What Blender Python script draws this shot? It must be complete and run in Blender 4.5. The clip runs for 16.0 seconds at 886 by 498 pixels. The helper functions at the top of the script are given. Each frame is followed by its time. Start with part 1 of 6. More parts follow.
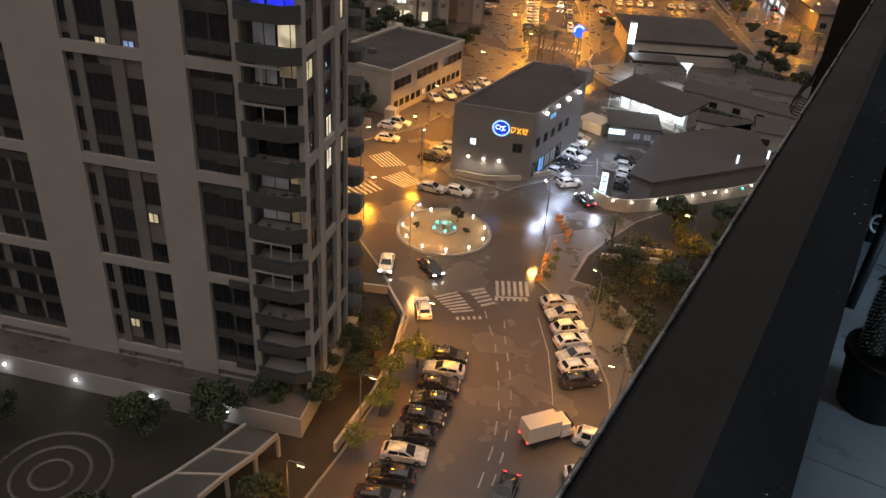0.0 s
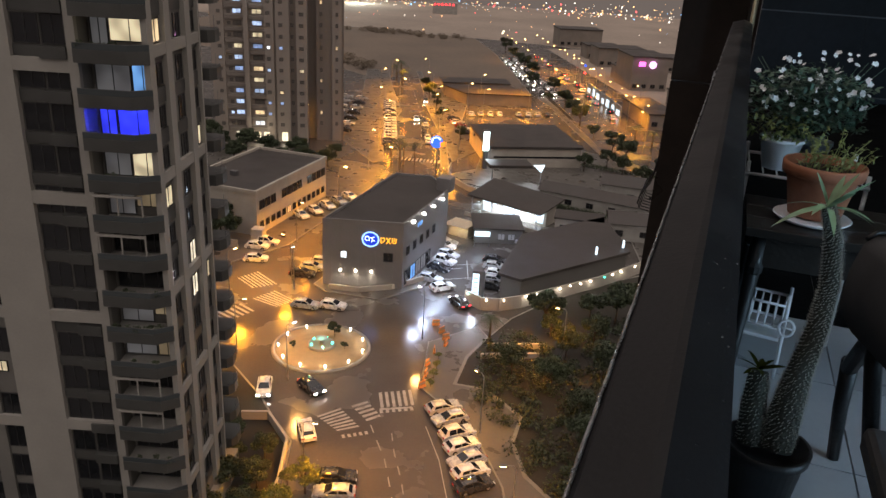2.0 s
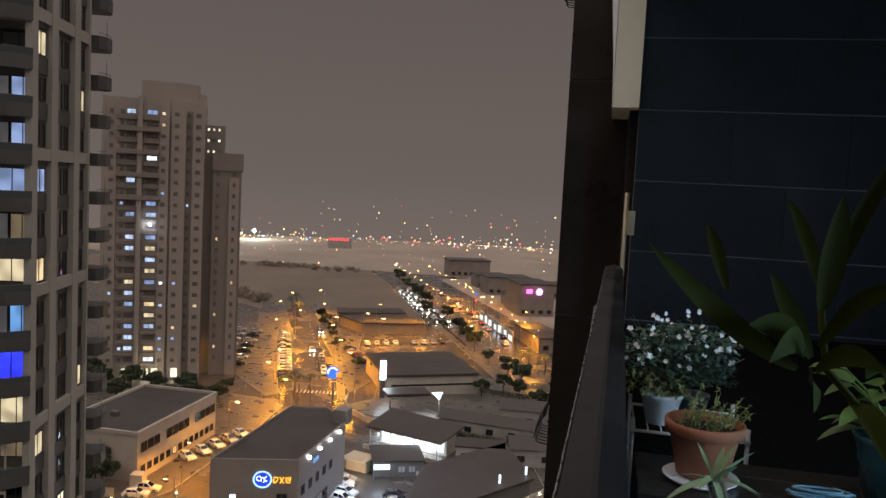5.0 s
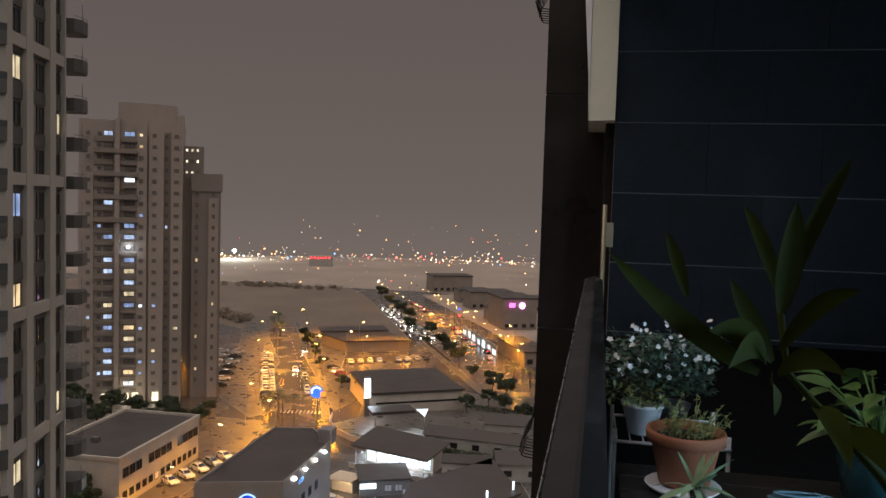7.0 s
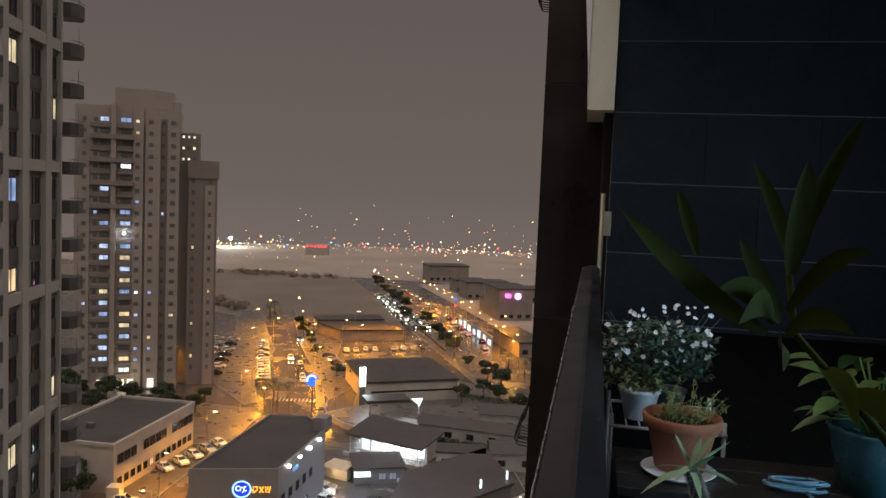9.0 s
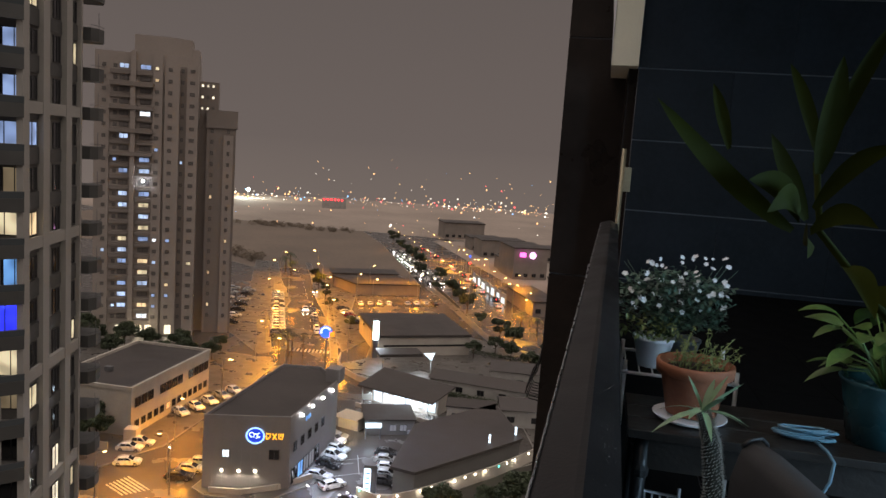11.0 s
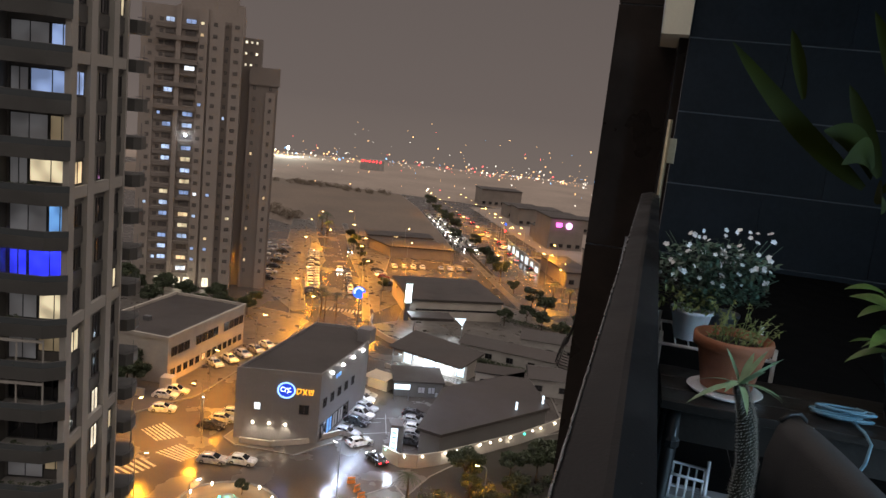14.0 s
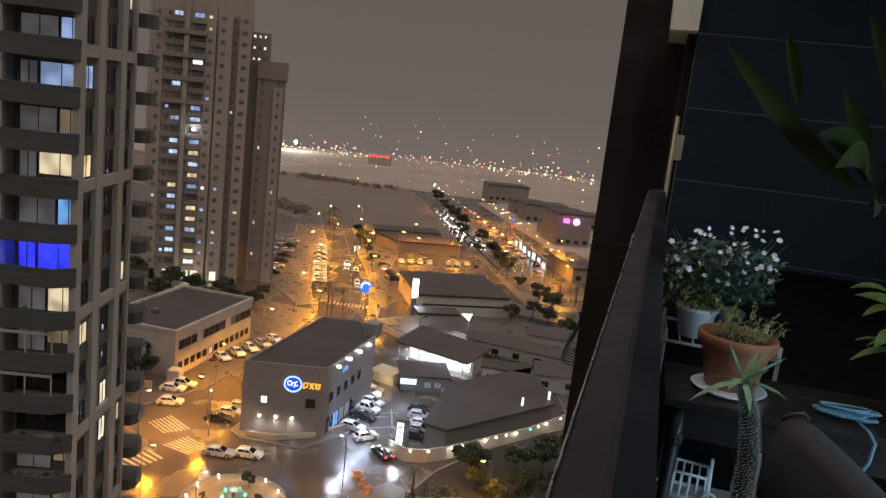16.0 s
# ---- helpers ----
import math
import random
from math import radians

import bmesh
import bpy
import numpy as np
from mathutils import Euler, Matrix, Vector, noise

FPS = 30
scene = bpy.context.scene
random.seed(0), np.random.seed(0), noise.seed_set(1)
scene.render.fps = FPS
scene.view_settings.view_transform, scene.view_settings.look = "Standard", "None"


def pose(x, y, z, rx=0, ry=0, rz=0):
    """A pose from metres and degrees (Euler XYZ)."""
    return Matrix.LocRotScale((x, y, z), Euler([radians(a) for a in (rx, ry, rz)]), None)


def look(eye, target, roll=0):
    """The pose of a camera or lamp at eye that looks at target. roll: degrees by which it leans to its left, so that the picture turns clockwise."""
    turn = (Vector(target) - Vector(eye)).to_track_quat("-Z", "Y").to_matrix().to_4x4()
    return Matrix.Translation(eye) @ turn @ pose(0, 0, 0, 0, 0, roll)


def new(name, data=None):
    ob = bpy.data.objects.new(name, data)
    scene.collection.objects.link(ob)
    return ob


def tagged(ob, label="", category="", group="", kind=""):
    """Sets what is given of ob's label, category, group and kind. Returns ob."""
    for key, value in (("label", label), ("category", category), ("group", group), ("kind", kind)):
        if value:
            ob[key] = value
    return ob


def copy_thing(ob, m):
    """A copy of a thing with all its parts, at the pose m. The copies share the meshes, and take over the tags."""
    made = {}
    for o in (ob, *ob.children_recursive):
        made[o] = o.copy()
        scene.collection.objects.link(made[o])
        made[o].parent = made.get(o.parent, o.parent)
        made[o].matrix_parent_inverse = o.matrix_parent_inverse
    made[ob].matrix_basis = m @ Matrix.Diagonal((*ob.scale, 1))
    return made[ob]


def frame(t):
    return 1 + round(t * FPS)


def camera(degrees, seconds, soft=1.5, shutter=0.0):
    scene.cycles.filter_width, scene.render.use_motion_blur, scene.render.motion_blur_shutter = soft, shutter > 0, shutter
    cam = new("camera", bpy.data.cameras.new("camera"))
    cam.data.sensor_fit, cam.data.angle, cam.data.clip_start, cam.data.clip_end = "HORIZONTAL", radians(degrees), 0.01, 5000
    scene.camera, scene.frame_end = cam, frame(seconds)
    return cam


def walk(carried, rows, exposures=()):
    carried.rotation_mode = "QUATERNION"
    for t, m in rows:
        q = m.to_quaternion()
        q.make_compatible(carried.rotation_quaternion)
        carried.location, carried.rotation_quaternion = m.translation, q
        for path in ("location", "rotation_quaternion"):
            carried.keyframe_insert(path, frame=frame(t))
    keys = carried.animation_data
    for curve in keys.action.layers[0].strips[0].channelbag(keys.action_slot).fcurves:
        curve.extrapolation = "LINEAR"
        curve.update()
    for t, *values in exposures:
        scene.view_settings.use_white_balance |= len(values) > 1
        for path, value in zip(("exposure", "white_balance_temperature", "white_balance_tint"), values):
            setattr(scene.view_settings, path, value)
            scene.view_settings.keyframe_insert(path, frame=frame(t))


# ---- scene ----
cam = camera(60.15, 16.0)

PATH = [
    (0.0, pose(0.008, -0.088, 54.917, 59.300, -3.669, 30.877)),
    (0.5, pose(-0.012, -0.088, 54.947, 62.440, -2.618, 24.684)),
    (1.0, pose(-0.022, -0.077, 54.957, 64.502, -3.193, 22.133)),
    (1.5, pose(-0.027, -0.059, 54.970, 66.937, -3.394, 20.560)),
    (2.0, pose(-0.024, -0.052, 54.968, 68.102, -3.021, 20.168)),
    (2.5, pose(-0.025, -0.047, 54.966, 69.080, -2.795, 19.884)),
    (3.0, pose(-0.030, -0.045, 54.969, 69.809, -2.688, 19.735)),
    (3.5, pose(-0.024, -0.047, 54.986, 71.716, -2.864, 19.611)),
    (4.0, pose(-0.027, -0.009, 55.018, 77.081, -3.162, 18.959)),
    (4.5, pose(-0.018, 0.040, 55.070, 83.673, -3.632, 15.555)),
    (5.0, pose(-0.008, 0.076, 55.102, 85.459, -2.916, 12.297)),
    (7.5, pose(0.007, 0.072, 55.101, 86.770, -1.724, 10.833)),
    (8.0, pose(0.005, 0.079, 55.084, 86.705, -1.872, 10.776)),
    (8.5, pose(-0.003, 0.075, 55.080, 86.361, -2.202, 10.660)),
    (9.0, pose(-0.003, 0.069, 55.074, 85.952, -2.363, 10.621)),
    (11.5, pose(-0.018, 0.025, 55.013, 82.084, -4.367, 12.474)),
    (12.0, pose(-0.023, 0.021, 55.014, 81.721, -4.682, 13.009)),
    (12.5, pose(-0.024, 0.022, 55.007, 81.025, -5.078, 13.609)),
    (13.0, pose(-0.027, 0.022, 55.003, 80.411, -5.640, 14.269)),
    (13.5, pose(-0.030, 0.023, 55.000, 80.090, -5.852, 14.681)),
    (14.0, pose(-0.028, 0.035, 54.995, 79.836, -6.110, 14.965)),
    (14.5, pose(-0.023, 0.033, 55.000, 79.680, -6.150, 15.237)),
    (15.0, pose(-0.021, 0.036, 54.997, 79.516, -6.294, 15.398)),
    (15.5, pose(-0.026, 0.029, 54.998, 79.420, -6.358, 15.485)),
    (16.0, pose(-0.019, 0.030, 55.001, 79.407, -6.353, 15.548)),
]
walk(cam, PATH, exposures=[(0.0, -0.10), (0.8, 0.0), (2.0, 0.15), (4.0, 0.18), (16.0, 0.18)])

# ---- world and light ----
world = bpy.data.worlds.new("night_sky")
scene.world = world
world.use_nodes = True
wn, wl = world.node_tree.nodes, world.node_tree.links
wtc = wn.new("ShaderNodeTexCoord")
wsep = wn.new("ShaderNodeSeparateXYZ")
wramp = wn.new("ShaderNodeValToRGB")
wl.new(wtc.outputs["Generated"], wsep.inputs[0])
wl.new(wsep.outputs["Z"], wramp.inputs[0])
wramp.color_ramp.elements[0].position = 0.0
wramp.color_ramp.elements[0].color = (0.128, 0.104, 0.095, 1)
wramp.color_ramp.elements[1].position = 0.34
wramp.color_ramp.elements[1].color = (0.096, 0.080, 0.075, 1)
wramp.color_ramp.elements.new(1.0).color = (0.62, 0.53, 0.50, 1)
wl.new(wramp.outputs[0], wn["Background"].inputs["Color"])
wn["Background"].inputs["Strength"].default_value = 1.0

GLOW = bpy.data.lights.new("city_glow", "SUN")
GLOW.energy, GLOW.angle, GLOW.color = 1.25, radians(120), (1.0, 0.88, 0.80)
new("city_glow", GLOW).matrix_world = look((-10, 40, 200), (-40, 90, 0))

SODIUM = (1.0, 0.355, 0.015)
COOL = (0.80, 0.90, 1.0)


def lamp(name, at, power, color, radius=0.25):
    data = bpy.data.lights.new(name, "POINT")
    data.energy, data.color, data.shadow_soft_size = power, color, radius
    ob = new(name, data)
    ob.location = at
    return ob


def spot(name, at, to, power, color, size=80, radius=0.1):
    data = bpy.data.lights.new(name, "SPOT")
    data.energy, data.color, data.shadow_soft_size, data.spot_size, data.spot_blend = power, color, radius, radians(size), 0.6
    ob = new(name, data)
    ob.matrix_world = look(at, to)
    return ob


def area(name, at, to, power, color, sx, sy):
    data = bpy.data.lights.new(name, "AREA")
    data.energy, data.color, data.shape, data.size, data.size_y = power, color, "RECTANGLE", sx, sy
    ob = new(name, data)
    ob.matrix_world = look(at, to)
    return ob


# ---- materials ----
def mat(name, color, rough=0.6, metal=0.0, vary=0.25, scale=3.0, fine=40.0, bump=0.15, coat=0.0, piece=0.0, wet=0.0, spec=0.5):
    """A surface with stains at one scale and grain at another."""
    m = bpy.data.materials.new(name)
    m.use_nodes = True
    n, l = m.node_tree.nodes, m.node_tree.links
    b = n["Principled BSDF"]
    tc = n.new("ShaderNodeTexCoord")
    big, small = n.new("ShaderNodeTexNoise"), n.new("ShaderNodeTexNoise")
    big.inputs["Scale"].default_value, big.inputs["Detail"].default_value = scale, 5
    small.inputs["Scale"].default_value, small.inputs["Detail"].default_value = fine, 3
    for t in (big, small):
        l.new(tc.outputs["Object"], t.inputs["Vector"])
    add = n.new("ShaderNodeMath")
    add.operation = "ADD"
    l.new(big.outputs["Fac"], add.inputs[0])
    half = n.new("ShaderNodeMath")
    half.operation = "MULTIPLY"
    half.inputs[1].default_value = 0.4
    l.new(small.outputs["Fac"], half.inputs[0])
    l.new(half.outputs[0], add.inputs[1])
    last = add
    if piece:
        info = n.new("ShaderNodeObjectInfo")
        pm = n.new("ShaderNodeMath")
        pm.operation = "MULTIPLY_ADD"
        pm.inputs[1].default_value = piece
        l.new(info.outputs["Random"], pm.inputs[0])
        l.new(add.outputs[0], pm.inputs[2])
        last = pm
    ramp = n.new("ShaderNodeMapRange")
    ramp.inputs["From Min"].default_value, ramp.inputs["From Max"].default_value = 0.35, 1.05
    ramp.inputs["To Min"].default_value, ramp.inputs["To Max"].default_value = 1 - vary, 1 + vary
    l.new(last.outputs[0], ramp.inputs["Value"])
    mul = n.new("ShaderNodeVectorMath")
    mul.operation = "SCALE"
    mul.inputs[0].default_value = color
    l.new(ramp.outputs[0], mul.inputs["Scale"])
    l.new(mul.outputs[0], b.inputs["Base Color"])
    b.inputs["Metallic"].default_value = metal
    b.inputs["Coat Weight"].default_value = coat
    b.inputs["Specular IOR Level"].default_value = spec
    rr = n.new("ShaderNodeMapRange")
    rr.inputs["From Min"].default_value, rr.inputs["From Max"].default_value = 0.3, 0.7
    rr.inputs["To Min"].default_value, rr.inputs["To Max"].default_value = max(rough - 0.12 - wet, 0.04), min(rough + 0.12, 1)
    l.new(big.outputs["Fac"], rr.inputs["Value"])
    l.new(rr.outputs[0], b.inputs["Roughness"])
    if bump:
        bp = n.new("ShaderNodeBump")
        bp.inputs["Strength"].default_value, bp.inputs["Distance"].default_value = bump, 0.02
        l.new(small.outputs["Fac"], bp.inputs["Height"])
        l.new(bp.outputs[0], b.inputs["Normal"])
    return m


def glow(name, color, strength, base=0.5):
    """Something that gives off light."""
    m = bpy.data.materials.new(name)
    m.use_nodes = True
    b = m.node_tree.nodes["Principled BSDF"]
    b.inputs["Base Color"].default_value = (*[base * c for c in color], 1)
    b.inputs["Emission Color"].default_value = (*color, 1)
    b.inputs["Emission Strength"].default_value = strength
    return m


def room_glow(name, color, strength):
    """A lit room seen through its window: uneven, with furniture and curtains as darker patches."""
    m = glow(name, color, strength)
    n, l = m.node_tree.nodes, m.node_tree.links
    tc, no, mr, info, av = n.new("ShaderNodeTexCoord"), n.new("ShaderNodeTexNoise"), n.new("ShaderNodeMapRange"), n.new("ShaderNodeObjectInfo"), n.new("ShaderNodeVectorMath")
    l.new(tc.outputs["Object"], av.inputs[0])
    l.new(info.outputs["Location"], av.inputs[1])
    l.new(av.outputs[0], no.inputs["Vector"])
    no.inputs["Scale"].default_value, no.inputs["Detail"].default_value = 0.7, 0
    mr.inputs["From Min"].default_value, mr.inputs["From Max"].default_value = 0.35, 0.65
    mr.inputs["To Min"].default_value, mr.inputs["To Max"].default_value = 0.55 * strength, 1.2 * strength
    l.new(no.outputs["Fac"], mr.inputs["Value"])
    l.new(mr.outputs[0], n["Principled BSDF"].inputs["Emission Strength"])
    return m


def glass(name, color, rough=0.05):
    m = bpy.data.materials.new(name)
    m.use_nodes = True
    b = m.node_tree.nodes["Principled BSDF"]
    b.inputs["Base Color"].default_value = (*color, 1)
    b.inputs["Roughness"].default_value = rough
    b.inputs["Specular IOR Level"].default_value = 0.6
    return m


def clear_glass(name, tint=(0.8, 0.85, 0.88)):
    m = bpy.data.materials.new(name)
    m.use_nodes = True
    b = m.node_tree.nodes["Principled BSDF"]
    b.inputs["Base Color"].default_value = (*tint, 1)
    b.inputs["Roughness"].default_value = 0.03
    b.inputs["Transmission Weight"].default_value = 1.0
    b.inputs["IOR"].default_value = 1.1
    return m


ASPHALT = mat("wet_asphalt", (0.076, 0.068, 0.062), 0.27, vary=0.3, scale=0.11, fine=3.0, bump=0.42, wet=0.12)
PAVING = mat("wet_paving", (0.085, 0.078, 0.070), 0.45, vary=0.3, scale=0.3, fine=2.5, wet=0.15)
KERB = mat("kerb_stone", (0.19, 0.18, 0.165), 0.5, scale=1.0, wet=0.1)
SOIL = mat("dark_planting", (0.021, 0.018, 0.012), 0.9, vary=0.5, scale=0.4, fine=4, bump=0.5)
SAND = mat("pale_gravel", (0.29, 0.225, 0.14), 0.9, vary=0.2, scale=1.0, fine=14, bump=0.5)
PAINT = mat("worn_road_paint", (0.32, 0.31, 0.29), 0.45, vary=0.45, scale=0.8, fine=9, bump=0.05, wet=0.1)
STONE = mat("pale_stone_cladding", (0.285, 0.272, 0.25), 0.6, vary=0.12, scale=0.35, fine=4)
STONE_GREY = mat("grey_stone_cladding", (0.145, 0.14, 0.13), 0.6, vary=0.18, scale=0.3, fine=4)
DARK_CLAD = mat("dark_cladding_panel", (0.056, 0.057, 0.055), 0.45, vary=0.2, scale=0.5, fine=6)
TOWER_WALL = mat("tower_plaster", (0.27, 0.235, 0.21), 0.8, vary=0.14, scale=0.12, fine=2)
# The tower plaster in a darker tone for wing, stair wall, balconies, recess.
TOWER_DARK = mat("tower_darker_plaster", (0.185, 0.16, 0.142), 0.8, vary=0.14, scale=0.12, fine=2)
BANK_WALL = mat("bank_grey_panels", (0.19, 0.18, 0.18), 0.5, vary=0.15, scale=0.3, fine=3)
ROOF = mat("dark_wet_roofing", (0.040, 0.033, 0.030), 0.6, vary=0.4, scale=0.15, fine=2)
PLASTER = mat("old_plaster", (0.38, 0.345, 0.30), 0.8, vary=0.2, scale=0.3, fine=3)
DULLWALL = mat("stained_render", (0.20, 0.172, 0.15), 0.8, vary=0.3, scale=0.2, fine=2)
WHITEWALL = mat("white_soffit", (0.7, 0.7, 0.7), 0.7, vary=0.1, scale=0.5)
CONCRETE = mat("concrete", (0.32, 0.31, 0.29), 0.75, vary=0.25, scale=0.5, fine=5)
METAL = mat("painted_metal", (0.12, 0.12, 0.125), 0.4, 0.3, vary=0.15, scale=2)
POLE = mat("galvanised_pole", (0.30, 0.30, 0.30), 0.45, 0.7, vary=0.2, scale=2)
PANE = glass("dark_window_glass", (0.012, 0.013, 0.016))
# Unlit far panes, paled towards the wall to put haze into the glass.
HAZEPANE = glass("haze_paled_window_glass", (0.11, 0.098, 0.09), 0.4)
FRAME = mat("window_frame_metal", (0.035, 0.035, 0.036), 0.45, 0.2, vary=0.1)
BALUSTRADE = glass("balustrade_glass", (0.05, 0.06, 0.065), 0.08)
WARM = room_glow("warm_room_light", (1.0, 0.74, 0.42), 0.7)
CREAM = room_glow("cream_room_light", (1.0, 0.88, 0.66), 1.1)
WHITE = room_glow("white_room_light", (0.86, 0.92, 1.0), 1.2)
COOLROOM = room_glow("cool_room_light", (0.42, 0.58, 1.0), 0.5)
DIMWARM = room_glow("dim_lamp_room", (1.0, 0.78, 0.48), 0.12)
PALEWARM = room_glow("pale_warm_room", (1.0, 0.84, 0.54), 0.6)
DIMROOM = room_glow("curtained_room_light", (0.75, 0.76, 0.80), 0.05)
SKYBLUE = room_glow("television_light", (0.20, 0.48, 1.0), 0.75)
DEEPBLUE = room_glow("blue_party_light", (0.06, 0.08, 1.0), 0.55)
SODIUM_GLOW = glow("sodium_lamp", (1.0, 0.50, 0.12), 40)
# Distance haze put into the paler colours of field and far ground.
FIELDSOIL = mat("haze_paled_field_grass", (0.13, 0.101, 0.078), 0.95, vary=0.35, scale=0.03, fine=0.5, bump=0)
FARSOIL = mat("haze_paled_ground", (0.25, 0.205, 0.17), 0.95, vary=0.35, scale=0.02, fine=0.3, bump=0)
WHITE_GLOW = glow("white_lamp", (1.0, 0.97, 0.9), 45)
WARMW_GLOW = glow("warm_white_lamp", (1.0, 0.86, 0.62), 22)
TEAL_GLOW = glow("teal_lamp", (0.05, 0.9, 0.6), 8)
RED_GLOW = glow("red_lamp", (1.0, 0.03, 0.04), 5)
PINK_GLOW = glow("pink_sign_light", (1.0, 0.12, 0.7), 3)
BLUE_GLOW = glow("blue_sign_light", (0.03, 0.12, 1.0), 1.6)
ICE_GLOW = glow("ice_white_panel", (0.72, 0.88, 1.0), 1.8)
AMBER_GLOW = glow("amber_sign_light", (1.0, 0.42, 0.03), 1.7)
SHOP_GLOW = room_glow("lit_shop_interior", (0.74, 0.88, 1.0), 1.3)
TYRE = mat("tyre_rubber", (0.02, 0.02, 0.02), 0.8, bump=0)
RIM = mat("wheel_rim", (0.45, 0.45, 0.46), 0.3, 0.9, vary=0.1)
CARGLASS = glass("car_glass", (0.01, 0.011, 0.013), 0.04)
HEADLENS = glass("headlamp_lens", (0.7, 0.7, 0.68), 0.1)
TAILLENS = glass("tail_lamp_lens", (0.30, 0.01, 0.01), 0.15)
BARK = mat("bark", (0.09, 0.065, 0.045), 0.9, fine=20, bump=0.6)
LEAF = mat("wet_leaves", (0.085, 0.105, 0.028), 0.5, vary=0.5, scale=0.8, fine=5, piece=0.3)
# Leaf colour paled and browned to stand for haze over the scrub.
LEAF_FAR = mat("haze_paled_scrub", (0.17, 0.138, 0.105), 0.8, vary=0.4, scale=0.05, fine=0.6)
LEAF_DARK = mat("dark_wet_leaves", (0.030, 0.042, 0.018), 0.55, vary=0.5, scale=0.8, fine=5, piece=0.3)


# ---- mesh tools ----
def box(bm, x0, y0, z0, x1, y1, z1, bevel=0.0, m=None):
    v = [bm.verts.new((x, y, z)) for z in (z0, z1) for x, y in ((x0, y0), (x1, y0), (x1, y1), (x0, y1))]
    fs = [bm.faces.new([v[i] for i in f]) for f in ((3, 2, 1, 0), (4, 5, 6, 7), (0, 1, 5, 4), (1, 2, 6, 5), (2, 3, 7, 6), (3, 0, 4, 7))]
    if bevel:
        es = list({e for f in fs for e in f.edges})
        got = bmesh.ops.bevel(bm, geom=es, offset=bevel, segments=2, profile=0.5, affect="EDGES")
        v = list({w for f in got["faces"] for w in f.verts} | {w for w in v if w.is_valid})
    if m is not None:
        bmesh.ops.transform(bm, matrix=m, verts=v)
    return bm


def prism(bm, pts, z0, z1):
    """A slab over a plan, corners given counter-clockwise."""
    a = sum(p[0] * q[1] - q[0] * p[1] for p, q in zip(pts, pts[1:] + pts[:1]))
    if a < 0:
        pts = pts[::-1]
    lo = [bm.verts.new((x, y, z0)) for x, y in pts]
    hi = [bm.verts.new((x, y, z1)) for x, y in pts]
    bm.faces.new(lo[::-1])
    bm.faces.new(hi)
    for i in range(len(pts)):
        j = (i + 1) % len(pts)
        bm.faces.new((lo[i], lo[j], hi[j], hi[i]))
    return bm


def lathe(bm, profile, n=24, at=(0, 0, 0), cap=True):
    """A turned body: (radius, height) from bottom to top."""
    rings = []
    for r, z in profile:
        rings.append([bm.verts.new((at[0] + r * math.cos(2 * math.pi * k / n), at[1] + r * math.sin(2 * math.pi * k / n), at[2] + z)) for k in range(n)])
    for a, b in zip(rings, rings[1:]):
        for k in range(n):
            bm.faces.new((a[k], a[(k + 1) % n], b[(k + 1) % n], b[k])).smooth = True
    if cap:
        bm.faces.new(rings[0][::-1])
        bm.faces.new(rings[-1])
    return bm


def tube(bm, pts, radii, n=8):
    """A round bar along a line of points."""
    pts = [Vector(p) for p in pts]
    if not isinstance(radii, (list, tuple)):
        radii = [radii] * len(pts)
    rings, side = [], None
    for i, p in enumerate(pts):
        d = (pts[min(i + 1, len(pts) - 1)] - pts[max(i - 1, 0)]).normalized()
        if side is None:
            side = d.orthogonal().normalized()
        side = (side - d * side.dot(d)).normalized()
        up = d.cross(side)
        rings.append([bm.verts.new(p + radii[i] * (math.cos(2 * math.pi * k / n) * side + math.sin(2 * math.pi * k / n) * up)) for k in range(n)])
    for a, b in zip(rings, rings[1:]):
        for k in range(n):
            bm.faces.new((a[k], a[(k + 1) % n], b[(k + 1) % n], b[k])).smooth = True
    bm.faces.new(rings[0][::-1])
    bm.faces.new(rings[-1])
    return bm


def ball(bm, at, r, seg=8, squash=1.0):
    bmesh.ops.create_uvsphere(bm, u_segments=seg, v_segments=max(4, seg // 2), radius=r, matrix=Matrix.Translation(at) @ Matrix.Diagonal((1, 1, squash, 1)))
    return bm


def mesh_of(name, bm, material):
    me = bpy.data.meshes.new(name)
    bm.normal_update()
    bm.to_mesh(me)
    bm.free()
    me.materials.append(material)
    return me


def part(name, bm, material, parent, label=""):
    me = bm if isinstance(bm, bpy.types.Mesh) else mesh_of(name, bm, material)
    ob = new(name, me)
    ob.parent = parent
    if label:
        tagged(ob, label)
    return ob


def thing(name, label, category, m=None, group="", kind=""):
    ob = new(name)
    ob.empty_display_size = 0.2
    if m is not None:
        ob.matrix_world = m
    return tagged(ob, label, category, group, kind)


def solid(name, bm, material, label, category, group="", kind="", m=None):
    ob = new(name, mesh_of(name, bm, material))
    if m is not None:
        ob.matrix_world = m
    return tagged(ob, label, category, group, kind)


B = bmesh.new
rnd = random.Random(7)


# ---- ground, roads and pavements ----
bm = B()
vs = [bm.verts.new(p) for p in ((-1500, -300, 0), (900, -300, 0), (900, 1500, 0), (-1500, 1500, 0))]
bm.faces.new(vs)
solid("ground", bm, ASPHALT, "dark wet asphalt ground shining with rain", "ground", kind="structure")


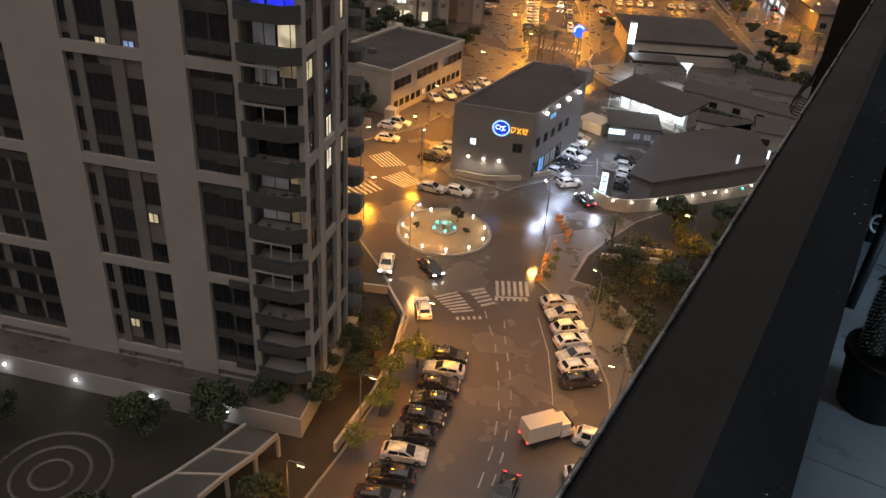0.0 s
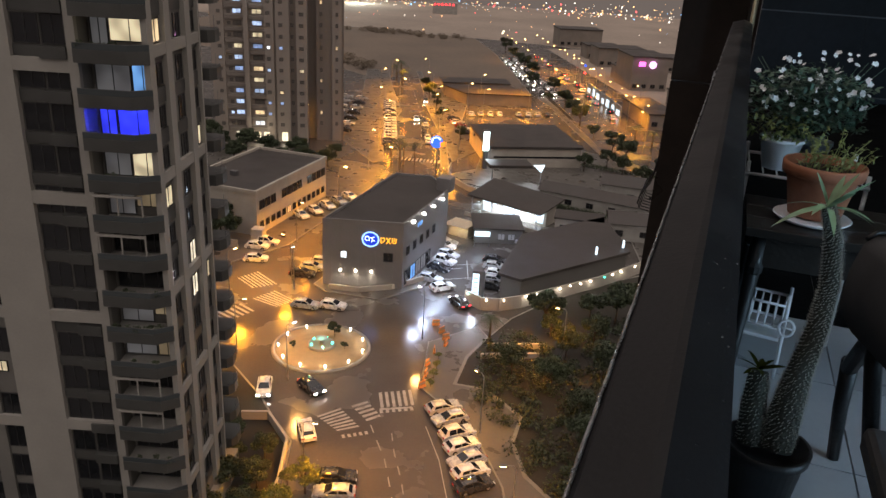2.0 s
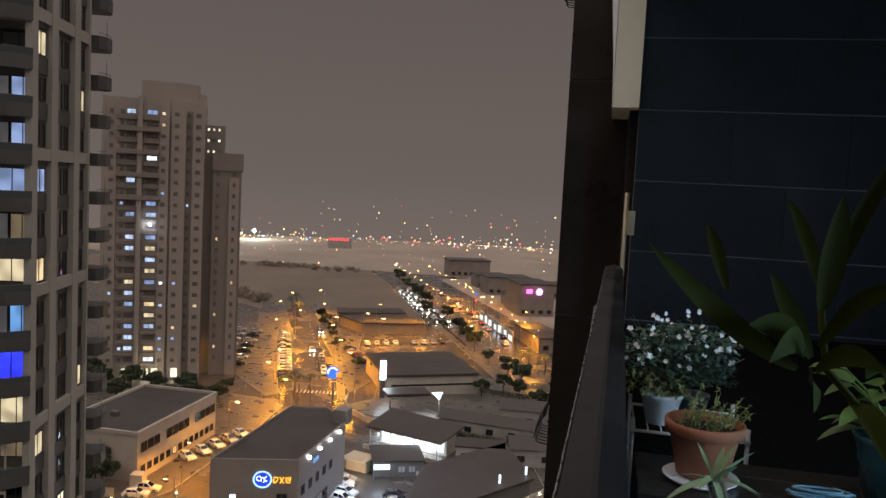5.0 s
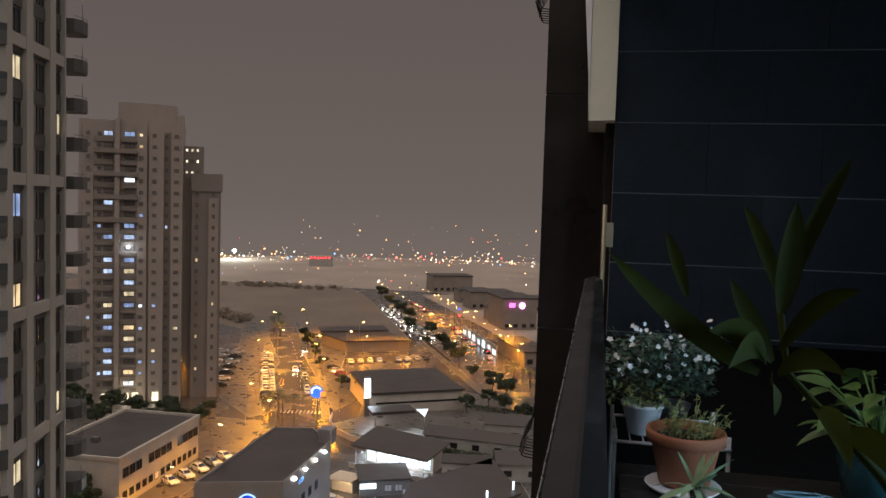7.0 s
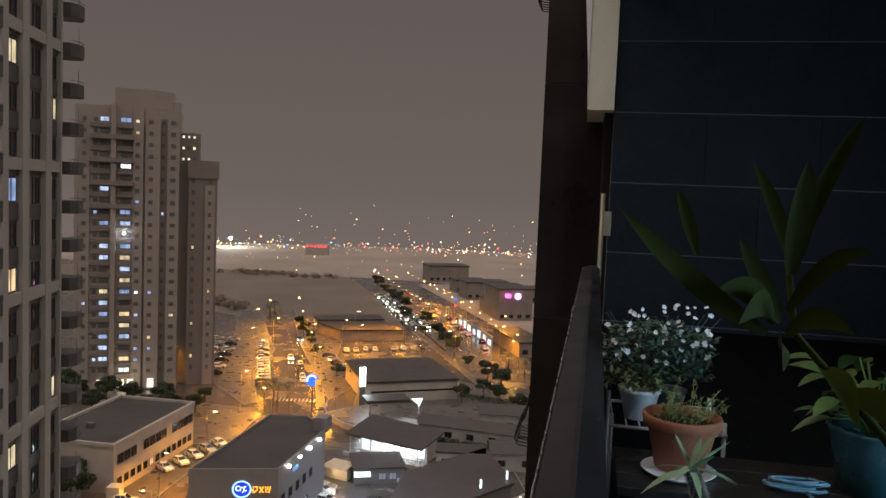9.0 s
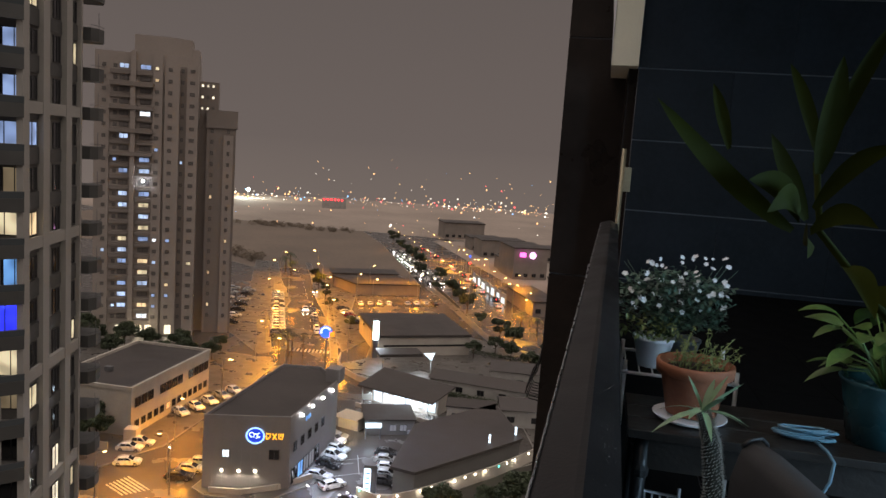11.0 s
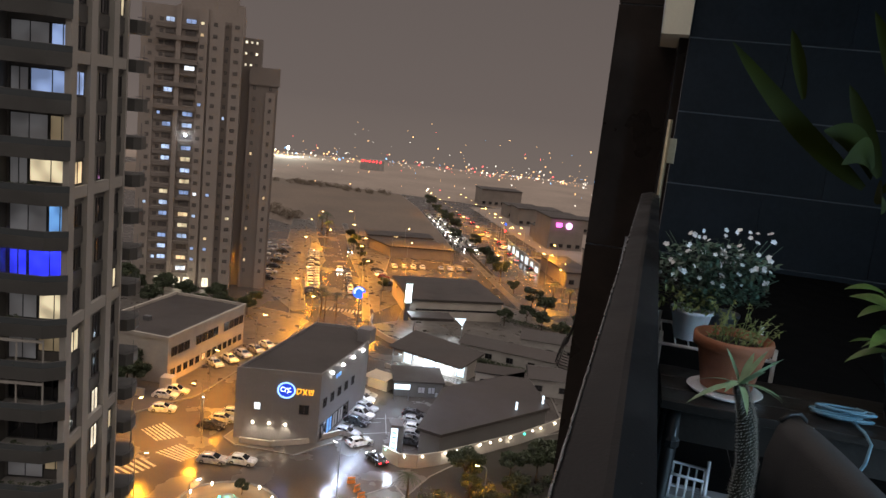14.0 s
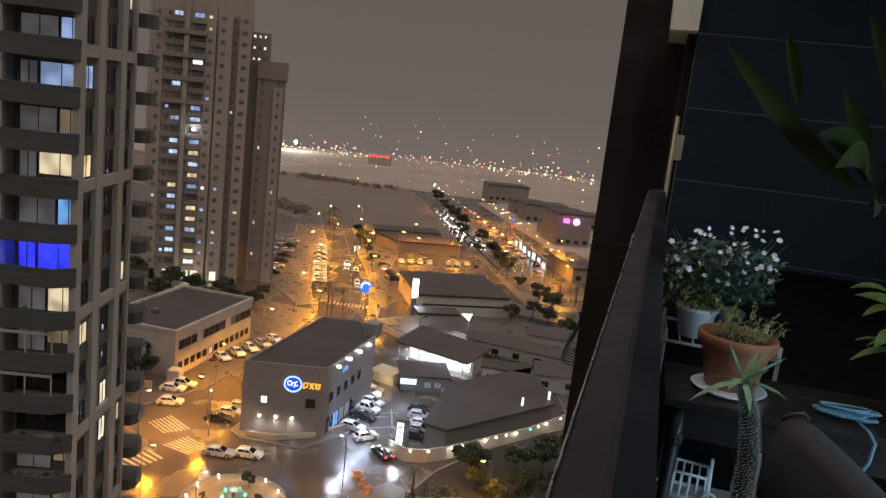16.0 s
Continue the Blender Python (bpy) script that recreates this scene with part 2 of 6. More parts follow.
def slab(name, pts, material, label, h=0.14, category="pavement"):
    """A raised piece of ground with a stone kerb round it."""
    t = thing(name, label, category, kind="structure")
    bm = B()
    prism(bm, pts, -0.05, h)
    part("surface", bm, material, t)
    bm = B()
    n = len(pts)
    for i in range(n):
        a, b = Vector((*pts[i], 0)), Vector((*pts[(i + 1) % n], 0))
        d = (b - a).normalized()
        w = Vector((-d.y, d.x, 0)) * 0.12
        q = [a - d * 0.05 - w, b + d * 0.05 - w, b + d * 0.05 + w, a - d * 0.05 + w]
        prism(bm, [(p.x, p.y) for p in q], -0.05, h + 0.02 + 0.002 * (i % 3))
    part("kerb", bm, KERB, t)
    return t


slab("park_ground", [(-26.2, 84.5), (-22.0, 85.0), (-16.0, 80.6), (-15.6, 75.0), (-12.6, 69.6), (-8.4, 66.4), (-4, 60), (-2, 42), (-2, 25), (40, 25), (40, 128), (-4, 138), (-11, 129.5), (-20.5, 115.5), (-24.5, 106.5), (-26.0, 99), (-27.0, 92)], SOIL, "rain-soaked park ground of grass and soil", category="park")
slab("pavement_park_edge", [(-29.8, 81.5), (-27.2, 79.8), (-24.8, 81.0), (-14.6, 66.8), (-9.5, 55), (-7.5, 42), (-7, 25), (-2.2, 25), (-2.2, 42), (-4.2, 60), (-8.6, 66.2), (-12.8, 69.4), (-15.8, 74.9), (-16.2, 80.4), (-22.0, 84.8), (-26.4, 84.3), (-27.2, 92), (-26.2, 99), (-28.5, 101.5), (-33.6, 93.6), (-31.6, 87)], PAVING, "wet grey paving beside the roundabout")
slab("pavement_tower_plot", [(-47.6, 71), (-44.2, 68.0), (-39.6, 64.6), (-36.6, 57.5), (-34.2, 50.6), (-32.6, 42), (-30.5, 24), (-100, 10), (-100, 60), (-72, 83), (-58, 78)], SOIL, "dark planted garden round the residential tower", h=0.16)
slab("pavement_bank", [(-58.5, 104.2), (-55.5, 102.6), (-46, 103.5), (-41.6, 112.0), (-43.0, 134), (-55, 140), (-58.6, 138)], PAVING, "wet paving under the grey bank building")
slab("pavement_low_building", [(-76.0, 106), (-71.5, 117), (-72.4, 150), (-75, 172), (-84, 176), (-128, 176), (-128, 100), (-90, 92)], PAVING, "wet paving round the low white building")
slab("traffic_island", [(-82.5, 178.5), (-80.5, 181.5), (-92, 206), (-101.5, 243), (-122, 282), (-141, 321), (-150, 318), (-116, 240), (-104, 200)], PAVING, "long wet pavement beside the sodium-lit street")
slab("pavement_street", [(-63.8, 180.5), (-62.0, 181.5), (-84, 238), (-108, 286), (-127, 326), (-129, 325), (-110.5, 286), (-86, 239)], PAVING, "narrow wet pavement along the street")
slab("petrol_station_ground", [(-62, 176), (-50, 168), (-46, 163), (-14, 160), (-8, 140), (-2, 140), (0, 205), (-26, 217), (-55, 232), (-62, 214), (-56, 186)], PAVING, "wet dark yard between the shop and the filling station", h=0.1)
slab("field_ground", [(-142, 300), (-124, 312), (-110, 301), (-82, 316), (-68, 296), (-89, 346), (-121, 418), (-148, 469), (-330, 469), (-330, 330), (-190, 330)], FIELDSOIL, "overgrown field behind the street, paled for haze", h=0.1, category="field")
slab("far_ground", [(-1400, 470), (-140, 470), (850, 440), (850, 1450), (-1400, 1450)], FARSOIL, "open ground in the far distance, paled for haze", h=0.06, category="ground")
slab("far_ground_east", [(2, 205), (850, 150), (850, 439), (-80, 465), (-98, 452), (0, 250)], FARSOIL, "built-up ground past the boulevard, paled for haze", h=0.06, category="ground")
slab("verge_street", [(-64, 190), (-80, 222), (-98, 257), (-114, 294), (-108, 297), (-86, 268), (-76, 231), (-60, 215)], PAVING, "wet planted verge between the street and the lots", h=0.12)
for pts in ([(-41, 250), (-54, 279), (-64, 297), (-66, 296), (-56, 278), (-43, 249)], [(-16, 197), (-41, 250), (-43, 249), (-18, 196)]):
    slab("verge_boulevard", pts, PAVING, "narrow wet verge beside the boulevard", h=0.12)
slab("median_strip", [(-46.5, 262), (-45, 262.5), (-82, 345), (-110, 402), (-112, 401)], SOIL, "planted strip between the lanes of the boulevard")


def stripes(quad, n, name="crosswalk", label="white painted zebra crossing on wet asphalt", fill=0.52):
    """Zebra bars along the first side of a four-cornered field."""
    a, b, c, d = [Vector((*p, 0)) for p in quad]
    t = thing(name, label, "zebra crossing", kind="structure")
    for k in range(n):
        u0, u1 = k / n, (k + fill) / n
        p = [a.lerp(b, u0), a.lerp(b, u1), d.lerp(c, u1), d.lerp(c, u0)]
        bm = B()
        prism(bm, [(q.x, q.y) for q in p], 0.0, 0.008)
        part("stripe", bm, PAINT, t)
    return t


stripes([(-39.4, 70.4), (-35.4, 68.6), (-33.4, 70.4), (-37.6, 73.2)], 7)
stripes([(-36.6, 74.2), (-33.0, 71.8), (-31.9, 73.4), (-35.2, 76.0)], 5)
stripes([(-34.7, 78.4), (-30.8, 81.0), (-29.1, 77.9), (-33.0, 75.3)], 6)
stripes([(-34.9, 68.2), (-32.2, 70.4), (-31.8, 69.9), (-34.5, 67.7)], 5)
stripes([(-33.0, 74.9), (-29.1, 77.4), (-28.7, 76.8), (-32.6, 74.2)], 6)
stripes([(-71.3, 100.7), (-69.7, 104.9), (-63.8, 101.8), (-66.8, 98.4)], 7, fill=0.45)
stripes([(-64.6, 95.0), (-63.0, 99.5), (-58.2, 97.7), (-59.6, 94.1)], 7, fill=0.45)
stripes([(-67.7, 87.8), (-65.0, 93.2), (-61.7, 91.9), (-63.6, 86.6)], 6, fill=0.45)
stripes([(-77.0, 184.5), (-66.0, 186.5), (-66.8, 189.5), (-77.6, 187.5)], 11)


def line_mark(pts, dash, gap, width=0.14, label="white dashed lane line on wet asphalt"):
    t = thing("lane_marking", label, "road marking", kind="structure")
    acc, on = 0.0, True
    pts = [Vector((*p, 0)) for p in pts]
    fine = []
    for a, b in zip(pts, pts[1:]):
        n = max(2, int((b - a).length / 0.5))
        fine += [a.lerp(b, k / n) for k in range(n)]
    fine.append(pts[-1])
    run = [fine[0]]
    for p in fine[1:]:
        run.append(p)
        acc += (p - run[-2]).length
        if acc >= (dash if on else gap):
            if on and len(run) > 1:
                bm = B()
                d = (run[-1] - run[0]).normalized()
                w = Vector((-d.y, d.x, 0)) * width / 2
                lo = [q - w for q in run] + [q + w for q in run[::-1]]
                prism(bm, [(q.x, q.y) for q in lo], 0.0, 0.007)
                part("dash", bm, PAINT, t)
            run, acc, on = [p], 0.0, (not on) if gap else True
    return t


line_mark([(-32.6, 71.5), (-31.3, 69.8), (-28.4, 66.2), (-25.3, 61.1), (-22.8, 56.3), (-20.8, 51.0), (-19.2, 44), (-18.2, 36)], 1.6, 1.2)
line_mark([(-29.6, 71.0), (-27.9, 67.8), (-25.1, 63.4), (-22.0, 57.7), (-19.6, 50.9), (-18.0, 44), (-17.0, 36)], 1.2, 1.3)
line_mark([(-26.4, 74.0), (-22.6, 68.5), (-19.6, 62.8), (-17.3, 58.0)], 3.0, 0.0, 0.12, "white edge line along the parking bays")
line_mark([(-33.0, 75.0), (-28.6, 77.6)], 2.0, 0.0, 0.4, "white stop line before the crossing")
for x, y in ((-44, 118), (-42.6, 121), (-39.5, 116)):
    line_mark([(x, y), (x + 6.0, y + 4.4)], 7.0, 0.0, 0.12, "white parking bay line on wet asphalt")
line_mark([(-38.5, 126), (-35.4, 117.5)], 8.5, 0.0, 0.12, "white parking bay line on wet asphalt")
line_mark([(-74, 192), (-92, 238), (-114, 284), (-134, 324)], 3, 4)
line_mark([(-38.4, 262), (-70, 330), (-105, 400)], 4, 6)

# ---- roundabout ----
RX, RY = -47.0, 85.6
isle = thing("roundabout_island", "round paved traffic island with gravel, lights and a small fountain", "roundabout", pose(RX, RY, 0))
bm = B()
lathe(bm, [(7.05, -0.05), (7.05, 0.22), (6.95, 0.26), (6.5, 0.26), (6.5, -0.05)], 64, cap=False)
part("kerb_ring", bm, KERB, isle)
bm = B()
lathe(bm, [(6.5, -0.05), (6.5, 0.22), (4.0, 0.34), (0.3, 0.42)], 64)
part("gravel_bed", bm, SAND, isle)
bm = B()
lathe(bm, [(1.9, 0.3), (1.9, 0.8), (1.75, 0.85), (1.7, 0.6), (0.2, 0.6)], 32)
lathe(bm, [(0.25, 0.6), (0.2, 1.3), (0.9, 1.6), (0.85, 1.65), (0.15, 1.5)], 24)
part("fountain_basin", bm, CONCRETE, isle, "grey stone fountain basin")
for k in range(5):
    a = 2 * math.pi * k / 5 + 0.3
    bm = B()
    ball(bm, (1.55 * math.cos(a), 1.55 * math.sin(a), 0.95), 0.16)
    part("fountain_light", bm, TEAL_GLOW, isle, "teal underwater light")
for k in range(11):
    a = 2 * math.pi * k / 11 + 0.15
    x, y = 6.1 * math.cos(a), 6.1 * math.sin(a)
    bm = B()
    tube(bm, [(x, y, 0.2), (x, y, 0.55)], 0.05, 6)
    ball(bm, (x, y, 0.62), 0.14)
    part("bollard_light", bm, WARMW_GLOW, isle, "small warm-white bollard light")
lamp("fountain_lamp", (RX, RY, 1.7), 60, (0.1, 0.9, 0.7), 0.4)
for k in range(4):
    a = 2 * math.pi * k / 4 + 0.5
    lamp("island_lamp", (RX + 5.2 * math.cos(a), RY + 5.2 * math.sin(a), 1.0), 34, (1.0, 0.8, 0.5), 0.15)


# ---- plants outdoors ----
def leaf_cloud(bm, centre, radius, n, size, r, flat=0.7):
    for _ in range(n):
        d = Vector((r.gauss(0, 1), r.gauss(0, 1), r.gauss(0, 1))).normalized() * radius * r.random() ** 0.4
        c = Vector(centre) + Vector((d.x, d.y, d.z * flat))
        u = Vector((r.gauss(0, 1), r.gauss(0, 1), r.gauss(0, 0.6))).normalized()
        w = u.orthogonal().normalized()
        w.rotate(Matrix.Rotation(r.random() * 6.28, 3, u))
        s = size * r.uniform(0.6, 1.4)
        bm.faces.new([bm.verts.new(c + p) for p in (-u * s, w * s * 0.5, u * s, -w * s * 0.5)])


def tree(name, seed, height, spread, label, material=LEAF, leaves=900, leaf=0.22):
    r = random.Random(seed)
    t = thing(name, label, "tree")
    bm = B()
    th = height * 0.45
    tube(bm, [(0, 0, -0.1), (r.uniform(-0.1, 0.1), 0.05, th * 0.5), (r.uniform(-0.2, 0.2), 0, th), (0.1, 0, height * 0.7)], [0.05 * height * 0.6, 0.035 * height * 0.6, 0.03 * height * 0.6, 0.02], 8)
    tips = []
    for k in range(7):
        a = k * 2.4 + r.random()
        e = Vector((math.cos(a) * spread * r.uniform(0.5, 0.85), math.sin(a) * spread * r.uniform(0.5, 0.85), height * r.uniform(0.6, 0.9)))
        tube(bm, [(0, 0, th * r.uniform(0.75, 1)), e * 0.5 + Vector((0, 0, th * 0.6)), e], [0.1, 0.06, 0.02], 5)
        tips.append(e)
    tips.append(Vector((0, 0, height * 0.88)))
    part("trunk", bm, BARK, t)
    bm = B()
    for e in tips:
        leaf_cloud(bm, e, spread * r.uniform(0.36, 0.52), leaves // len(tips), leaf, r)
    part("crown", bm, material, t)
    return t


def palm(seed, height, label):
    r = random.Random(seed)
    t = thing("palm_tree", label, "palm tree")
    bm = B()
    tube(bm, [(0, 0, -0.1), (0.1, 0, height * 0.5), (0.05, 0.1, height)], [0.24, 0.17, 0.15], 8)
    part("trunk", bm, BARK, t)
    bm = B()
    for k in range(20):
        a, lift = k * 2.39, r.uniform(-0.3, 0.9)
        d, s = Vector((math.cos(a), math.sin(a), 0)), Vector((-math.sin(a), math.cos(a), 0))
        prev = None
        for i in range(9):
            u = i / 8
            c = Vector((0.05, 0.1, height)) + d * 2.4 * u + Vector((0, 0, lift * 1.6 * u - 1.9 * u * u))
            if prev is not None:
                for side in (-1, 1):
                    e = c + s * side * 0.55 * math.sin(math.pi * min(u + 0.1, 1)) + d * 0.25 - Vector((0, 0, 0.18))
                    bm.faces.new([bm.verts.new(p) for p in (prev, prev.lerp(c, 0.6), e)])
            prev = c
    part("fronds", bm, LEAF_DARK, t)
    return t


tree_a = tree("street_tree", 3, 6.6, 2.7, "rounded dark street tree with wet leaves", LEAF_DARK, 4200, 0.22)
tree_b = tree("street_tree", 5, 6.0, 2.7, "spreading dark street tree with wet leaves", LEAF_DARK, 4200, 0.22)
tree_c = tree("park_tree", 9, 7.2, 3.2, "broad dark park tree in the rain", LEAF_DARK, 4200, 0.24)
tree_d = tree("lit_tree", 11, 4.6, 2.0, "small green tree lit by a sodium lamp", LEAF, 2400, 0.13)
palm_a = palm(2, 5.6, "palm with drooping fronds beside the crossing")
palm_b = palm(8, 4.2, "short palm with a dense crown")


def put(ob, x, y, z=0.1, turn=0.0, s=1.0, first=[]):
    m = Matrix.Translation((x, y, z)) @ Matrix.Rotation(turn, 4, "Z") @ Matrix.Diagonal((s, s, s, 1))
    if ob.name in first:
        c = copy_thing(ob, m)
    else:
        first.append(ob.name)
        ob.matrix_world = m
        c = ob
    return c


for x, y, s in ((-84, 236, 0.7), (-92, 252, 0.8), (-101, 268, 0.9), (-108, 283, 0.9), (-70, 214, 0.7), (-96, 262, 0.7), (-60, 289, 0.9), (-74, 318, 1.1), (-104, 398, 1.3), (-62.5, 308, 1.1), (-41.8, 255, 1.15), (-34.2, 238, 1.0), (-25.8, 221, 1.15), (-52, 280, 1.2), (-47, 268, 1.0), (-97, 382, 1.3), (-113, 415, 1.4), (-80, 343, 1.2), (-88, 360, 1.2), (-21, 214, 1.1)):
    put(rnd.choice((tree_a, tree_b)), x, y, 0.05, rnd.random() * 6, s)
for x, y, s in ((-19, 106, 0.9), (-9, 112, 1.2), (-2, 116, 1.2), (-14, 97.5, 0.8), (-7, 76, 0.9), (-2, 70, 0.9), (3, 84, 1.2), (8, 98, 1.3), (10, 112, 1.3), (-20, 90, 0.8), (-14, 88, 0.9), (-8, 94, 1.0), (-3, 101, 1.0), (-11, 104, 0.8), (-4, 86, 0.9), (3, 92, 1.1), (-13, 112, 0.7), (4, 108, 1.1), (-1, 76, 0.8), (-8.5, 83, 0.75), (7, 82, 1.0), (-17.5, 103, 0.6)):
    put(tree_c, x, y, 0.1, rnd.random() * 6, s * 0.95)
for x, y, s in ((-33.6, 57.4, 0.85), (-34.8, 53.6, 0.9), (-32.6, 48.6, 0.85), (-31.6, 43.5, 0.8)):
    put(tree_d, x, y, 0.12, rnd.random() * 6, s)
for x, y, s in ((-38.6, 56.0, 0.6), (-41, 50, 0.65), (-38, 46, 0.7), (-42, 43, 0.7), (-45.5, 62, 0.45), (-43, 58.5, 0.45), (-34, 33, 0.7), (-40.5, 60.5, 0.5), (-41.5, 54, 0.7), (-44, 38, 0.9), (-49, 33, 0.9), (-61, 26, 0.8), (-66, 22, 0.9), (-58, 18, 0.9), (-43, 22, 0.9), (-37, 51.5, 0.6)):
    put(tree_c, x, y, 0.1, rnd.random() * 6, s)
for x, y, s in ((-74.4, 180.5, 1.0), (-76.3, 182.6, 1.1), (-72.2, 183, 0.95), (-77.8, 180.2, 0.9)):
    put(palm_a, x, y, 0.05, rnd.random() * 6, s)
for x, y, s in ((-25.6, 98.0, 0.95), (-128, 300, 1.5), (-121, 290, 1.5), (-131, 312, 1.5), (-22, 243, 1.2), (-16, 236, 1.2)):
    put(palm_b, x, y, 0.1, rnd.random() * 6, s)
for x, y, s in ((RX - 3.3, RY - 2.2, 0.24), (RX + 3.4, RY + 0.6, 0.26), (RX + 0.4, RY + 3.3, 0.5)):
    put(tree_b, x, y, 0.3, rnd.random() * 6, s)

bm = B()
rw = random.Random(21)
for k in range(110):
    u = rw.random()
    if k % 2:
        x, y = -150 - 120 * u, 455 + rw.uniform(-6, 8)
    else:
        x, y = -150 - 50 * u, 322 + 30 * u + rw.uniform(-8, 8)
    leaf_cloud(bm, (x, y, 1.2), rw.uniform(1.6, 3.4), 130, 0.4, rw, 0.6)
solid("far_thicket", bm, LEAF_FAR, "mass of distant trees and scrub, leaves paled for haze", "woods", kind="stuff")
bm = B()
for _ in range(420):
    x, y = rw.uniform(-26, 14), rw.uniform(68, 126)
    if x > -25 + max(0, y - 98) * 0.9 and x > -13 - (y - 70) * 1.0:
        leaf_cloud(bm, (x, y, 0.7), rw.uniform(0.6, 1.9), 110, 0.2, rw)
solid("park_shrubs", bm, LEAF_DARK, "low dark shrubs scattered over the park", "shrubs", kind="stuff")


# ---- vehicles ----
def car(paint_name, color, label, lights=False, roof=1.45, length=4.3):
    paint = mat(paint_name, color, 0.28, 0.15, vary=0.08, scale=2, bump=0, coat=0.6)
    t = thing("car", label, "car")
    L = length / 2
    prof = [(-L, 0.35), (-L, 0.75), (-L + 0.15, 0.92), (-L * 0.72, 0.98), (L * 0.42, 0.95), (L * 0.88, 0.82), (L, 0.62), (L, 0.35), (L * 0.8, 0.22), (-L * 0.85, 0.22)]
    bm = B()
    rows = []
    for y, s in ((-0.86, 0.93), (-0.9, 1.0), (0.9, 1.0), (0.86, 0.93)):
        rows.append([bm.verts.new((x * (0.985 if s < 1 else 1), y, 0.22 + (z - 0.22) * (s if z > 0.5 else 1))) for x, z in prof])
    for a, b in zip(rows, rows[1:]):
        for k in range(len(prof)):
            j = (k + 1) % len(prof)
            bm.faces.new((a[k], a[j], b[j], b[k]))
    bm.faces.new(rows[0][::-1])
    bm.faces.new(rows[-1])
    bmesh.ops.recalc_face_normals(bm, faces=bm.faces)
    part("body", bm, paint, t)
    cab = [(-L * 0.90, 0.95), (-L * 0.68, roof - 0.08), (-L * 0.32, roof), (L * 0.06, roof - 0.02), (L * 0.48, 0.93)]

    def half(z):
        return 0.82 - 0.19 * (z - 0.93) / 0.5

    bm = B()
    lo = [[bm.verts.new((x, s * half(z), z)) for x, z in cab] for s in (-1, 1)]
    for k in range(len(cab) - 1):
        bm.faces.new((lo[0][k], lo[0][k + 1], lo[1][k + 1], lo[1][k])).smooth = k in (1, 2)
    bm.faces.new(lo[0])
    bm.faces.new(lo[1][::-1])
    bmesh.ops.recalc_face_normals(bm, faces=bm.faces)
    part("cabin", bm, paint, t)

    def pane(name, a, b, out, inset=0.1, low=0.08, high=0.06):
        """A window across the car between two points of its side line."""
        bm = B()
        (xa, za), (xb, zb) = a, b
        p = [(xa + (xb - xa) * low, za + (zb - za) * low), (xa + (xb - xa) * (1 - high), za + (zb - za) * (1 - high))]
        q = [(x + out[0], s * (half(z) - inset), z + out[1]) for (x, z), s in ((p[0], -1), (p[0], 1), (p[1], 1), (p[1], -1))]
        bm.faces.new([bm.verts.new(v) for v in q])
        part(name, bm, CARGLASS, t)

    pane("windscreen", cab[4], cab[3], (0.012, 0.012), 0.07)
    pane("rear_window", cab[0], cab[1], (-0.012, 0.01), 0.1, 0.2)
    for s in (-1, 1):
        for x0, x1, x2, x3 in ((-L * 0.66, -L * 0.60, -L * 0.22, -L * 0.22), (-L * 0.18, -L * 0.18, L * 0.04, L * 0.34)):
            bm = B()
            zt, zb = roof - 0.12, 1.0
            bm.faces.new([bm.verts.new((x, s * (half(z) + 0.012), z)) for x, z in ((x0, zb), (x1, zt), (x2, zt), (x3, zb))])
            part("side_window", bm, CARGLASS, t)
    for x in (-L * 0.62, L * 0.62):
        for y in (-0.84, 0.84):
            bm = B()
            tube(bm, [(x, y - 0.1, 0.32), (x, y + 0.1, 0.32)], 0.32, 14)
            w = part("wheel", bm, TYRE, t)
            bm = B()
            s = 0.105 if y > 0 else -0.105
            tube(bm, [(x, y + s * 0.9, 0.32), (x, y + s * 1.1, 0.32)], 0.2, 10)
            part("rim", bm, RIM, w)
    for y in (-0.66, 0.66):
        bm = B()
        box(bm, L - 0.1, y - 0.2, 0.58, L + 0.015, y + 0.2, 0.74, 0.02)
        part("headlight", bm, WHITE_GLOW if lights else HEADLENS, t)
        bm = B()
        box(bm, -L - 0.015, y - 0.2, 0.68, -L + 0.1, y + 0.2, 0.84, 0.02)
        part("tail_light", bm, RED_GLOW if lights else TAILLENS, t)
    return t


CARS = [
    car("white_car_paint", (0.75, 0.75, 0.74), "white hatchback parked in the rain"),
    car("silver_car_paint", (0.45, 0.46, 0.47), "silver saloon parked in the rain", length=4.5, roof=1.42),
    car("dark_car_paint", (0.03, 0.032, 0.036), "black saloon parked in the rain", length=4.5, roof=1.42),
    car("pearl_car_paint", (0.72, 0.70, 0.66), "white high-roofed estate car parked in the rain", roof=1.68, length=4.4),
    car("red_car_paint", (0.25, 0.03, 0.03), "dark red small car parked in the rain", length=3.9),
]
DRIVEN = car("white_driven_car_paint", (0.72, 0.72, 0.70), "white car with its lights on", True)
DRIVEN_DARK = car("dark_driven_car_paint", (0.03, 0.03, 0.034), "dark car with its lights on", True)


def park(kind, x, y, heading, z=0.0):
    """heading: degrees from +x, in the direction of the bonnet."""
    return put(kind, x, y, z, radians(heading), 1.0)


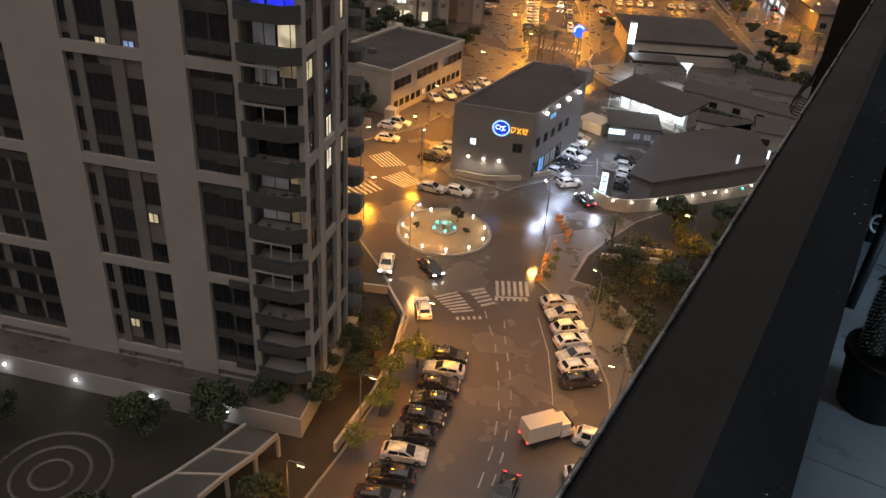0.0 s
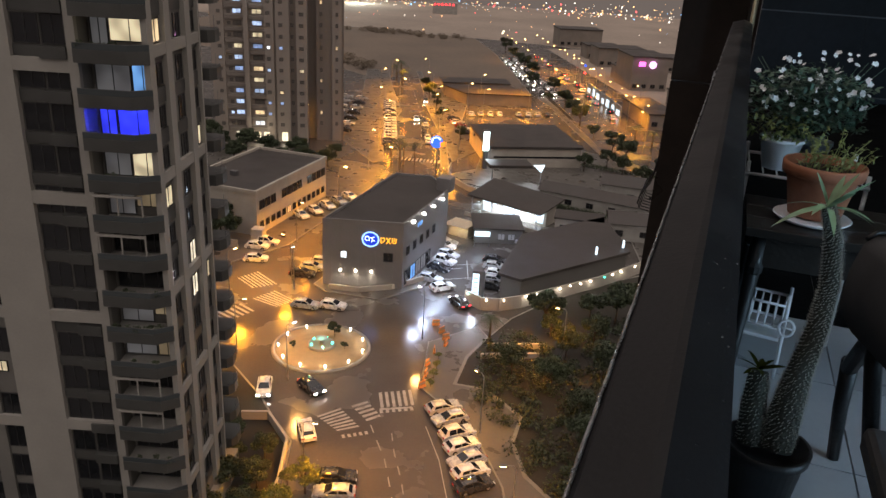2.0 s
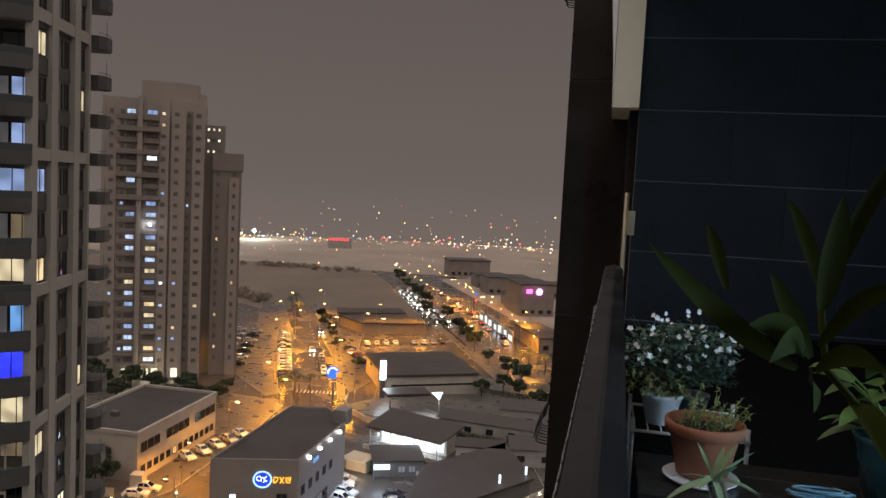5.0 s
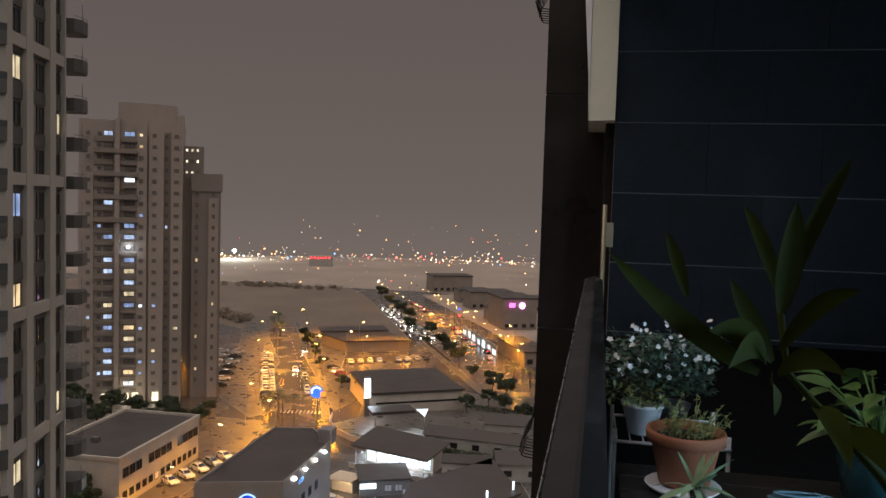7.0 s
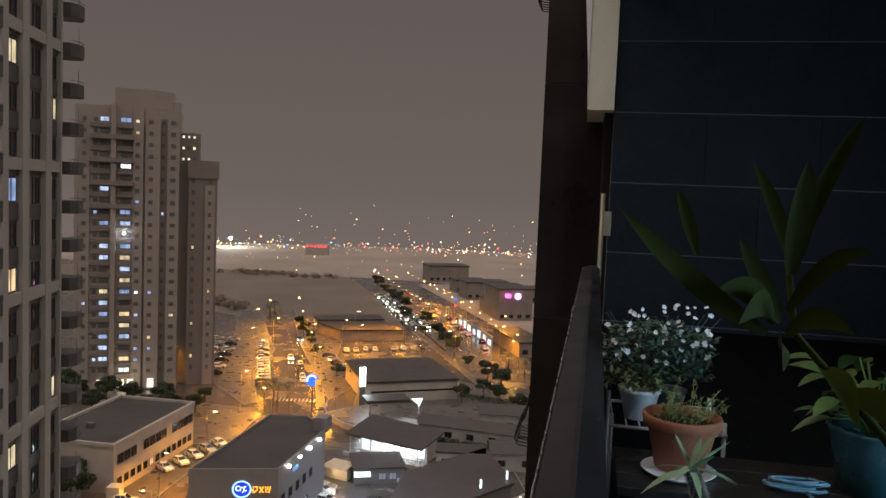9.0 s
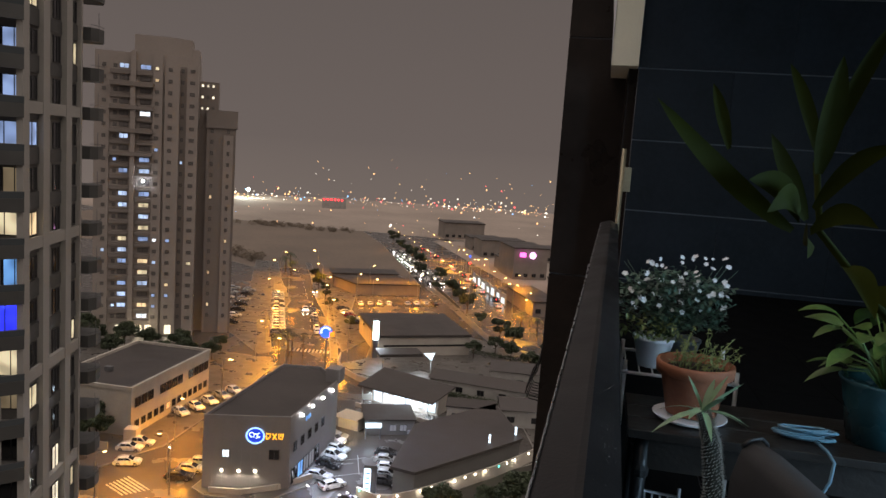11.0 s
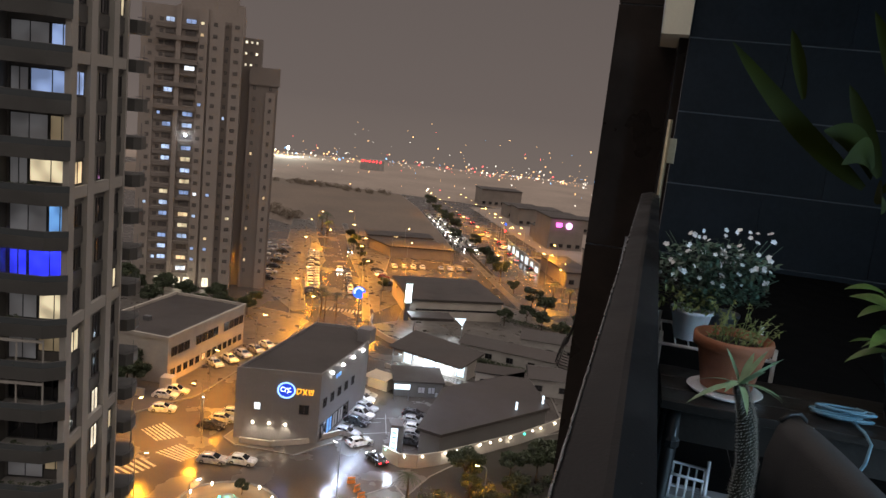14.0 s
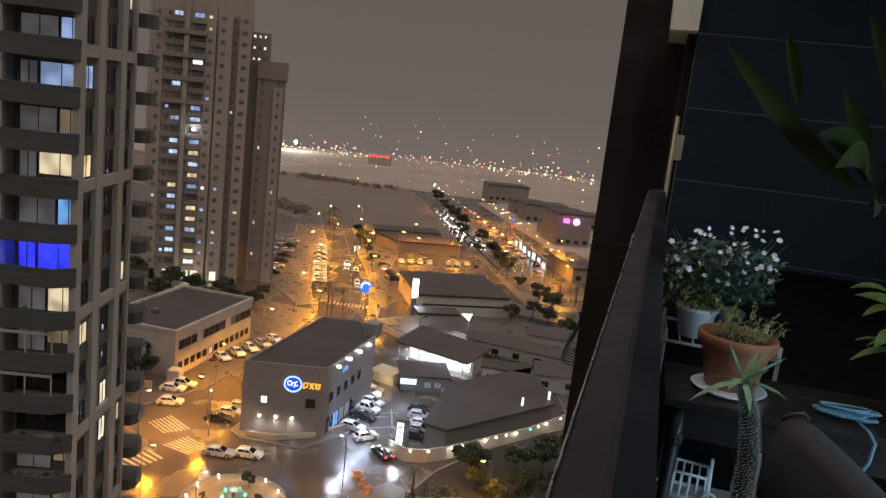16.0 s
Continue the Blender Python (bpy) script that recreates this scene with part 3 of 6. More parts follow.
for k, (x, y) in enumerate(((-25.6, 78.0), (-24.0, 76.1), (-22.2, 73.6), (-20.9, 71.5), (-19.5, 69.2), (-18.5, 67.4), (-17.5, 65.4))):
    park(CARS[(1, 1, 3, 0, 1, 0, 2)[k]], x, y, 46 + rnd.uniform(-3, 3) + (180 if k % 3 == 1 else 0))
for k, (x, y) in enumerate(((-31.6, 60.6), (-30.6, 58.2), (-29.9, 55.8), (-29.2, 53.2), (-28.6, 50.6), (-28.0, 48.0), (-27.4, 45.3), (-26.9, 42.4), (-26.4, 39.6))):
    park(CARS[(2, 1, 2, 2, 2, 2, 1, 2, 2)[k]], x, y, 24 + rnd.uniform(-3, 3) + (180 if k % 2 else 0))
park(DRIVEN, -48.2, 72.6, -62)
park(DRIVEN_DARK, -42.9, 75.3, -28)
park(CARS[0], -38.8, 66.8, 128)
park(DRIVEN_DARK, -17.2, 46.6, -80)
park(CARS[3], -12.6, 57.6, 10)
park(CARS[0], -11.6, 52.6, 30)
for x, y, h, c in ((-51.5, 97.6, 8, 0), (-55.5, 96.0, 12, 1), (-41.5, 114.5, -6, 1), (-38.2, 112.0, 50, 0), (-46.6, 133.4, -20, 1), (-44.4, 130.3, -18, 0), (-42.4, 126.2, -14, 1), (-41.9, 123.0, -10, 3), (-41.6, 119.6, -8, 2), (-33.3, 139.5, 0, 1), (-33.5, 127.6, 5, 2), (-32.7, 124.8, 6, 1), (-31.6, 121.6, 5, 0), (-31.0, 119.0, 5, 1), (-30.6, 116.4, 5, 2), (-77.0, 132.0, -30, 0), (-76.0, 136.0, -32, 0), (-75.2, 140, -30, 0), (-74.5, 144.0, -30, 1), (-73.8, 148, -30, 0), (-75.7, 113.6, 12, 0), (-75.2, 116.2, 12, 3), (-72.6, 108.4, 20, 0), (-62.0, 106.4, 15, 2), (-61.8, 109.6, 12, 1), (-61.4, 112.6, 12, 1)):
    park(CARS[c], x, y, h, 0.15 if x < -73.5 and y > 118 else 0.0)
park(DRIVEN_DARK, -33.6, 107.6, 140)
for k in range(17):
    u = k / 16
    park(rnd.choice(CARS[:4]), -85.5 - 25 * u, 197 + 56 * u, 25 + rnd.uniform(-5, 5), 0.0)
    if k % 2:
        park(rnd.choice(CARS[:4]), -76.5 - 13 * u, 204 + 30 * u, 115 + rnd.uniform(-3, 3))
for k in range(14):
    park(rnd.choice(CARS[:4]), -104 - 20 * (k % 7) / 7 - 6 * (k // 7), 205 + 55 * (k % 7) / 7, 20, 0.15)
for k in range(9):
    if k != 4:
        park(CARS[(0, 1, 3, 0, 2, 1, 0, 1, 2)[k]], -78.5 + 2.9 * k, 250.0 + 1.75 * k, 115 + rnd.uniform(-4, 4))
for k in range(5):
    park(CARS[(2, 0, 4, 1, 2)[k]], -70.5 - 2.6 * k, 222 + 4.2 * k, 28 + rnd.uniform(-4, 4), 0.12)
for k in range(52):
    u = (k // 2) / 26
    a, b = (-66 - 42 * u, 305 + 88 * u), (4.2, 2.0)
    park(DRIVEN if k % 3 else DRIVEN_DARK, a[0] + b[0] * (k % 2), a[1] + b[1] * (k % 2) + rnd.uniform(-1, 1), -62)
for k in range(12):
    u = k / 12
    park(DRIVEN_DARK if k % 2 else DRIVEN, -32 - 66 * u + rnd.uniform(-2, 2), 272 + 150 * u, 115)
park(DRIVEN, -91.5, 232, -66)
park(DRIVEN_DARK, -100, 262, -66)


def delivery_truck():
    t = thing("delivery_truck", "white box truck with a lit rear, parked askew", "truck", pose(-17.3, 55.4, 0, 0, 0, 54))
    bm = B()
    box(bm, -2.4, -0.98, 0.75, 1.3, 0.98, 2.75, 0.05)
    part("cargo_box", bm, mat("truck_box", (0.6, 0.52, 0.42), 0.5, vary=0.1), t)
    bm = B()
    prism(bm, [(1.35, -1.0), (3.0, -1.0), (3.0, 1.0), (1.35, 1.0)], 0.5, 1.3)
    prism(bm, [(1.35, -0.95), (2.4, -0.92), (2.4, 0.92), (1.35, 0.95)], 1.3, 2.1)
    part("cab", bm, mat("truck_cab", (0.62, 0.55, 0.46), 0.35, vary=0.08), t)
    bm = B()
    prism(bm, [(2.41, -0.85), (2.8, -0.85), (2.8, 0.85), (2.41, 0.85)], 1.31, 1.85)
    part("windscreen", bm, CARGLASS, t)
    for x in (-1.5, 2.2):
        for y in (-0.85, 0.85):
            bm = B()
            tube(bm, [(x, y - 0.14, 0.42), (x, y + 0.14, 0.42)], 0.42, 14)
            part("wheel", bm, TYRE, t)
    for y in (-0.82, 0.82):
        bm = B()
        box(bm, -2.46, y - 0.12, 0.8, -2.38, y + 0.12, 1.0, 0.01)
        part("tail_light", bm, RED_GLOW, t)


delivery_truck()


# ---- street lamps ----
def street_lamp(height, reach, label, head=SODIUM_GLOW):
    t = thing("street_lamp", label, "street lamp", group="street lamps")
    bm = B()
    tube(bm, [(0, 0, 0), (0, 0, 0.5)], 0.11, 8)
    tube(bm, [(0, 0, 0.4), (0, 0, height - 0.4), (reach * 0.3, 0, height), (reach, 0, height + 0.05)], [0.075, 0.055, 0.045, 0.035], 8)
    part("pole", bm, POLE, t)
    bm = B()
    box(bm, reach - 0.05, -0.16, height - 0.02, reach + 0.65, 0.16, height + 0.12, 0.04)
    h = part("lamp_head", bm, METAL, t)
    bm = B()
    box(bm, reach + 0.06, -0.13, height - 0.11, reach + 0.6, 0.13, height - 0.025, 0.02)
    part("lens", bm, head, h, "glowing lamp lens")
    return t


lamp_s = street_lamp(8.2, 1.0, "tall grey street lamp with a glowing sodium head")
lamp_w = street_lamp(8.2, 0.8, "tall street lamp with a glowing white head", WHITE_GLOW)


def place_lamp(kind, x, y, turn, power, color=SODIUM, reach=1.0, h=8.2):
    tall = 1.3 if y > 125 else 1.0
    put(kind, x, y, 0.0, radians(turn), tall)
    h, reach = h * tall, reach * tall
    if power:
        lx, ly = x + (reach + 0.35) * math.cos(radians(turn)), y + (reach + 0.35) * math.sin(radians(turn))
        spot("street_lamp_light", (lx, ly, h - 0.3), (lx, ly, 0), power, color, 152, 0.7)


for x, y, turn, p in ((-19.9, 75.3, 150, 4300), (-34.4, 58.6, 10, 7500), (-32.4, 45.0, 10, 2200), (-12.0, 60.5, 200, 3600), (-68.2, 94.0, 60, 2300), (-63.0, 104.5, 200, 2200), (-71.0, 120.0, 0, 3000),
                      (-71.5, 138, 0, 3000), (-66.5, 158.0, 180, 5000), (-80.4, 172, -20, 4200), (-62.5, 190.0, 170, 4500), (-92.5, 208, 10, 4500), (-80.5, 226, 190, 4500), (-103.5, 246, 10, 4500), (-98.0, 264, 190, 4500),
                      (-123, 284, 10, 4500), (-112, 296, 190, 4500), (-72.2, 243.1, 60, 4500), (-61, 260.8, 60, 4500), (-81.9, 270.8, 60, 3500), (-27, 262, 160, 6000), (-18.5, 236, 160, 5000), (-47, 315, 160, 9000), (-70, 368, 160, 9000), (-14.5, 97.0, 180, 1500), (-31, 33, 10, 1800), (-128, 210, 0, 3000), (-96, 395, 160, 4200), (-68.4, 277.7, 60, 4000), (-40, 246, 200, 3000), (-110, 190, 0, 3000), (-74, 205, 0, 4000), (-88, 240, 0, 4000), (-80, 250, 60, 4000), (-26, 284, 160, 4500), (-44, 318, 160, 4500), (-100, 226, 180, 4000), (-118, 262, 0, 4000), (-62, 352, 160, 4500), (-84, 186, 0, 3500), (-58, 342, 160, 6000)):
    place_lamp(lamp_s, x, y, turn, p * (1.3 if y < 80 else 4.8 if y < 125 else 3.8))
place_lamp(lamp_w, -47.0, 76.3, 60, 3600, (1.0, 0.45, 0.10), 0.8)
place_lamp(lamp_w, -34.9, 94.4, 150, 2800, (1.0, 0.45, 0.10), 0.8)
place_lamp(lamp_s, -57.0, 79.5, 40, 5200)
place_lamp(lamp_w, -60.5, 101.0, -60, 1200, (1.0, 0.70, 0.40), 0.8)


# ---- residential tower beside ----
def windows_mesh(w, h, frame=0.07, depth=0.10, mullion=True):
    bm = B()
    box(bm, 0, -depth, 0, frame, 0, h)
    box(bm, w - frame, -depth, 0, w, 0, h)
    box(bm, frame, -depth, 0, w - frame, 0, frame)
    box(bm, frame, -depth, h - frame, w - frame, 0, h)
    if mullion:
        box(bm, w / 2 - frame / 2, -depth, frame, w / 2 + frame / 2, 0, h - frame)
    f = mesh_of("window", bm, FRAME)
    bm = B()
    box(bm, frame, -depth * 0.5, frame, w - frame, -depth * 0.35, h - frame)
    return f, bm


PANES = {}


def window(parent, m, w, h, pane=None, mullion=True):
    """A framed window in the plane y = 0, looking along -y, with its pane as a sub-part."""
    pane = pane or PANE
    key = (round(w, 2), round(h, 2), mullion)
    if key not in PANES:
        f, bm = windows_mesh(w, h, mullion=mullion)
        me = bpy.data.meshes.new("pane")
        bm.to_mesh(me)
        bm.free()
        PANES[key] = (f, me, {})
    f, me, skins = PANES[key]
    if pane.name not in skins:
        skins[pane.name] = me.copy()
        skins[pane.name].materials.append(pane)
    ob = new("window", f)
    ob.parent = parent
    ob.matrix_local = m
    p = new("pane", skins[pane.name])
    p.parent = ob
    return ob


ST, Z0, NS = 3.68, 0.65, 24
TOPZ = Z0 + ST * NS
rb = random.Random(4)
TOWER_AT = pose(-38.41, 44.97, 7.42, 0, 0, 18) @ Matrix.Scale(0.865, 4)
near_tower = thing("residential_tower", "tall stone-clad residential tower with stacked balconies at night", "apartment building", TOWER_AT)


def tower_box(name, x0, y0, z0, x1, y1, z1, material, label=""):
    bm = B()
    box(bm, x0, y0, z0, x1, y1, z1)
    return part(name, bm, material, near_tower, label)


tower_box("wall", -42, 0.5, -8.58, -6.0, 14, TOPZ, STONE_GREY)
tower_box("core_wall", -6.0, 2.4, -8.58, -0.45, 12.5, TOPZ, STONE_GREY)
tower_box("corner_wall", -6.0, 12.5, -8.58, -2.0, 18, TOPZ - 3, STONE)
tower_box("roof_parapet", -42.1, 0.3, TOPZ, -0.2, 14.1, TOPZ + 1.2, STONE)
tower_box("podium", -42.5, -4.2, -8.58, 0.4, 16, -5.58, STONE, "pale stone podium with small wall lights")
tower_box("podium_roof", -42.3, -4.0, -5.58, 0.2, -0.06, -5.48, PAVING)
for y0, y1 in ((0.0, 1.2), (3.9, 5.2), (8.9, 10.2), (12.35, 12.75)):
    tower_box("pilaster", -0.45, y0, -5.58, 0.05, y1, TOPZ, STONE)
for x0, x1 in ((-6.7, -5.9), (-16.0, -11.5), (-31.0, -24.4), (-42.0, -40.5)):
    tower_box("pilaster", x0, -0.05, -5.58, x1, 0.5, TOPZ, STONE)
for k in range(0, NS, 3):
    z = Z0 + ST * k - 0.15
    tower_box("band", -0.45, 1.2, z, 0.0, 3.9, z + 1.0, STONE)
    tower_box("band", -0.45, 5.2, z, 0.0, 8.9, z + 1.0, STONE)
    tower_box("band", -0.45, 10.2, z, 0.0, 12.35, z + 1.0, STONE)
for z in (-4.6, 7.6, 19.8, 31.5, 43.2, 54.9, 66.6, 78.3):
    for x0, x1 in ((-11.5, -6.7), (-24.4, -16.0), (-40.5, -31.0)):
        tower_box("band", x0, -0.02, z, x1, 0.5, z + 1.15, STONE)
for x0, x1 in ((-23.4, -22.5), (-19.5, -18.1)):
    tower_box("inner_pilaster", x0, 0.2, -5.58, x1, 0.5, TOPZ, STONE_GREY)
side = Matrix.Rotation(radians(90), 4, "Z")
LOGGIA = {18: COOLROOM, 16: COOLROOM, 15: COOLROOM, 14: COOLROOM, 13: DIMWARM, 12: PALEWARM, 11: SKYBLUE, 10: DEEPBLUE, 9: PALEWARM, 8: DIMWARM, 5: DIMWARM, 4: DIMWARM}
COLUMN1 = {17: PALEWARM, 14: COOLROOM, 12: WARM, 8: PALEWARM, 19: WARM}
COLUMN2 = {16: PALEWARM, 9: PALEWARM, 5: PALEWARM, 20: COOLROOM}
STRIP = {6: CREAM, 5: CREAM}
for k in range(-1, NS):
    z = Z0 + ST * k
    # the window columns of the long side
    for y, w in ((1.55, 2.0), (10.55, 1.6)):
        pane = (COLUMN1 if y < 5 else COLUMN2).get(k)
        window(near_tower, Matrix.Translation((-0.40, y, z + 0.95)) @ side, w, 1.95, pane)
        tower_box("spandrel", -0.45, y - 0.3, z - 0.55, -0.28, y + w + 0.3, z + 0.85, DARK_CLAD)
    pane = STRIP.get(k)
    window(near_tower, Matrix.Translation((-0.44, 7.0, z + 0.7)) @ side, 1.5, 2.3, pane)
    tower_box("spandrel", -0.46, 5.25, z - 0.5, -0.36, 8.85, z + 0.6, DARK_CLAD)
    # the bays of the front
    for x, w in ((-11.3, 2.2), (-8.9, 2.0)):
        window(near_tower, Matrix.Translation((x, 0.44, z + 0.6)), w, 2.45, PANE)
    tower_box("loggia_parapet", -9.0, -0.25, z - 0.5, -6.75, 0.49, z + 0.5, DARK_CLAD)
    tower_box("spandrel", -11.45, 0.36, z - 0.5, -9.0, 0.49, z + 0.5, DARK_CLAD)
    for x, w in ((-24.3, 0.85), (-22.4, 1.4), (-20.95, 1.4), (-18.0, 1.8)):
        q = rb.random()
        lit = COOLROOM if q < 0.07 else PALEWARM if q < 0.12 else None
        tall = 1.2 if lit else 2.65
        window(near_tower, Matrix.Translation((x, 0.44, z + 3.15 - tall)), min(w, 1.2) if lit else w, tall, lit)
    tower_box("spandrel", -22.45, 0.36, z - 0.5, -19.55, 0.49, z + 0.4, DARK_CLAD)
    for x in (-40.2, -36.6, -33.6):
        window(near_tower, Matrix.Translation((x, 0.44, z + 0.5)), 2.4, 2.65, COOLROOM if rb.random() < 0.04 else None)
    tower_box("spandrel", -40.45, 0.36, z - 0.5, -31.05, 0.49, z + 0.4, DARK_CLAD)
    # the corner balcony, rounded at its outer edge
    bm = B()
    pl = [(-5.85, 2.3), (-5.85, -0.95), (-1.35, -1.07), (0.14, -0.06), (0.14, 0.0), (-0.45, 0.0), (-0.45, 2.3)]
    prism(bm, pl, z - 0.18, z)
    bal = part("balcony", bm, CONCRETE, near_tower)
    edge = [(-5.82, -0.97), (-1.35, -1.09), (0.16, -0.07)]
    bm = B()
    for (xa, ya), (xb, yb) in zip(edge, edge[1:]):
        d = Vector((xb - xa, yb - ya)).normalized() * 0.1
        prism(bm, [(xa, ya), (xb, yb), (xb - d.y, yb + d.x), (xa - d.y, ya + d.x)], z - 0.55, z + 0.55)
    part("parapet", bm, DARK_CLAD, bal, "dark panelled balcony parapet")
    bm = B()
    for (xa, ya), (xb, yb) in zip(edge, edge[1:]):
        d = Vector((xb - xa, yb - ya)).normalized() * 0.03
        prism(bm, [(xa, ya + 0.04), (xb, yb + 0.04), (xb - d.y, yb + d.x + 0.04), (xa - d.y, ya + d.x + 0.04)], z + 0.55, z + 1.05)
    g = part("glass_guard", bm, BALUSTRADE, bal)
    bm = B()
    tube(bm, [(x, y + 0.05, z + 1.07) for x, y in edge], 0.03, 6)
    part("handrail", bm, METAL, bal)
    pane = LOGGIA.get(k)
    rl = random.Random(90 + k)
    split = rl.choice((1.5, 2.4, 3.1)) if pane else 2.4
    window(near_tower, Matrix.Translation((-5.7, 2.36, z + 0.1)), split, 2.75, pane if pane is DEEPBLUE else DIMROOM if pane else None)
    low = rl.choice((0.1, 0.1, 0.9)) if pane else 0.1
    window(near_tower, Matrix.Translation((-5.6 + split, 2.36, z + low)), 5.0 - split, 2.85 - low, pane)
    if k in (1, 4, 5, 6, 8, 9, 12, 15):
        for _ in range(rl.randint(3, 7)):
            bm = B()
            leaf_cloud(bm, (rl.uniform(-5.3, -0.9), -0.65 + rl.uniform(-0.1, 0.3), z + 0.75 + rl.uniform(-0.1, 0.25)), rl.uniform(0.25, 0.5), 60, 0.11, rl)
            part("balcony_plant", bm, LEAF_DARK, bal, "dark wet plant behind the parapet")
    if k in (2, 3, 7, 8):
        bm = B()
        for x in (-5.7, -3.5, -1.35):
            box(bm, x - 0.06, -0.95, z + 1.05, x + 0.06, -0.85, z + 3.0)
        box(bm, -5.76, -0.96, z + 2.7, -1.29, -0.84, z + 2.95)
        part("screen_frame", bm, STONE, bal, "pale closing frame over the balcony front")
    if pane is DEEPBLUE:
        lamp("party_light", TOWER_AT @ Vector((-3, 0.8, z + 2.2)), 260, (0.05, 0.08, 1.0), 0.3)
    # the small balconies past the far corner
    if k < NS - 1:
        bm = B()
        prism(bm, [(-2.0, 13.2), (0.6, 13.2), (1.1, 14.0), (1.1, 15.4), (0.6, 16.4), (-2.0, 16.4)], z - 0.3, z + 0.9)
        sb = part("side_balcony", bm, DARK_CLAD, near_tower)
        bm = B()
        tube(bm, [(0.6, 13.25, z + 1.15), (1.05, 14.0, z + 1.15), (1.05, 15.4, z + 1.15), (0.6, 16.35, z + 1.15)], 0.03, 6)
        tube(bm, [(1.05, 14.0, z + 0.9), (1.05, 14.0, z + 2.3)], 0.03, 6)
        part("handrail", bm, METAL, sb)
for x in (-8.6, -17.9, -27.7, -37.2):
    bm = B()
    box(bm, x - 0.12, -4.32, -6.98, x + 0.12, -4.19, -6.83, 0.02)
    part("wall_light", bm, WHITE_GLOW, near_tower, "small cool-white wall light")
    lamp("podium_light", TOWER_AT @ Vector((x, -4.75, -7.1)), 26, COOL, 0.1)

# the low walls and the pergola at the foot of the tower
bm = B()
for a, b in (((-47.2, 66.0), (-44.2, 67.3)), ((-44.2, 67.3), (-39.5, 63.6)), ((-39.5, 63.6), (-36.8, 57.4)), ((-36.8, 57.4), (-34.6, 50.4)), ((-34.6, 50.4), (-33.2, 42))):
    d = Vector((b[0] - a[0], b[1] - a[1])).normalized() * 0.15
    prism(bm, [(a[0] + d.y, a[1] - d.x), (b[0] + d.y, b[1] - d.x), (b[0] - d.y, b[1] + d.x), (a[0] - d.y, a[1] + d.x)], 0.1, 1.3)
solid("garden_wall", bm, PLASTER, "pale rendered garden wall beside the pavement", "wall")
perg = thing("pergola", "curved dark pergola with a pale rim in the garden court", "pergola")
inner = [(-42.1, 26.3), (-41.3, 30.1), (-40.8, 33.9), (-40.5, 37.9)]
outer = [(-37.7, 29.3), (-37.6, 32.4), (-37.2, 35.6), (-37.2, 38.6)]
bm = B()
prism(bm, inner + outer[::-1], 2.75, 2.9)
part("deck", bm, DARK_CLAD, perg)
for line in (inner, outer):
    for a, b in zip(line, line[1:]):
        d = (Vector(b) - Vector(a)).normalized() * 0.14
        bm = B()
        prism(bm, [(a[0] + d.y, a[1] - d.x), (b[0] + d.y, b[1] - d.x), (b[0] - d.y, b[1] + d.x), (a[0] - d.y, a[1] + d.x)], 2.6, 3.1)
        part("beam", bm, STONE, perg)
    for x, y in line:
        bm = B()
        box(bm, x - 0.15, y - 0.15, 0.1, x + 0.15, y + 0.15, 2.6)
        part("post", bm, STONE, perg)
for a, b in zip(inner[1:-1], outer[1:-1]):
    d = (Vector(b) - Vector(a)).normalized() * 0.1
    bm = B()
    prism(bm, [(a[0] + d.y, a[1] - d.x), (b[0] + d.y, b[1] - d.x), (b[0] - d.y, b[1] + d.x), (a[0] - d.y, a[1] + d.x)], 2.902, 3.05)
    part("cross_beam", bm, STONE, perg)
court = thing("garden_court", "round dark paved court with pale rings in the garden", "court", pose(-52.4, 25.5, 0.16))
bm = B()
lathe(bm, [(5.4, -0.1), (5.4, 0.02)], 48)
part("paving", bm, SOIL, court)
for r0 in (1.6, 3.2, 5.0):
    bm = B()
    lathe(bm, [(r0, 0.0), (r0, 0.06), (r0 + 0.35, 0.06), (r0 + 0.35, 0.0)], 48, cap=False)
    part("ring", bm, PAVING, court)

# ---- second tower, farther off ----
far_tower = thing("high_rise", "tall rendered high-rise with scattered lit windows in haze", "apartment building", pose(-117.0, 183.0, 0, 0, 0, 27))


def far_box(name, x0, y0, z0, x1, y1, z1, material):
    bm = B()
    box(bm, x0, y0, z0, x1, y1, z1)
    return part(name, bm, material, far_tower)


far_box("wall", -14.2, 0.6, 0, 11.3, 16, 74.6, TOWER_WALL)
for x0, x1, y0, top in ((-14.2, -10.6, 0, 60.5), (-5.4, -4.2, -0.9, 75.0), (0.0, 2.4, -0.3, 74.6), (3.0, 6.6, -0.5, 71.0), (8.4, 11.3, -0.8, 72.5)):
    far_box("pier", x0, y0, 0, x1, 0.6, top, TOWER_WALL)
# Shade of the recess painted in as a strip of darker plaster.
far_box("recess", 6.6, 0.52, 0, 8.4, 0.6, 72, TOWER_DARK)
bm = B()
prism(bm, [(-4.8, 1.2), (4.6, 1.2), (9.4, 4.2), (9.4, 13), (-4.8, 13)], 74.6, 79.4)
part("penthouse", bm, TOWER_WALL, far_tower)
far_box("penthouse", 9.4, 4.0, 74.6, 11.2, 12, 77.0, TOWER_WALL)
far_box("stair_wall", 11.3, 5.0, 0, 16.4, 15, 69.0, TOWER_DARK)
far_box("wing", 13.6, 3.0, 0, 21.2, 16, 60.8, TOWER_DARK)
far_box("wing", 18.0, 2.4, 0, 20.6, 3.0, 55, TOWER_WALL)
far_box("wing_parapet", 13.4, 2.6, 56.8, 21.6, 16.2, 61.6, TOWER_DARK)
rt = random.Random(12)
TV = room_glow("bluish_white_room", (0.55, 0.70, 1.0), 0.8)
ROOMS = (WHITE, PALEWARM, COOLROOM, TV, COOLROOM, WARM, TV)
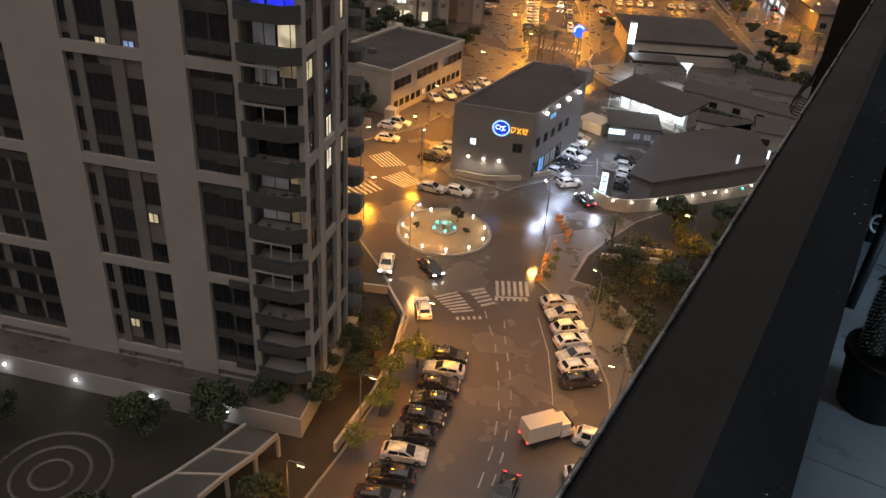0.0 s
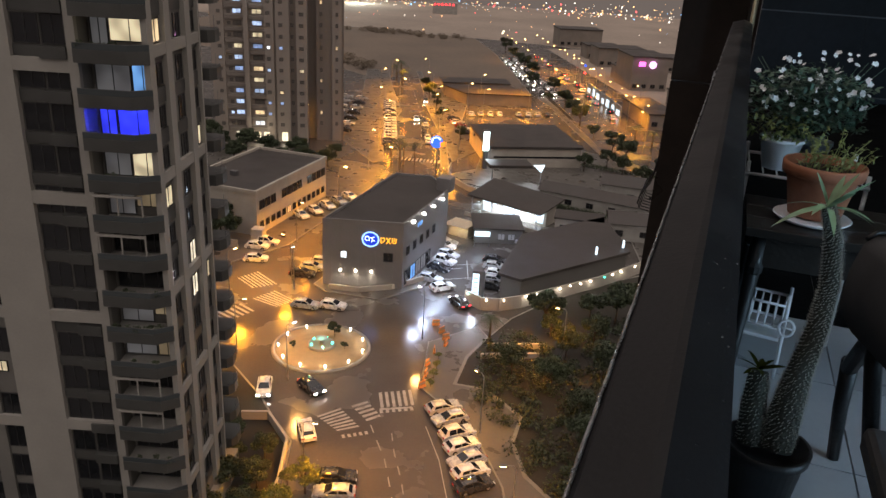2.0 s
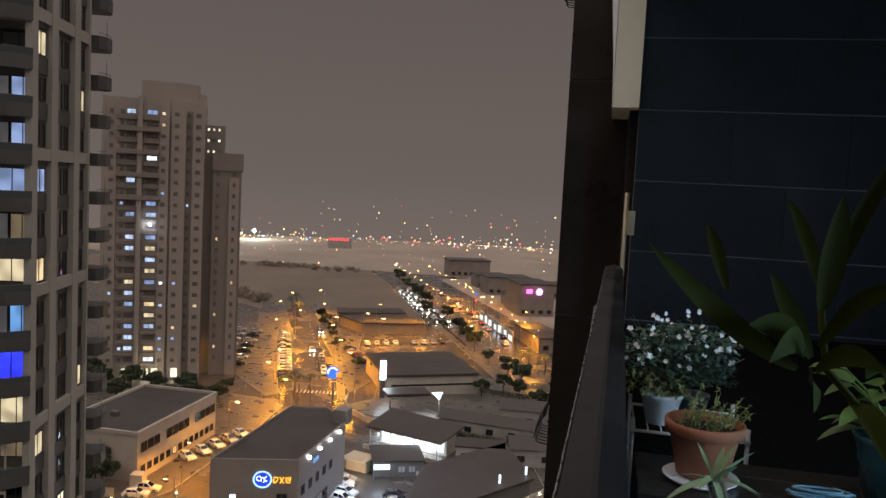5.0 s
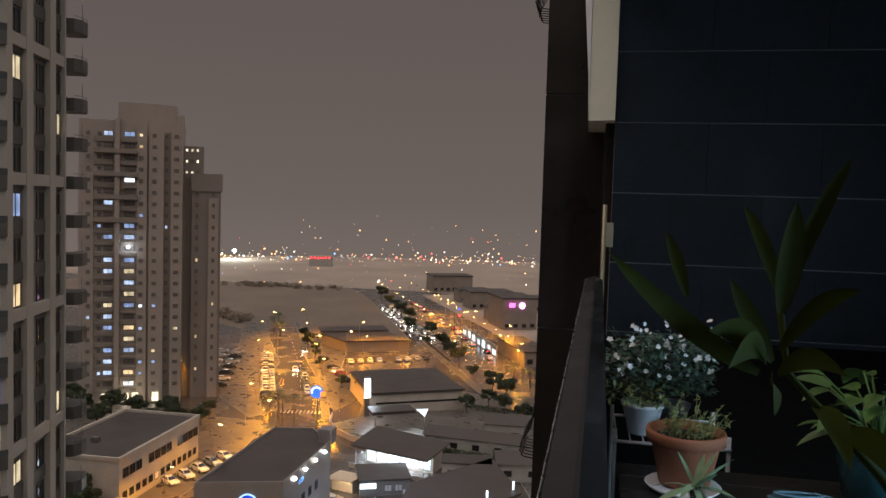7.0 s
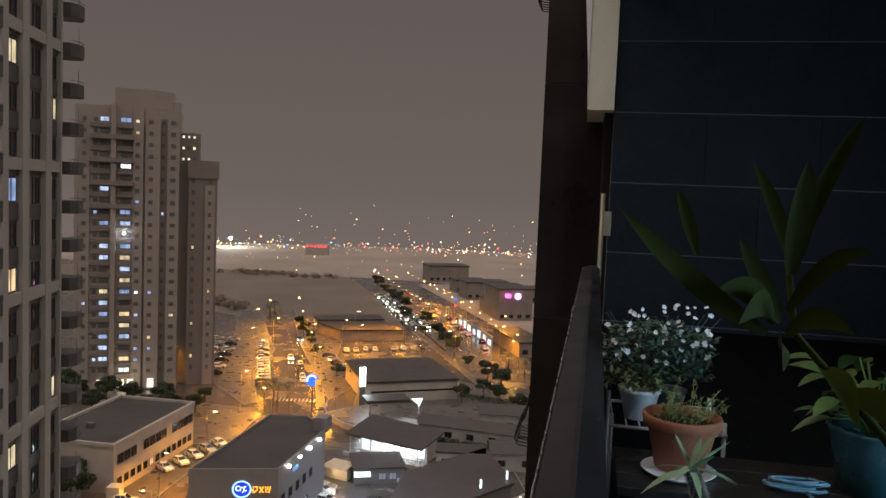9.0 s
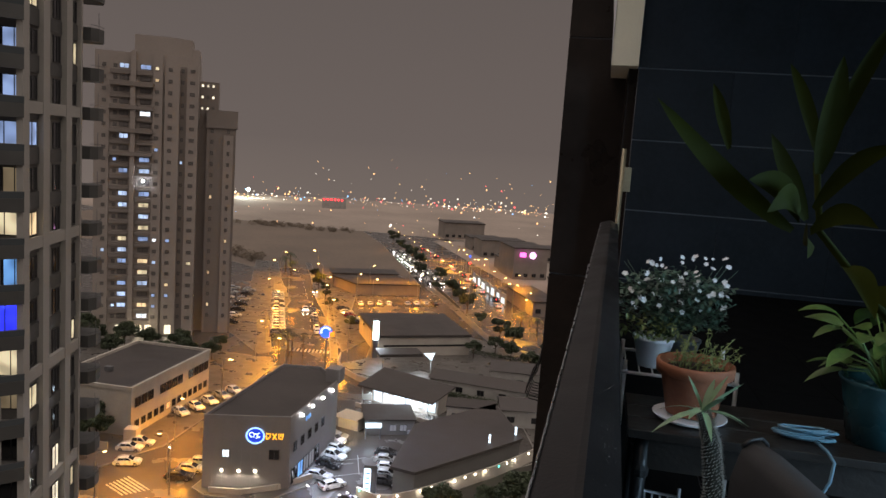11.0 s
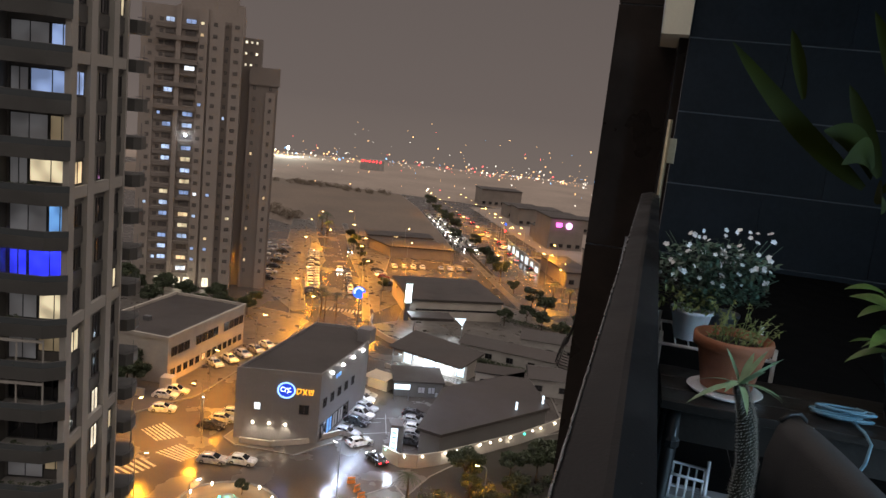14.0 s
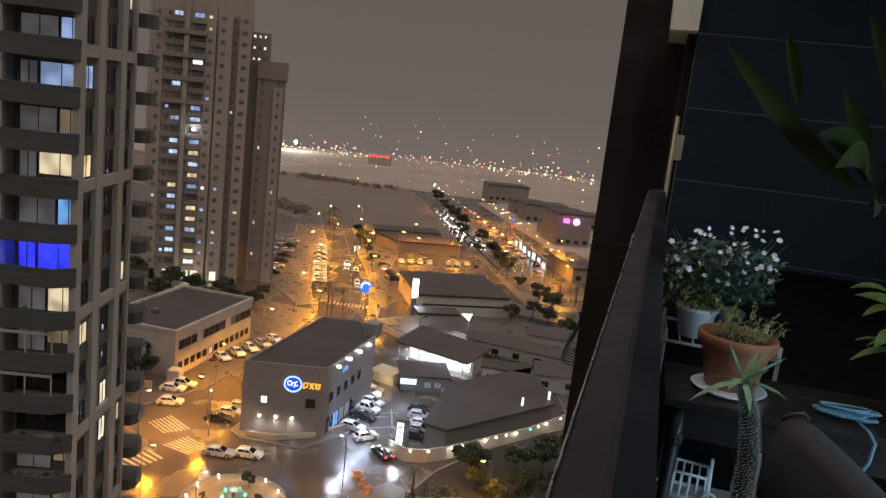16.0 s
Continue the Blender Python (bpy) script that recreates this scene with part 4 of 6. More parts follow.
for k in range(23):
    z = 4.5 + 3.0 * k
    cols = ((-12.3, 0.9, 0.0), (-9.7, 0.9, 0.55), (-8.2, 2.2, 0.55), (-3.2, 2.6, 0.55), (0.5, 1.0, -0.3), (3.8, 1.0, -0.5), (6.9, 0.7, 0.52), (9.2, 1.2, -0.8))
    for i, (x, w, y) in enumerate(cols):
        chance = (0.08, 0.16, 0.62, 0.88, 0.3, 0.16, 0.05, 0.06)[i] * (1.0 if k < 15 else 0.5)
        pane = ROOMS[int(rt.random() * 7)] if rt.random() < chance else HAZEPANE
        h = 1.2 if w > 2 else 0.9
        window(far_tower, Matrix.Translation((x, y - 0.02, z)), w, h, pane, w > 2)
    # balconies in the two recessed bays, joined across the bays on the upper floors
    if k > 14 and k % 2:
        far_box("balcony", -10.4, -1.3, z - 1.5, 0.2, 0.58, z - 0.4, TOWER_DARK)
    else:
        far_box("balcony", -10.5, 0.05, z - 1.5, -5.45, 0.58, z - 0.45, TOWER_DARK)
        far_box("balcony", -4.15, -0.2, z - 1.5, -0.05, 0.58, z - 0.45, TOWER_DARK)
    if k < 18:
        for x, w, y in ((14.6, 0.7, 2.98), (18.9, 0.7, 2.38)):
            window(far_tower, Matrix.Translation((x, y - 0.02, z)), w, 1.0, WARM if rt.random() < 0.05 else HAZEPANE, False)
    if k in (19, 20, 21):
        for x in (11.8, 13.2, 14.6):
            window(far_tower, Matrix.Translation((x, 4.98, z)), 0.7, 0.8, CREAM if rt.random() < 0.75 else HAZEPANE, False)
for x in (-8.4, -3.4, -1.0, 4.0):
    window(far_tower, Matrix.Translation((x, -0.96, 0.4)), 1.8, 2.6, CREAM)
bm = B()
ball(bm, (-2.0, -1.0, 41.6), 0.34)
part("flood_light", bm, glow("flood_light", (0.8, 0.9, 1.0), 40), far_tower, "glaring white balcony light")
lamp("balcony_flood_light", (-117 - 2.0 * 0.891 + 2.0 * 0.454, 183 - 2.0 * 0.454 - 2.0 * 0.891, 41.6), 160, COOL, 0.3)
lamp("lobby_light", (-116, 178.5, 3.5), 500, (1.0, 0.85, 0.55), 0.5)

# ---- low white building by the street ----
low = thing("low_building", "low white two-storey building with a long window band", "building", pose(-78.9, 118.6, 0, 0, 0, 1.0))
bm = B()
box(bm, -17, 0, 0, 0, 28.6, 8.6)
part("wall", bm, PLASTER, low)
bm = B()
box(bm, -17.2, -0.2, 8.6, -16.7, 28.8, 9.3)
box(bm, -16.7, -0.2, 8.6, -0.3, 0.2, 9.3)
box(bm, -16.7, 28.4, 8.6, -0.3, 28.8, 9.3)
box(bm, -0.3, -0.2, 8.6, 0.2, 28.8, 9.3)
part("parapet", bm, PLASTER, low)
bm = B()
box(bm, -16.7, 0.2, 8.6, -0.3, 28.4, 8.75)
part("roof", bm, ROOF, low)
for x, y in ((-11, 8),):
    bm = B()
    box(bm, x, y, 8.75, x + 1.4, y + 1.0, 9.7, 0.05)
    part("roof_unit", bm, METAL, low)
for k in range(13):
    if k not in (3, 8):
        window(low, Matrix.Translation((0.04, 1.0 + k * 2.1, 5.2)) @ side, 1.8, 1.8)
    window(low, Matrix.Translation((0.04, 1.0 + k * 2.1, 1.4)) @ side, 1.3, 1.4, WARM if k == 5 else None)
gate = thing("gate_wall", "pale low gate wall by the parked cars", "wall", pose(-76.5, 112.5, 0, 0, 0, 12))
bm = B()
box(bm, -10, 0, 0.1, -2.5, 0.25, 1.6)
part("wall", bm, PLASTER, gate)
bm = B()
box(bm, -1.0, 3.0, 0.1, 1.2, 5.2, 2.8)
part("kiosk", bm, PLASTER, gate)

# ---- bank ----
bank = thing("bank_building", "grey clad bank building with a dark roof and lit signs", "bank building")
plan = [(-57.2, 104.8), (-44.4, 108.8), (-44.2, 130.0), (-50.0, 136.6), (-57.3, 135.2)]
bm = B()
prism(bm, plan, 0, 11.4)
part("wall", bm, BANK_WALL, bank)
bm = B()
n = len(plan)
for i in range(n):
    a, b = Vector(plan[i]), Vector(plan[(i + 1) % n])
    d = (b - a).normalized() * 0.25
    prism(bm, [(a.x, a.y), (b.x, b.y), (b.x - d.y, b.y + d.x), (a.x - d.y, a.y + d.x)], 11.4 + 0.002 * i, 12.0 + 0.002 * i)
part("parapet", bm, BANK_WALL, bank)
bm = B()
prism(bm, [(-56.9, 105.2), (-44.8, 109.1), (-44.6, 129.8), (-50.1, 136.2), (-56.9, 134.8)], 11.4, 11.55)
part("roof", bm, ROOF, bank)
bm = B()
box(bm, -46.5, 129.5, 11.4, -43.9, 132.4, 14.0)
part("stair_tower", bm, BANK_WALL, bank)
FR = Matrix.Translation((-57.2, 104.8, 0)) @ Matrix.Rotation(math.atan2(4.0, 12.8), 4, "Z")
SR = Matrix.Translation((-44.4, 108.8, 0)) @ Matrix.Rotation(math.atan2(21.2, 0.2), 4, "Z")
bm = B()
for k in range(9):
    box(bm, 0.1 + 1.47 * k, -0.04, 0.3, 1.53 + 1.47 * k, 0.0, 11.3)
ob = part("front_cladding", bm, BANK_WALL, bank)
ob.matrix_local = FR
window(bank, FR @ Matrix.Translation((3.0, -0.08, 5.2)), 1.1, 1.3, WHITE)
window(bank, FR @ Matrix.Translation((10.2, -0.08, 5.0)), 1.6, 1.6)
for k in range(5):
    window(bank, SR @ Matrix.Translation((1.2 + 3.0 * k, -0.08, 5.8)), 1.3, 1.6, None)
for k in range(5):
    window(bank, SR @ Matrix.Translation((0.8 + 2.4 * k, -0.08, 0.6)), 2.2, 2.6, SKYBLUE if k == 1 else DIMROOM if k in (2, 3) else None)
# sign on the front: a blue ring with strokes, and amber bars
sg = thing("bank_sign", "lit sign of a blue ring and amber strokes", "sign", FR @ Matrix.Translation((1.9, 0, 0.75)))
bm = B()
pts = [(6.1 + 1.35 * math.cos(a), -0.16, 8.1 + 1.25 * math.sin(a)) for a in [2 * math.pi * k / 28 for k in range(29)]]
tube(bm, pts, 0.13, 6)
part("ring", bm, glow("pale_blue_ring", (0.30, 0.52, 1.0), 1.8), sg)
bm = B()
lathe(bm, [(1.2, 0), (1.2, 0.06)], 28)
bmesh.ops.transform(bm, matrix=Matrix.Translation((6.1, -0.07, 8.1)) @ Matrix.Rotation(radians(90), 4, "X"), verts=bm.verts)
part("disc", bm, glow("blue_sign_face", (0.015, 0.06, 0.75), 0.7), sg)
for cx, cz, rx, rz, a0, a1 in ((5.55, 8.25, 0.34, 0.36, 0.6, 5.2), (6.15, 8.0, 0.26, 0.42, -1.2, 3.6), (6.65, 8.2, 0.22, 0.34, 1.0, 5.6)):
    bm = B()
    tube(bm, [(cx + rx * math.cos(a0 + (a1 - a0) * k / 12), -0.17, cz + rz * math.sin(a0 + (a1 - a0) * k / 12)) for k in range(13)], 0.075, 6)
    part("stroke", bm, ICE_GLOW, sg)
for pts in (((7.75, 8.45), (8.45, 8.45), (8.4, 7.95), (7.9, 7.55)), ((7.8, 8.2), (7.8, 7.6)), ((8.75, 8.5), (9.05, 8.0), (9.4, 7.55)), ((9.35, 8.5), (9.1, 8.05)), ((8.8, 7.55), (9.0, 7.9)), ((9.7, 8.5), (9.75, 7.7), (10.25, 7.6), (10.4, 8.5)), ((10.05, 8.5), (10.0, 8.0))):
    bm = B()
    tube(bm, [(x, -0.15, z) for x, z in pts], 0.09, 6)
    part("stroke", bm, AMBER_GLOW, sg)
ss = thing("side_sign", "small lit blue sign on the bank's long wall", "sign", SR)
bm = B()
for k in range(4):
    box(bm, 6.0 + 0.5 * k, -0.2, 9.4 + 0.15 * (k % 2), 6.35 + 0.5 * k, -0.05, 10.1, 0.02)
part("strokes", bm, SKYBLUE, ss)
for k in range(3):
    x = 3.0 + 2.6 * k
    at, to = FR @ Vector((x, -0.9, 3.0)), FR @ Vector((x, -0.4, 0.0))
    bm = B()
    box(bm, x - 0.16, -0.3, 2.9, x + 0.16, -0.04, 3.15, 0.03)
    ob = part("wall_light", bm, WARMW_GLOW, bank, "warm-white wall light")
    ob.matrix_local = FR
    spot("bank_wall_light", at, to, 260, (1.0, 0.86, 0.66), 120)
for k in range(4):
    x = 4.0 + 4.6 * k
    bm = B()
    box(bm, x - 0.18, -0.4, 10.9, x + 0.18, -0.04, 11.2, 0.03)
    ob = part("flood_light", bm, WHITE_GLOW, bank, "white flood light under the roof edge")
    ob.matrix_local = SR
    spot("bank_flood_light", SR @ Vector((x, -0.8, 10.8)), SR @ Vector((x, -10.5, 0)), 5200, (0.58, 0.72, 1.0), 125, 0.7)
# the blue totem and the white standing sign
tot = thing("totem_sign", "round blue lit sign on a tall dark pole", "sign", pose(-65.1, 180.3, 0, 0, 0, 18))
bm = B()
tube(bm, [(0, 0, 0), (0, 0, 6.2)], [0.22, 0.16], 10)
part("pole", bm, METAL, tot)
bm = B()
lathe(bm, [(1.5, -0.2), (1.6, 0), (1.5, 0.2)], 28)
bmesh.ops.transform(bm, matrix=Matrix.Translation((-0.2, 0, 7.4)) @ Matrix.Rotation(radians(90), 4, "X"), verts=bm.verts)
disc = part("disc", bm, BLUE_GLOW, tot)
bm = B()
tube(bm, [(-0.2 + 1.15 * math.cos(a), -0.24, 7.5 + 1.1 * math.sin(a)) for a in [0.5 + 0.2 * k for k in range(16)]], 0.2, 6)
part("ring", bm, ICE_GLOW, disc)
bm = B()
box(bm, 0.7, -0.25, 6.3, 2.0, 0.2, 7.5, 0.1)
part("panel", bm, glow("orange_sign_light", (1.0, 0.25, 0.02), 1.6), tot, "orange lit panel")
ws = thing("lot_sign", "tall white lit sign board at the car park entrance", "sign", pose(-31.8, 111.5, 0, 0, 0, 10))
bm = B()
box(bm, -1.05, -0.25, 0, 1.05, 0.25, 5.0, 0.05)
part("board", bm, METAL, ws)
bm = B()
box(bm, -0.95, -0.29, 0.3, 0.1, -0.255, 4.5)
part("lit_face", bm, ICE_GLOW, ws)
for z in (1.0, 1.9, 2.8, 3.6):
    bm = B()
    box(bm, -0.8, -0.31, z, -0.05, -0.293, z + 0.25)
    part("bar", bm, BLUE_GLOW, ws)
area("lot_sign_light", (-32.3, 111.0, 2.6), (-33.5, 104.0, 0), 1100, (0.7, 0.82, 1.0), 1.0, 3.5)

# ---- long curved wall and the dark roof behind it ----
lw = thing("long_wall", "long pale wall with a row of small lights", "wall")
wp = [(-33.2, 109.2), (-30.0, 107.6), (-27.3, 108.4), (-24.3, 111.3), (-19.9, 117.0), (-13.7, 125.2), (-9.3, 132.8), (-6.0, 139)]
bm = B()
for a, b in zip(wp, wp[1:]):
    d = (Vector(b) - Vector(a)).normalized() * 0.14
    prism(bm, [(a[0] + d.y, a[1] - d.x), (b[0] + d.y, b[1] - d.x), (b[0] - d.y, b[1] + d.x), (a[0] - d.y, a[1] + d.x)], 0, 2.2)
part("wall", bm, PLASTER, lw)
k = 0
for a, b in zip(wp, wp[1:]):
    a, b = Vector(a), Vector(b)
    d = (b - a).normalized()
    for i in range(max(1, int((b - a).length / 2.3))):
        p = a + d * (0.8 + 2.3 * i)
        bm = B()
        ball(bm, (p.x + d.y * 0.3, p.y - d.x * 0.3, 1.9), 0.13)
        part("wall_light", bm, WARMW_GLOW if k % 5 else TEAL_GLOW, lw)
        if k % 3 == 0:
            lamp("wall_lamp", (p.x + d.y * 0.7, p.y - d.x * 0.7, 1.7), 45, (1.0, 0.9, 0.7), 0.12)
        k += 1
hall = thing("low_hall", "low hall with a broad dark wet roof", "building")
hp = [(-28.6, 113.5), (-25.0, 113.0), (-10.5, 133.6), (-17.5, 150.0), (-29.5, 133.0)]
bm = B()
prism(bm, hp, 0, 4.0)
part("wall", bm, STONE_GREY, hall)
bm = B()
prism(bm, [(-29.1, 113.3), (-24.8, 112.4), (-9.9, 133.6), (-17.4, 150.9), (-30.1, 133.2)], 4.0, 4.5)
part("roof", bm, ROOF, hall)
for x, y in ((-15.6, 129.0), (-11.6, 134.6)):
    bm = B()
    box(bm, x, y, 4.55, x + 0.35, y + 0.35, 6.0, 0.03)
    part("roof_light", bm, ICE_GLOW, hall, "pale lit roof lantern")
shed = thing("white_shed", "small white flat-roofed shed beside the yard", "shed", pose(-26.5, 146.0, 0, 0, 0, 8))
bm = B()
box(bm, 0, 0, 0, 9.5, 5, 4.2)
part("wall", bm, PLASTER, shed)
bm = B()
box(bm, -0.3, -0.3, 4.2, 9.8, 5.3, 4.5)
part("roof", bm, ROOF, shed)
window(shed, Matrix.Translation((1.0, -0.06, 1.6)), 1.6, 1.4)

# ---- filling station shop with its lit front ----
gs = thing("filling_station_shop", "white lit shop under a sloping dark canopy roof", "shop", pose(-46.0, 150.6, 0, 0, 0, -14))
bm = B()
box(bm, 0, 4.6, 0, 16.0, 9, 4.0)
part("back_wall", bm, PLASTER, gs)
for x0, x1, z0, z1 in ((0.5, 2.4, 0.4, 3.9), (3.0, 3.9, 1.6, 3.2), (5.6, 9.6, 0.4, 3.7), (11.4, 12.4, 1.0, 2.6), (13.4, 15.4, 0.6, 3.4)):
    bm = B()
    box(bm, x0, 4.5, z0, x1, 4.58, z1)
    part("lit_glazing", bm, SHOP_GLOW, gs, "bright white shop window")
bm = B()
top = [(-0.8, -0.4, 4.5), (17.0, -0.4, 4.0), (17.4, 10, 5.0), (-0.4, 10, 6.0)]
vs = [bm.verts.new((x, y, z + dz)) for dz in (0, 0.3) for x, y, z in top]
for f in ((3, 2, 1, 0), (4, 5, 6, 7), (0, 1, 5, 4), (1, 2, 6, 5), (2, 3, 7, 6), (3, 0, 4, 7)):
    bm.faces.new([vs[i] for i in f])
part("canopy_roof", bm, ROOF, gs)
bm = B()
box(bm, 0, 6.0, 4.0, 16.0, 9.0, 4.3)
part("ceiling", bm, WHITEWALL, gs)
for x in (0.2, 5.0, 10.6, 15.8):
    bm = B()
    tube(bm, [(x, 0.2, 0), (x, 0.2, 4.4 - 0.028 * x)], 0.11, 8)
    part("column", bm, POLE, gs)
bm = B()
box(bm, -1, -0.6, 0, 17, -0.35, 0.9)
part("front_wall", bm, PLASTER, gs)
area("shop_canopy_light", (-37.8, 150.8, 3.7), (-37.8, 150.6, 0), 2600, COOL, 12, 2.5)
kiosk = thing("kiosk", "small kiosk with a pale awning beside the car park", "kiosk", pose(-46.6, 137.2, 0, 0, 0, -14))
bm = B()
box(bm, 0, 0.6, 0, 4.6, 3.5, 2.5, 0.05)
part("wall", bm, PLASTER, kiosk)
bm = B()
prism(bm, [(-0.3, -1.0), (5.0, -1.0), (5.0, 3.8), (-0.3, 3.8)], 2.52, 2.7)
part("awning", bm, mat("pale_awning", (0.6, 0.5, 0.36), 0.7), kiosk)
lamp("kiosk_light", (-44.2, 135.6, 2.2), 320, (1.0, 0.7, 0.4), 0.2)
yw = thing("yard_building", "low dark service building beside the car park", "building", pose(-40.2, 135.6, 0, 0, 0, 22))
bm = B()
box(bm, 0, 0, 0, 9.5, 8.5, 2.9)
part("wall", bm, STONE_GREY, yw)
bm = B()
box(bm, -0.3, -0.3, 2.9, 9.8, 8.8, 3.2)
part("roof", bm, ROOF, yw)
for x in (4.6, 6.6):
    window(yw, Matrix.Translation((x, -0.06, 0.8)), 1.4, 1.3, DIMROOM)
bs = thing("blue_shop_sign", "pale blue lit sign board on the yard wall", "sign", pose(-39.6, 133.6, 0, 0, 0, 22))
for x in (0, 2.8):
    bm = B()
    box(bm, x, 0, 0, x + 0.2, 0.2, 2.2)
    part("post", bm, METAL, bs)
bm = B()
box(bm, 0, -0.1, 2.2, 3.0, 0.25, 3.1, 0.03)
part("board", bm, ICE_GLOW, bs)

# ---- large dark-roofed store ----
store = thing("store_building", "large dark-roofed store with a lit white corner sign", "store", pose(-54.0, 189.5, 0, 0, 0, 29))
bm = B()
box(bm, 0, 0, 0, 25.5, 26, 5.2)
part("wall", bm, PLASTER, store)
bm = B()
box(bm, -0.4, -0.4, 5.2, 25.9, 26.4, 5.8)
part("roof", bm, ROOF, store)
bm = B()
box(bm, 1.5, -0.06, 2.6, 24.5, 0.0, 3.1)
part("window_band", bm, PANE, store)
bm = B()
box(bm, -1.8, -1.6, 0, -0.5, 0.2, 10.2, 0.05)
sp = part("corner_pylon", bm, METAL, store)
bm = B()
box(bm, -1.95, -1.66, 5.0, -0.35, -1.61, 10.0)
part("lit_face", bm, glow("pylon_light", (0.75, 0.95, 0.95), 5), sp)
area("pylon_light_source", (-53.5, 187.4, 7.5), (-55.0, 178, 0), 700, COOL, 1.6, 4)
cn = thing("petrol_canopy", "dark filling station canopy with a lit triangular end", "canopy", pose(-44, 177, 0, 0, 0, 29))
bm = B()
box(bm, -6, -1, 4.6, 4.8, 5, 5.3, 0.04)
part("roof", bm, ROOF, cn)
bm = B()
tri = [bm.verts.new((x, y, z)) for y in (-1.2, -1.0) for x, z in ((4.9, 5.5), (7.8, 5.5), (7.0, 3.6))]
for f in ((0, 2, 1), (3, 4, 5), (0, 1, 4, 3), (1, 2, 5, 4), (2, 0, 3, 5)):
    bm.faces.new([tri[i] for i in f])
bmesh.ops.recalc_face_normals(bm, faces=bm.faces)
part("lit_end", bm, ICE_GLOW, cn)
for x in (-4.5, 7.0):
    bm = B()
    tube(bm, [(x, 2.0 if x < 0 else -1.1, 0), (x, 2.0 if x < 0 else -1.1, 4.6 if x < 0 else 3.7)], 0.15, 8)
    part("column", bm, POLE, cn)
area("canopy_light", (-39.5, 179.5, 4.1), (-38.5, 175, 0), 500, COOL, 2, 1)
cw = thing("curved_wall", "low curved wall sweeping beside the slip road", "wall")
bm = B()
arc = [(-62.5, 184.5), (-61.0, 178.0), (-57.5, 172.0), (-52.5, 167.5), (-47.5, 165.0)]
for a, b in zip(arc, arc[1:]):
    d = (Vector(b) - Vector(a)).normalized() * 0.15
    prism(bm, [(a[0] + d.y, a[1] - d.x), (b[0] + d.y, b[1] - d.x), (b[0] - d.y, b[1] + d.x), (a[0] - d.y, a[1] + d.x)], 0.05, 1.4)
part("wall", bm, PLASTER, cw)

# ---- far side of the boulevard ----
for x, y, w, d, h, r in ((-36, 338, 16, 22, 14, 25), (-12, 300, 20, 16, 6, 25), (-60, 400, 24, 16, 9, 25), (-20, 262, 10, 30, 5, 25), (-95, 470, 26, 18, 10, 25), (20, 350, 30, 20, 8, 25), (-44, 360, 14, 12, 6, 25), (-70, 425, 18, 14, 7, 25), (-30, 400, 20, 16, 7, 25), (-63, 206, 6, 5, 4, 8)):
    h_ob = thing("warehouse", "pale flat-roofed warehouse in the wet distance", "building", pose(x, y, 0, 0, 0, r))
    bm = B()
    box(bm, 0, 0, 0, w, d, h)
    part("wall", bm, DULLWALL, h_ob)
    bm = B()
    box(bm, -0.4, -0.4, h, w + 0.4, d + 0.4, h + 0.5)
    part("roof", bm, ROOF, h_ob)
    for k in range(int(w // 4)):
        window(h_ob, Matrix.Translation((1 + 4 * k, -0.06, 1.2)), 2.0, 1.6)
depot = thing("depot", "broad low depot with a dark wet roof behind the lit lot", "building")
for pts, h in (([(-105, 291), (-82, 303), (-77, 293), (-100, 281)], 4.4), ([(-99, 279), (-76, 291), (-64, 277), (-86, 267)], 3.8)):
    bm = B()
    prism(bm, pts, 0, h)
    part("wall", bm, DULLWALL, depot)
    bm = B()
    c = Vector((sum(p[0] for p in pts) / 4, sum(p[1] for p in pts) / 4))
    prism(bm, [tuple(c + (Vector(p) - c) * 1.04) for p in pts], h, h + 0.4)
    part("roof", bm, ROOF, depot)
pk = thing("pink_sign", "round pink and white lit sign on a warehouse front", "sign", pose(-35.6, 337.0, 0, 0, 0, 25))
bm = B()
lathe(bm, [(1.5, -0.15), (1.5, 0.15)], 20)
bmesh.ops.transform(bm, matrix=Matrix.Translation((8.5, -0.2, 11.2)) @ Matrix.Rotation(radians(90), 4, "X"), verts=bm.verts)
part("disc", bm, glow("pink_white_light", (1.0, 0.45, 0.95), 2.5), pk)
bm = B()
box(bm, 2.5, -0.3, 10.5, 5.2, -0.05, 12.3, 0.05)
part("panel", bm, PINK_GLOW, pk)
for k in range(7):
    sf = thing("shop_front", "lit pale blue shop front strip along the boulevard", "shop front", pose(-31 - 2.9 * k, 276 + 6.6 * k, 0, 0, 0, 115), group="shop fronts")
    bm = B()
    box(bm, 0, 0, 0, 5.6, 0.4, 4.2)
    part("wall", bm, CONCRETE, sf)
    bm = B()
    box(bm, 0.5, 0.42, 0.6, 4.6 - (k % 2), 0.46, 2.5 + (k % 3) * 0.4)
    part("lit_glazing", bm, SHOP_GLOW, sf)
red = thing("red_sign", "distant red lit sign letters on a roof", "sign", pose(-230, 610, 0, 0, 0, 20))
bm = B()
box(bm, 0, 0, 0, 20, 6, 9)
part("wall", bm, CONCRETE, red)
for k in range(6):
    bm = B()
    box(bm, 1 + 3 * k, -0.3, 6.8, 2.2 + 3 * k, -0.05, 8.2, 0.1)
    part("stroke", bm, RED_GLOW, red)
ts = thing("traffic_signal", "traffic signal post with lit lamps by the boulevard", "traffic light", pose(-58, 352, 0))
bm = B()
tube(bm, [(0, 0, 0), (0, 0, 7)], 0.15, 8)
part("post", bm, METAL, ts)
bm = B()
ball(bm, (0, -0.3, 6.6), 0.55)
part("blue_lamp", bm, BLUE_GLOW, ts)
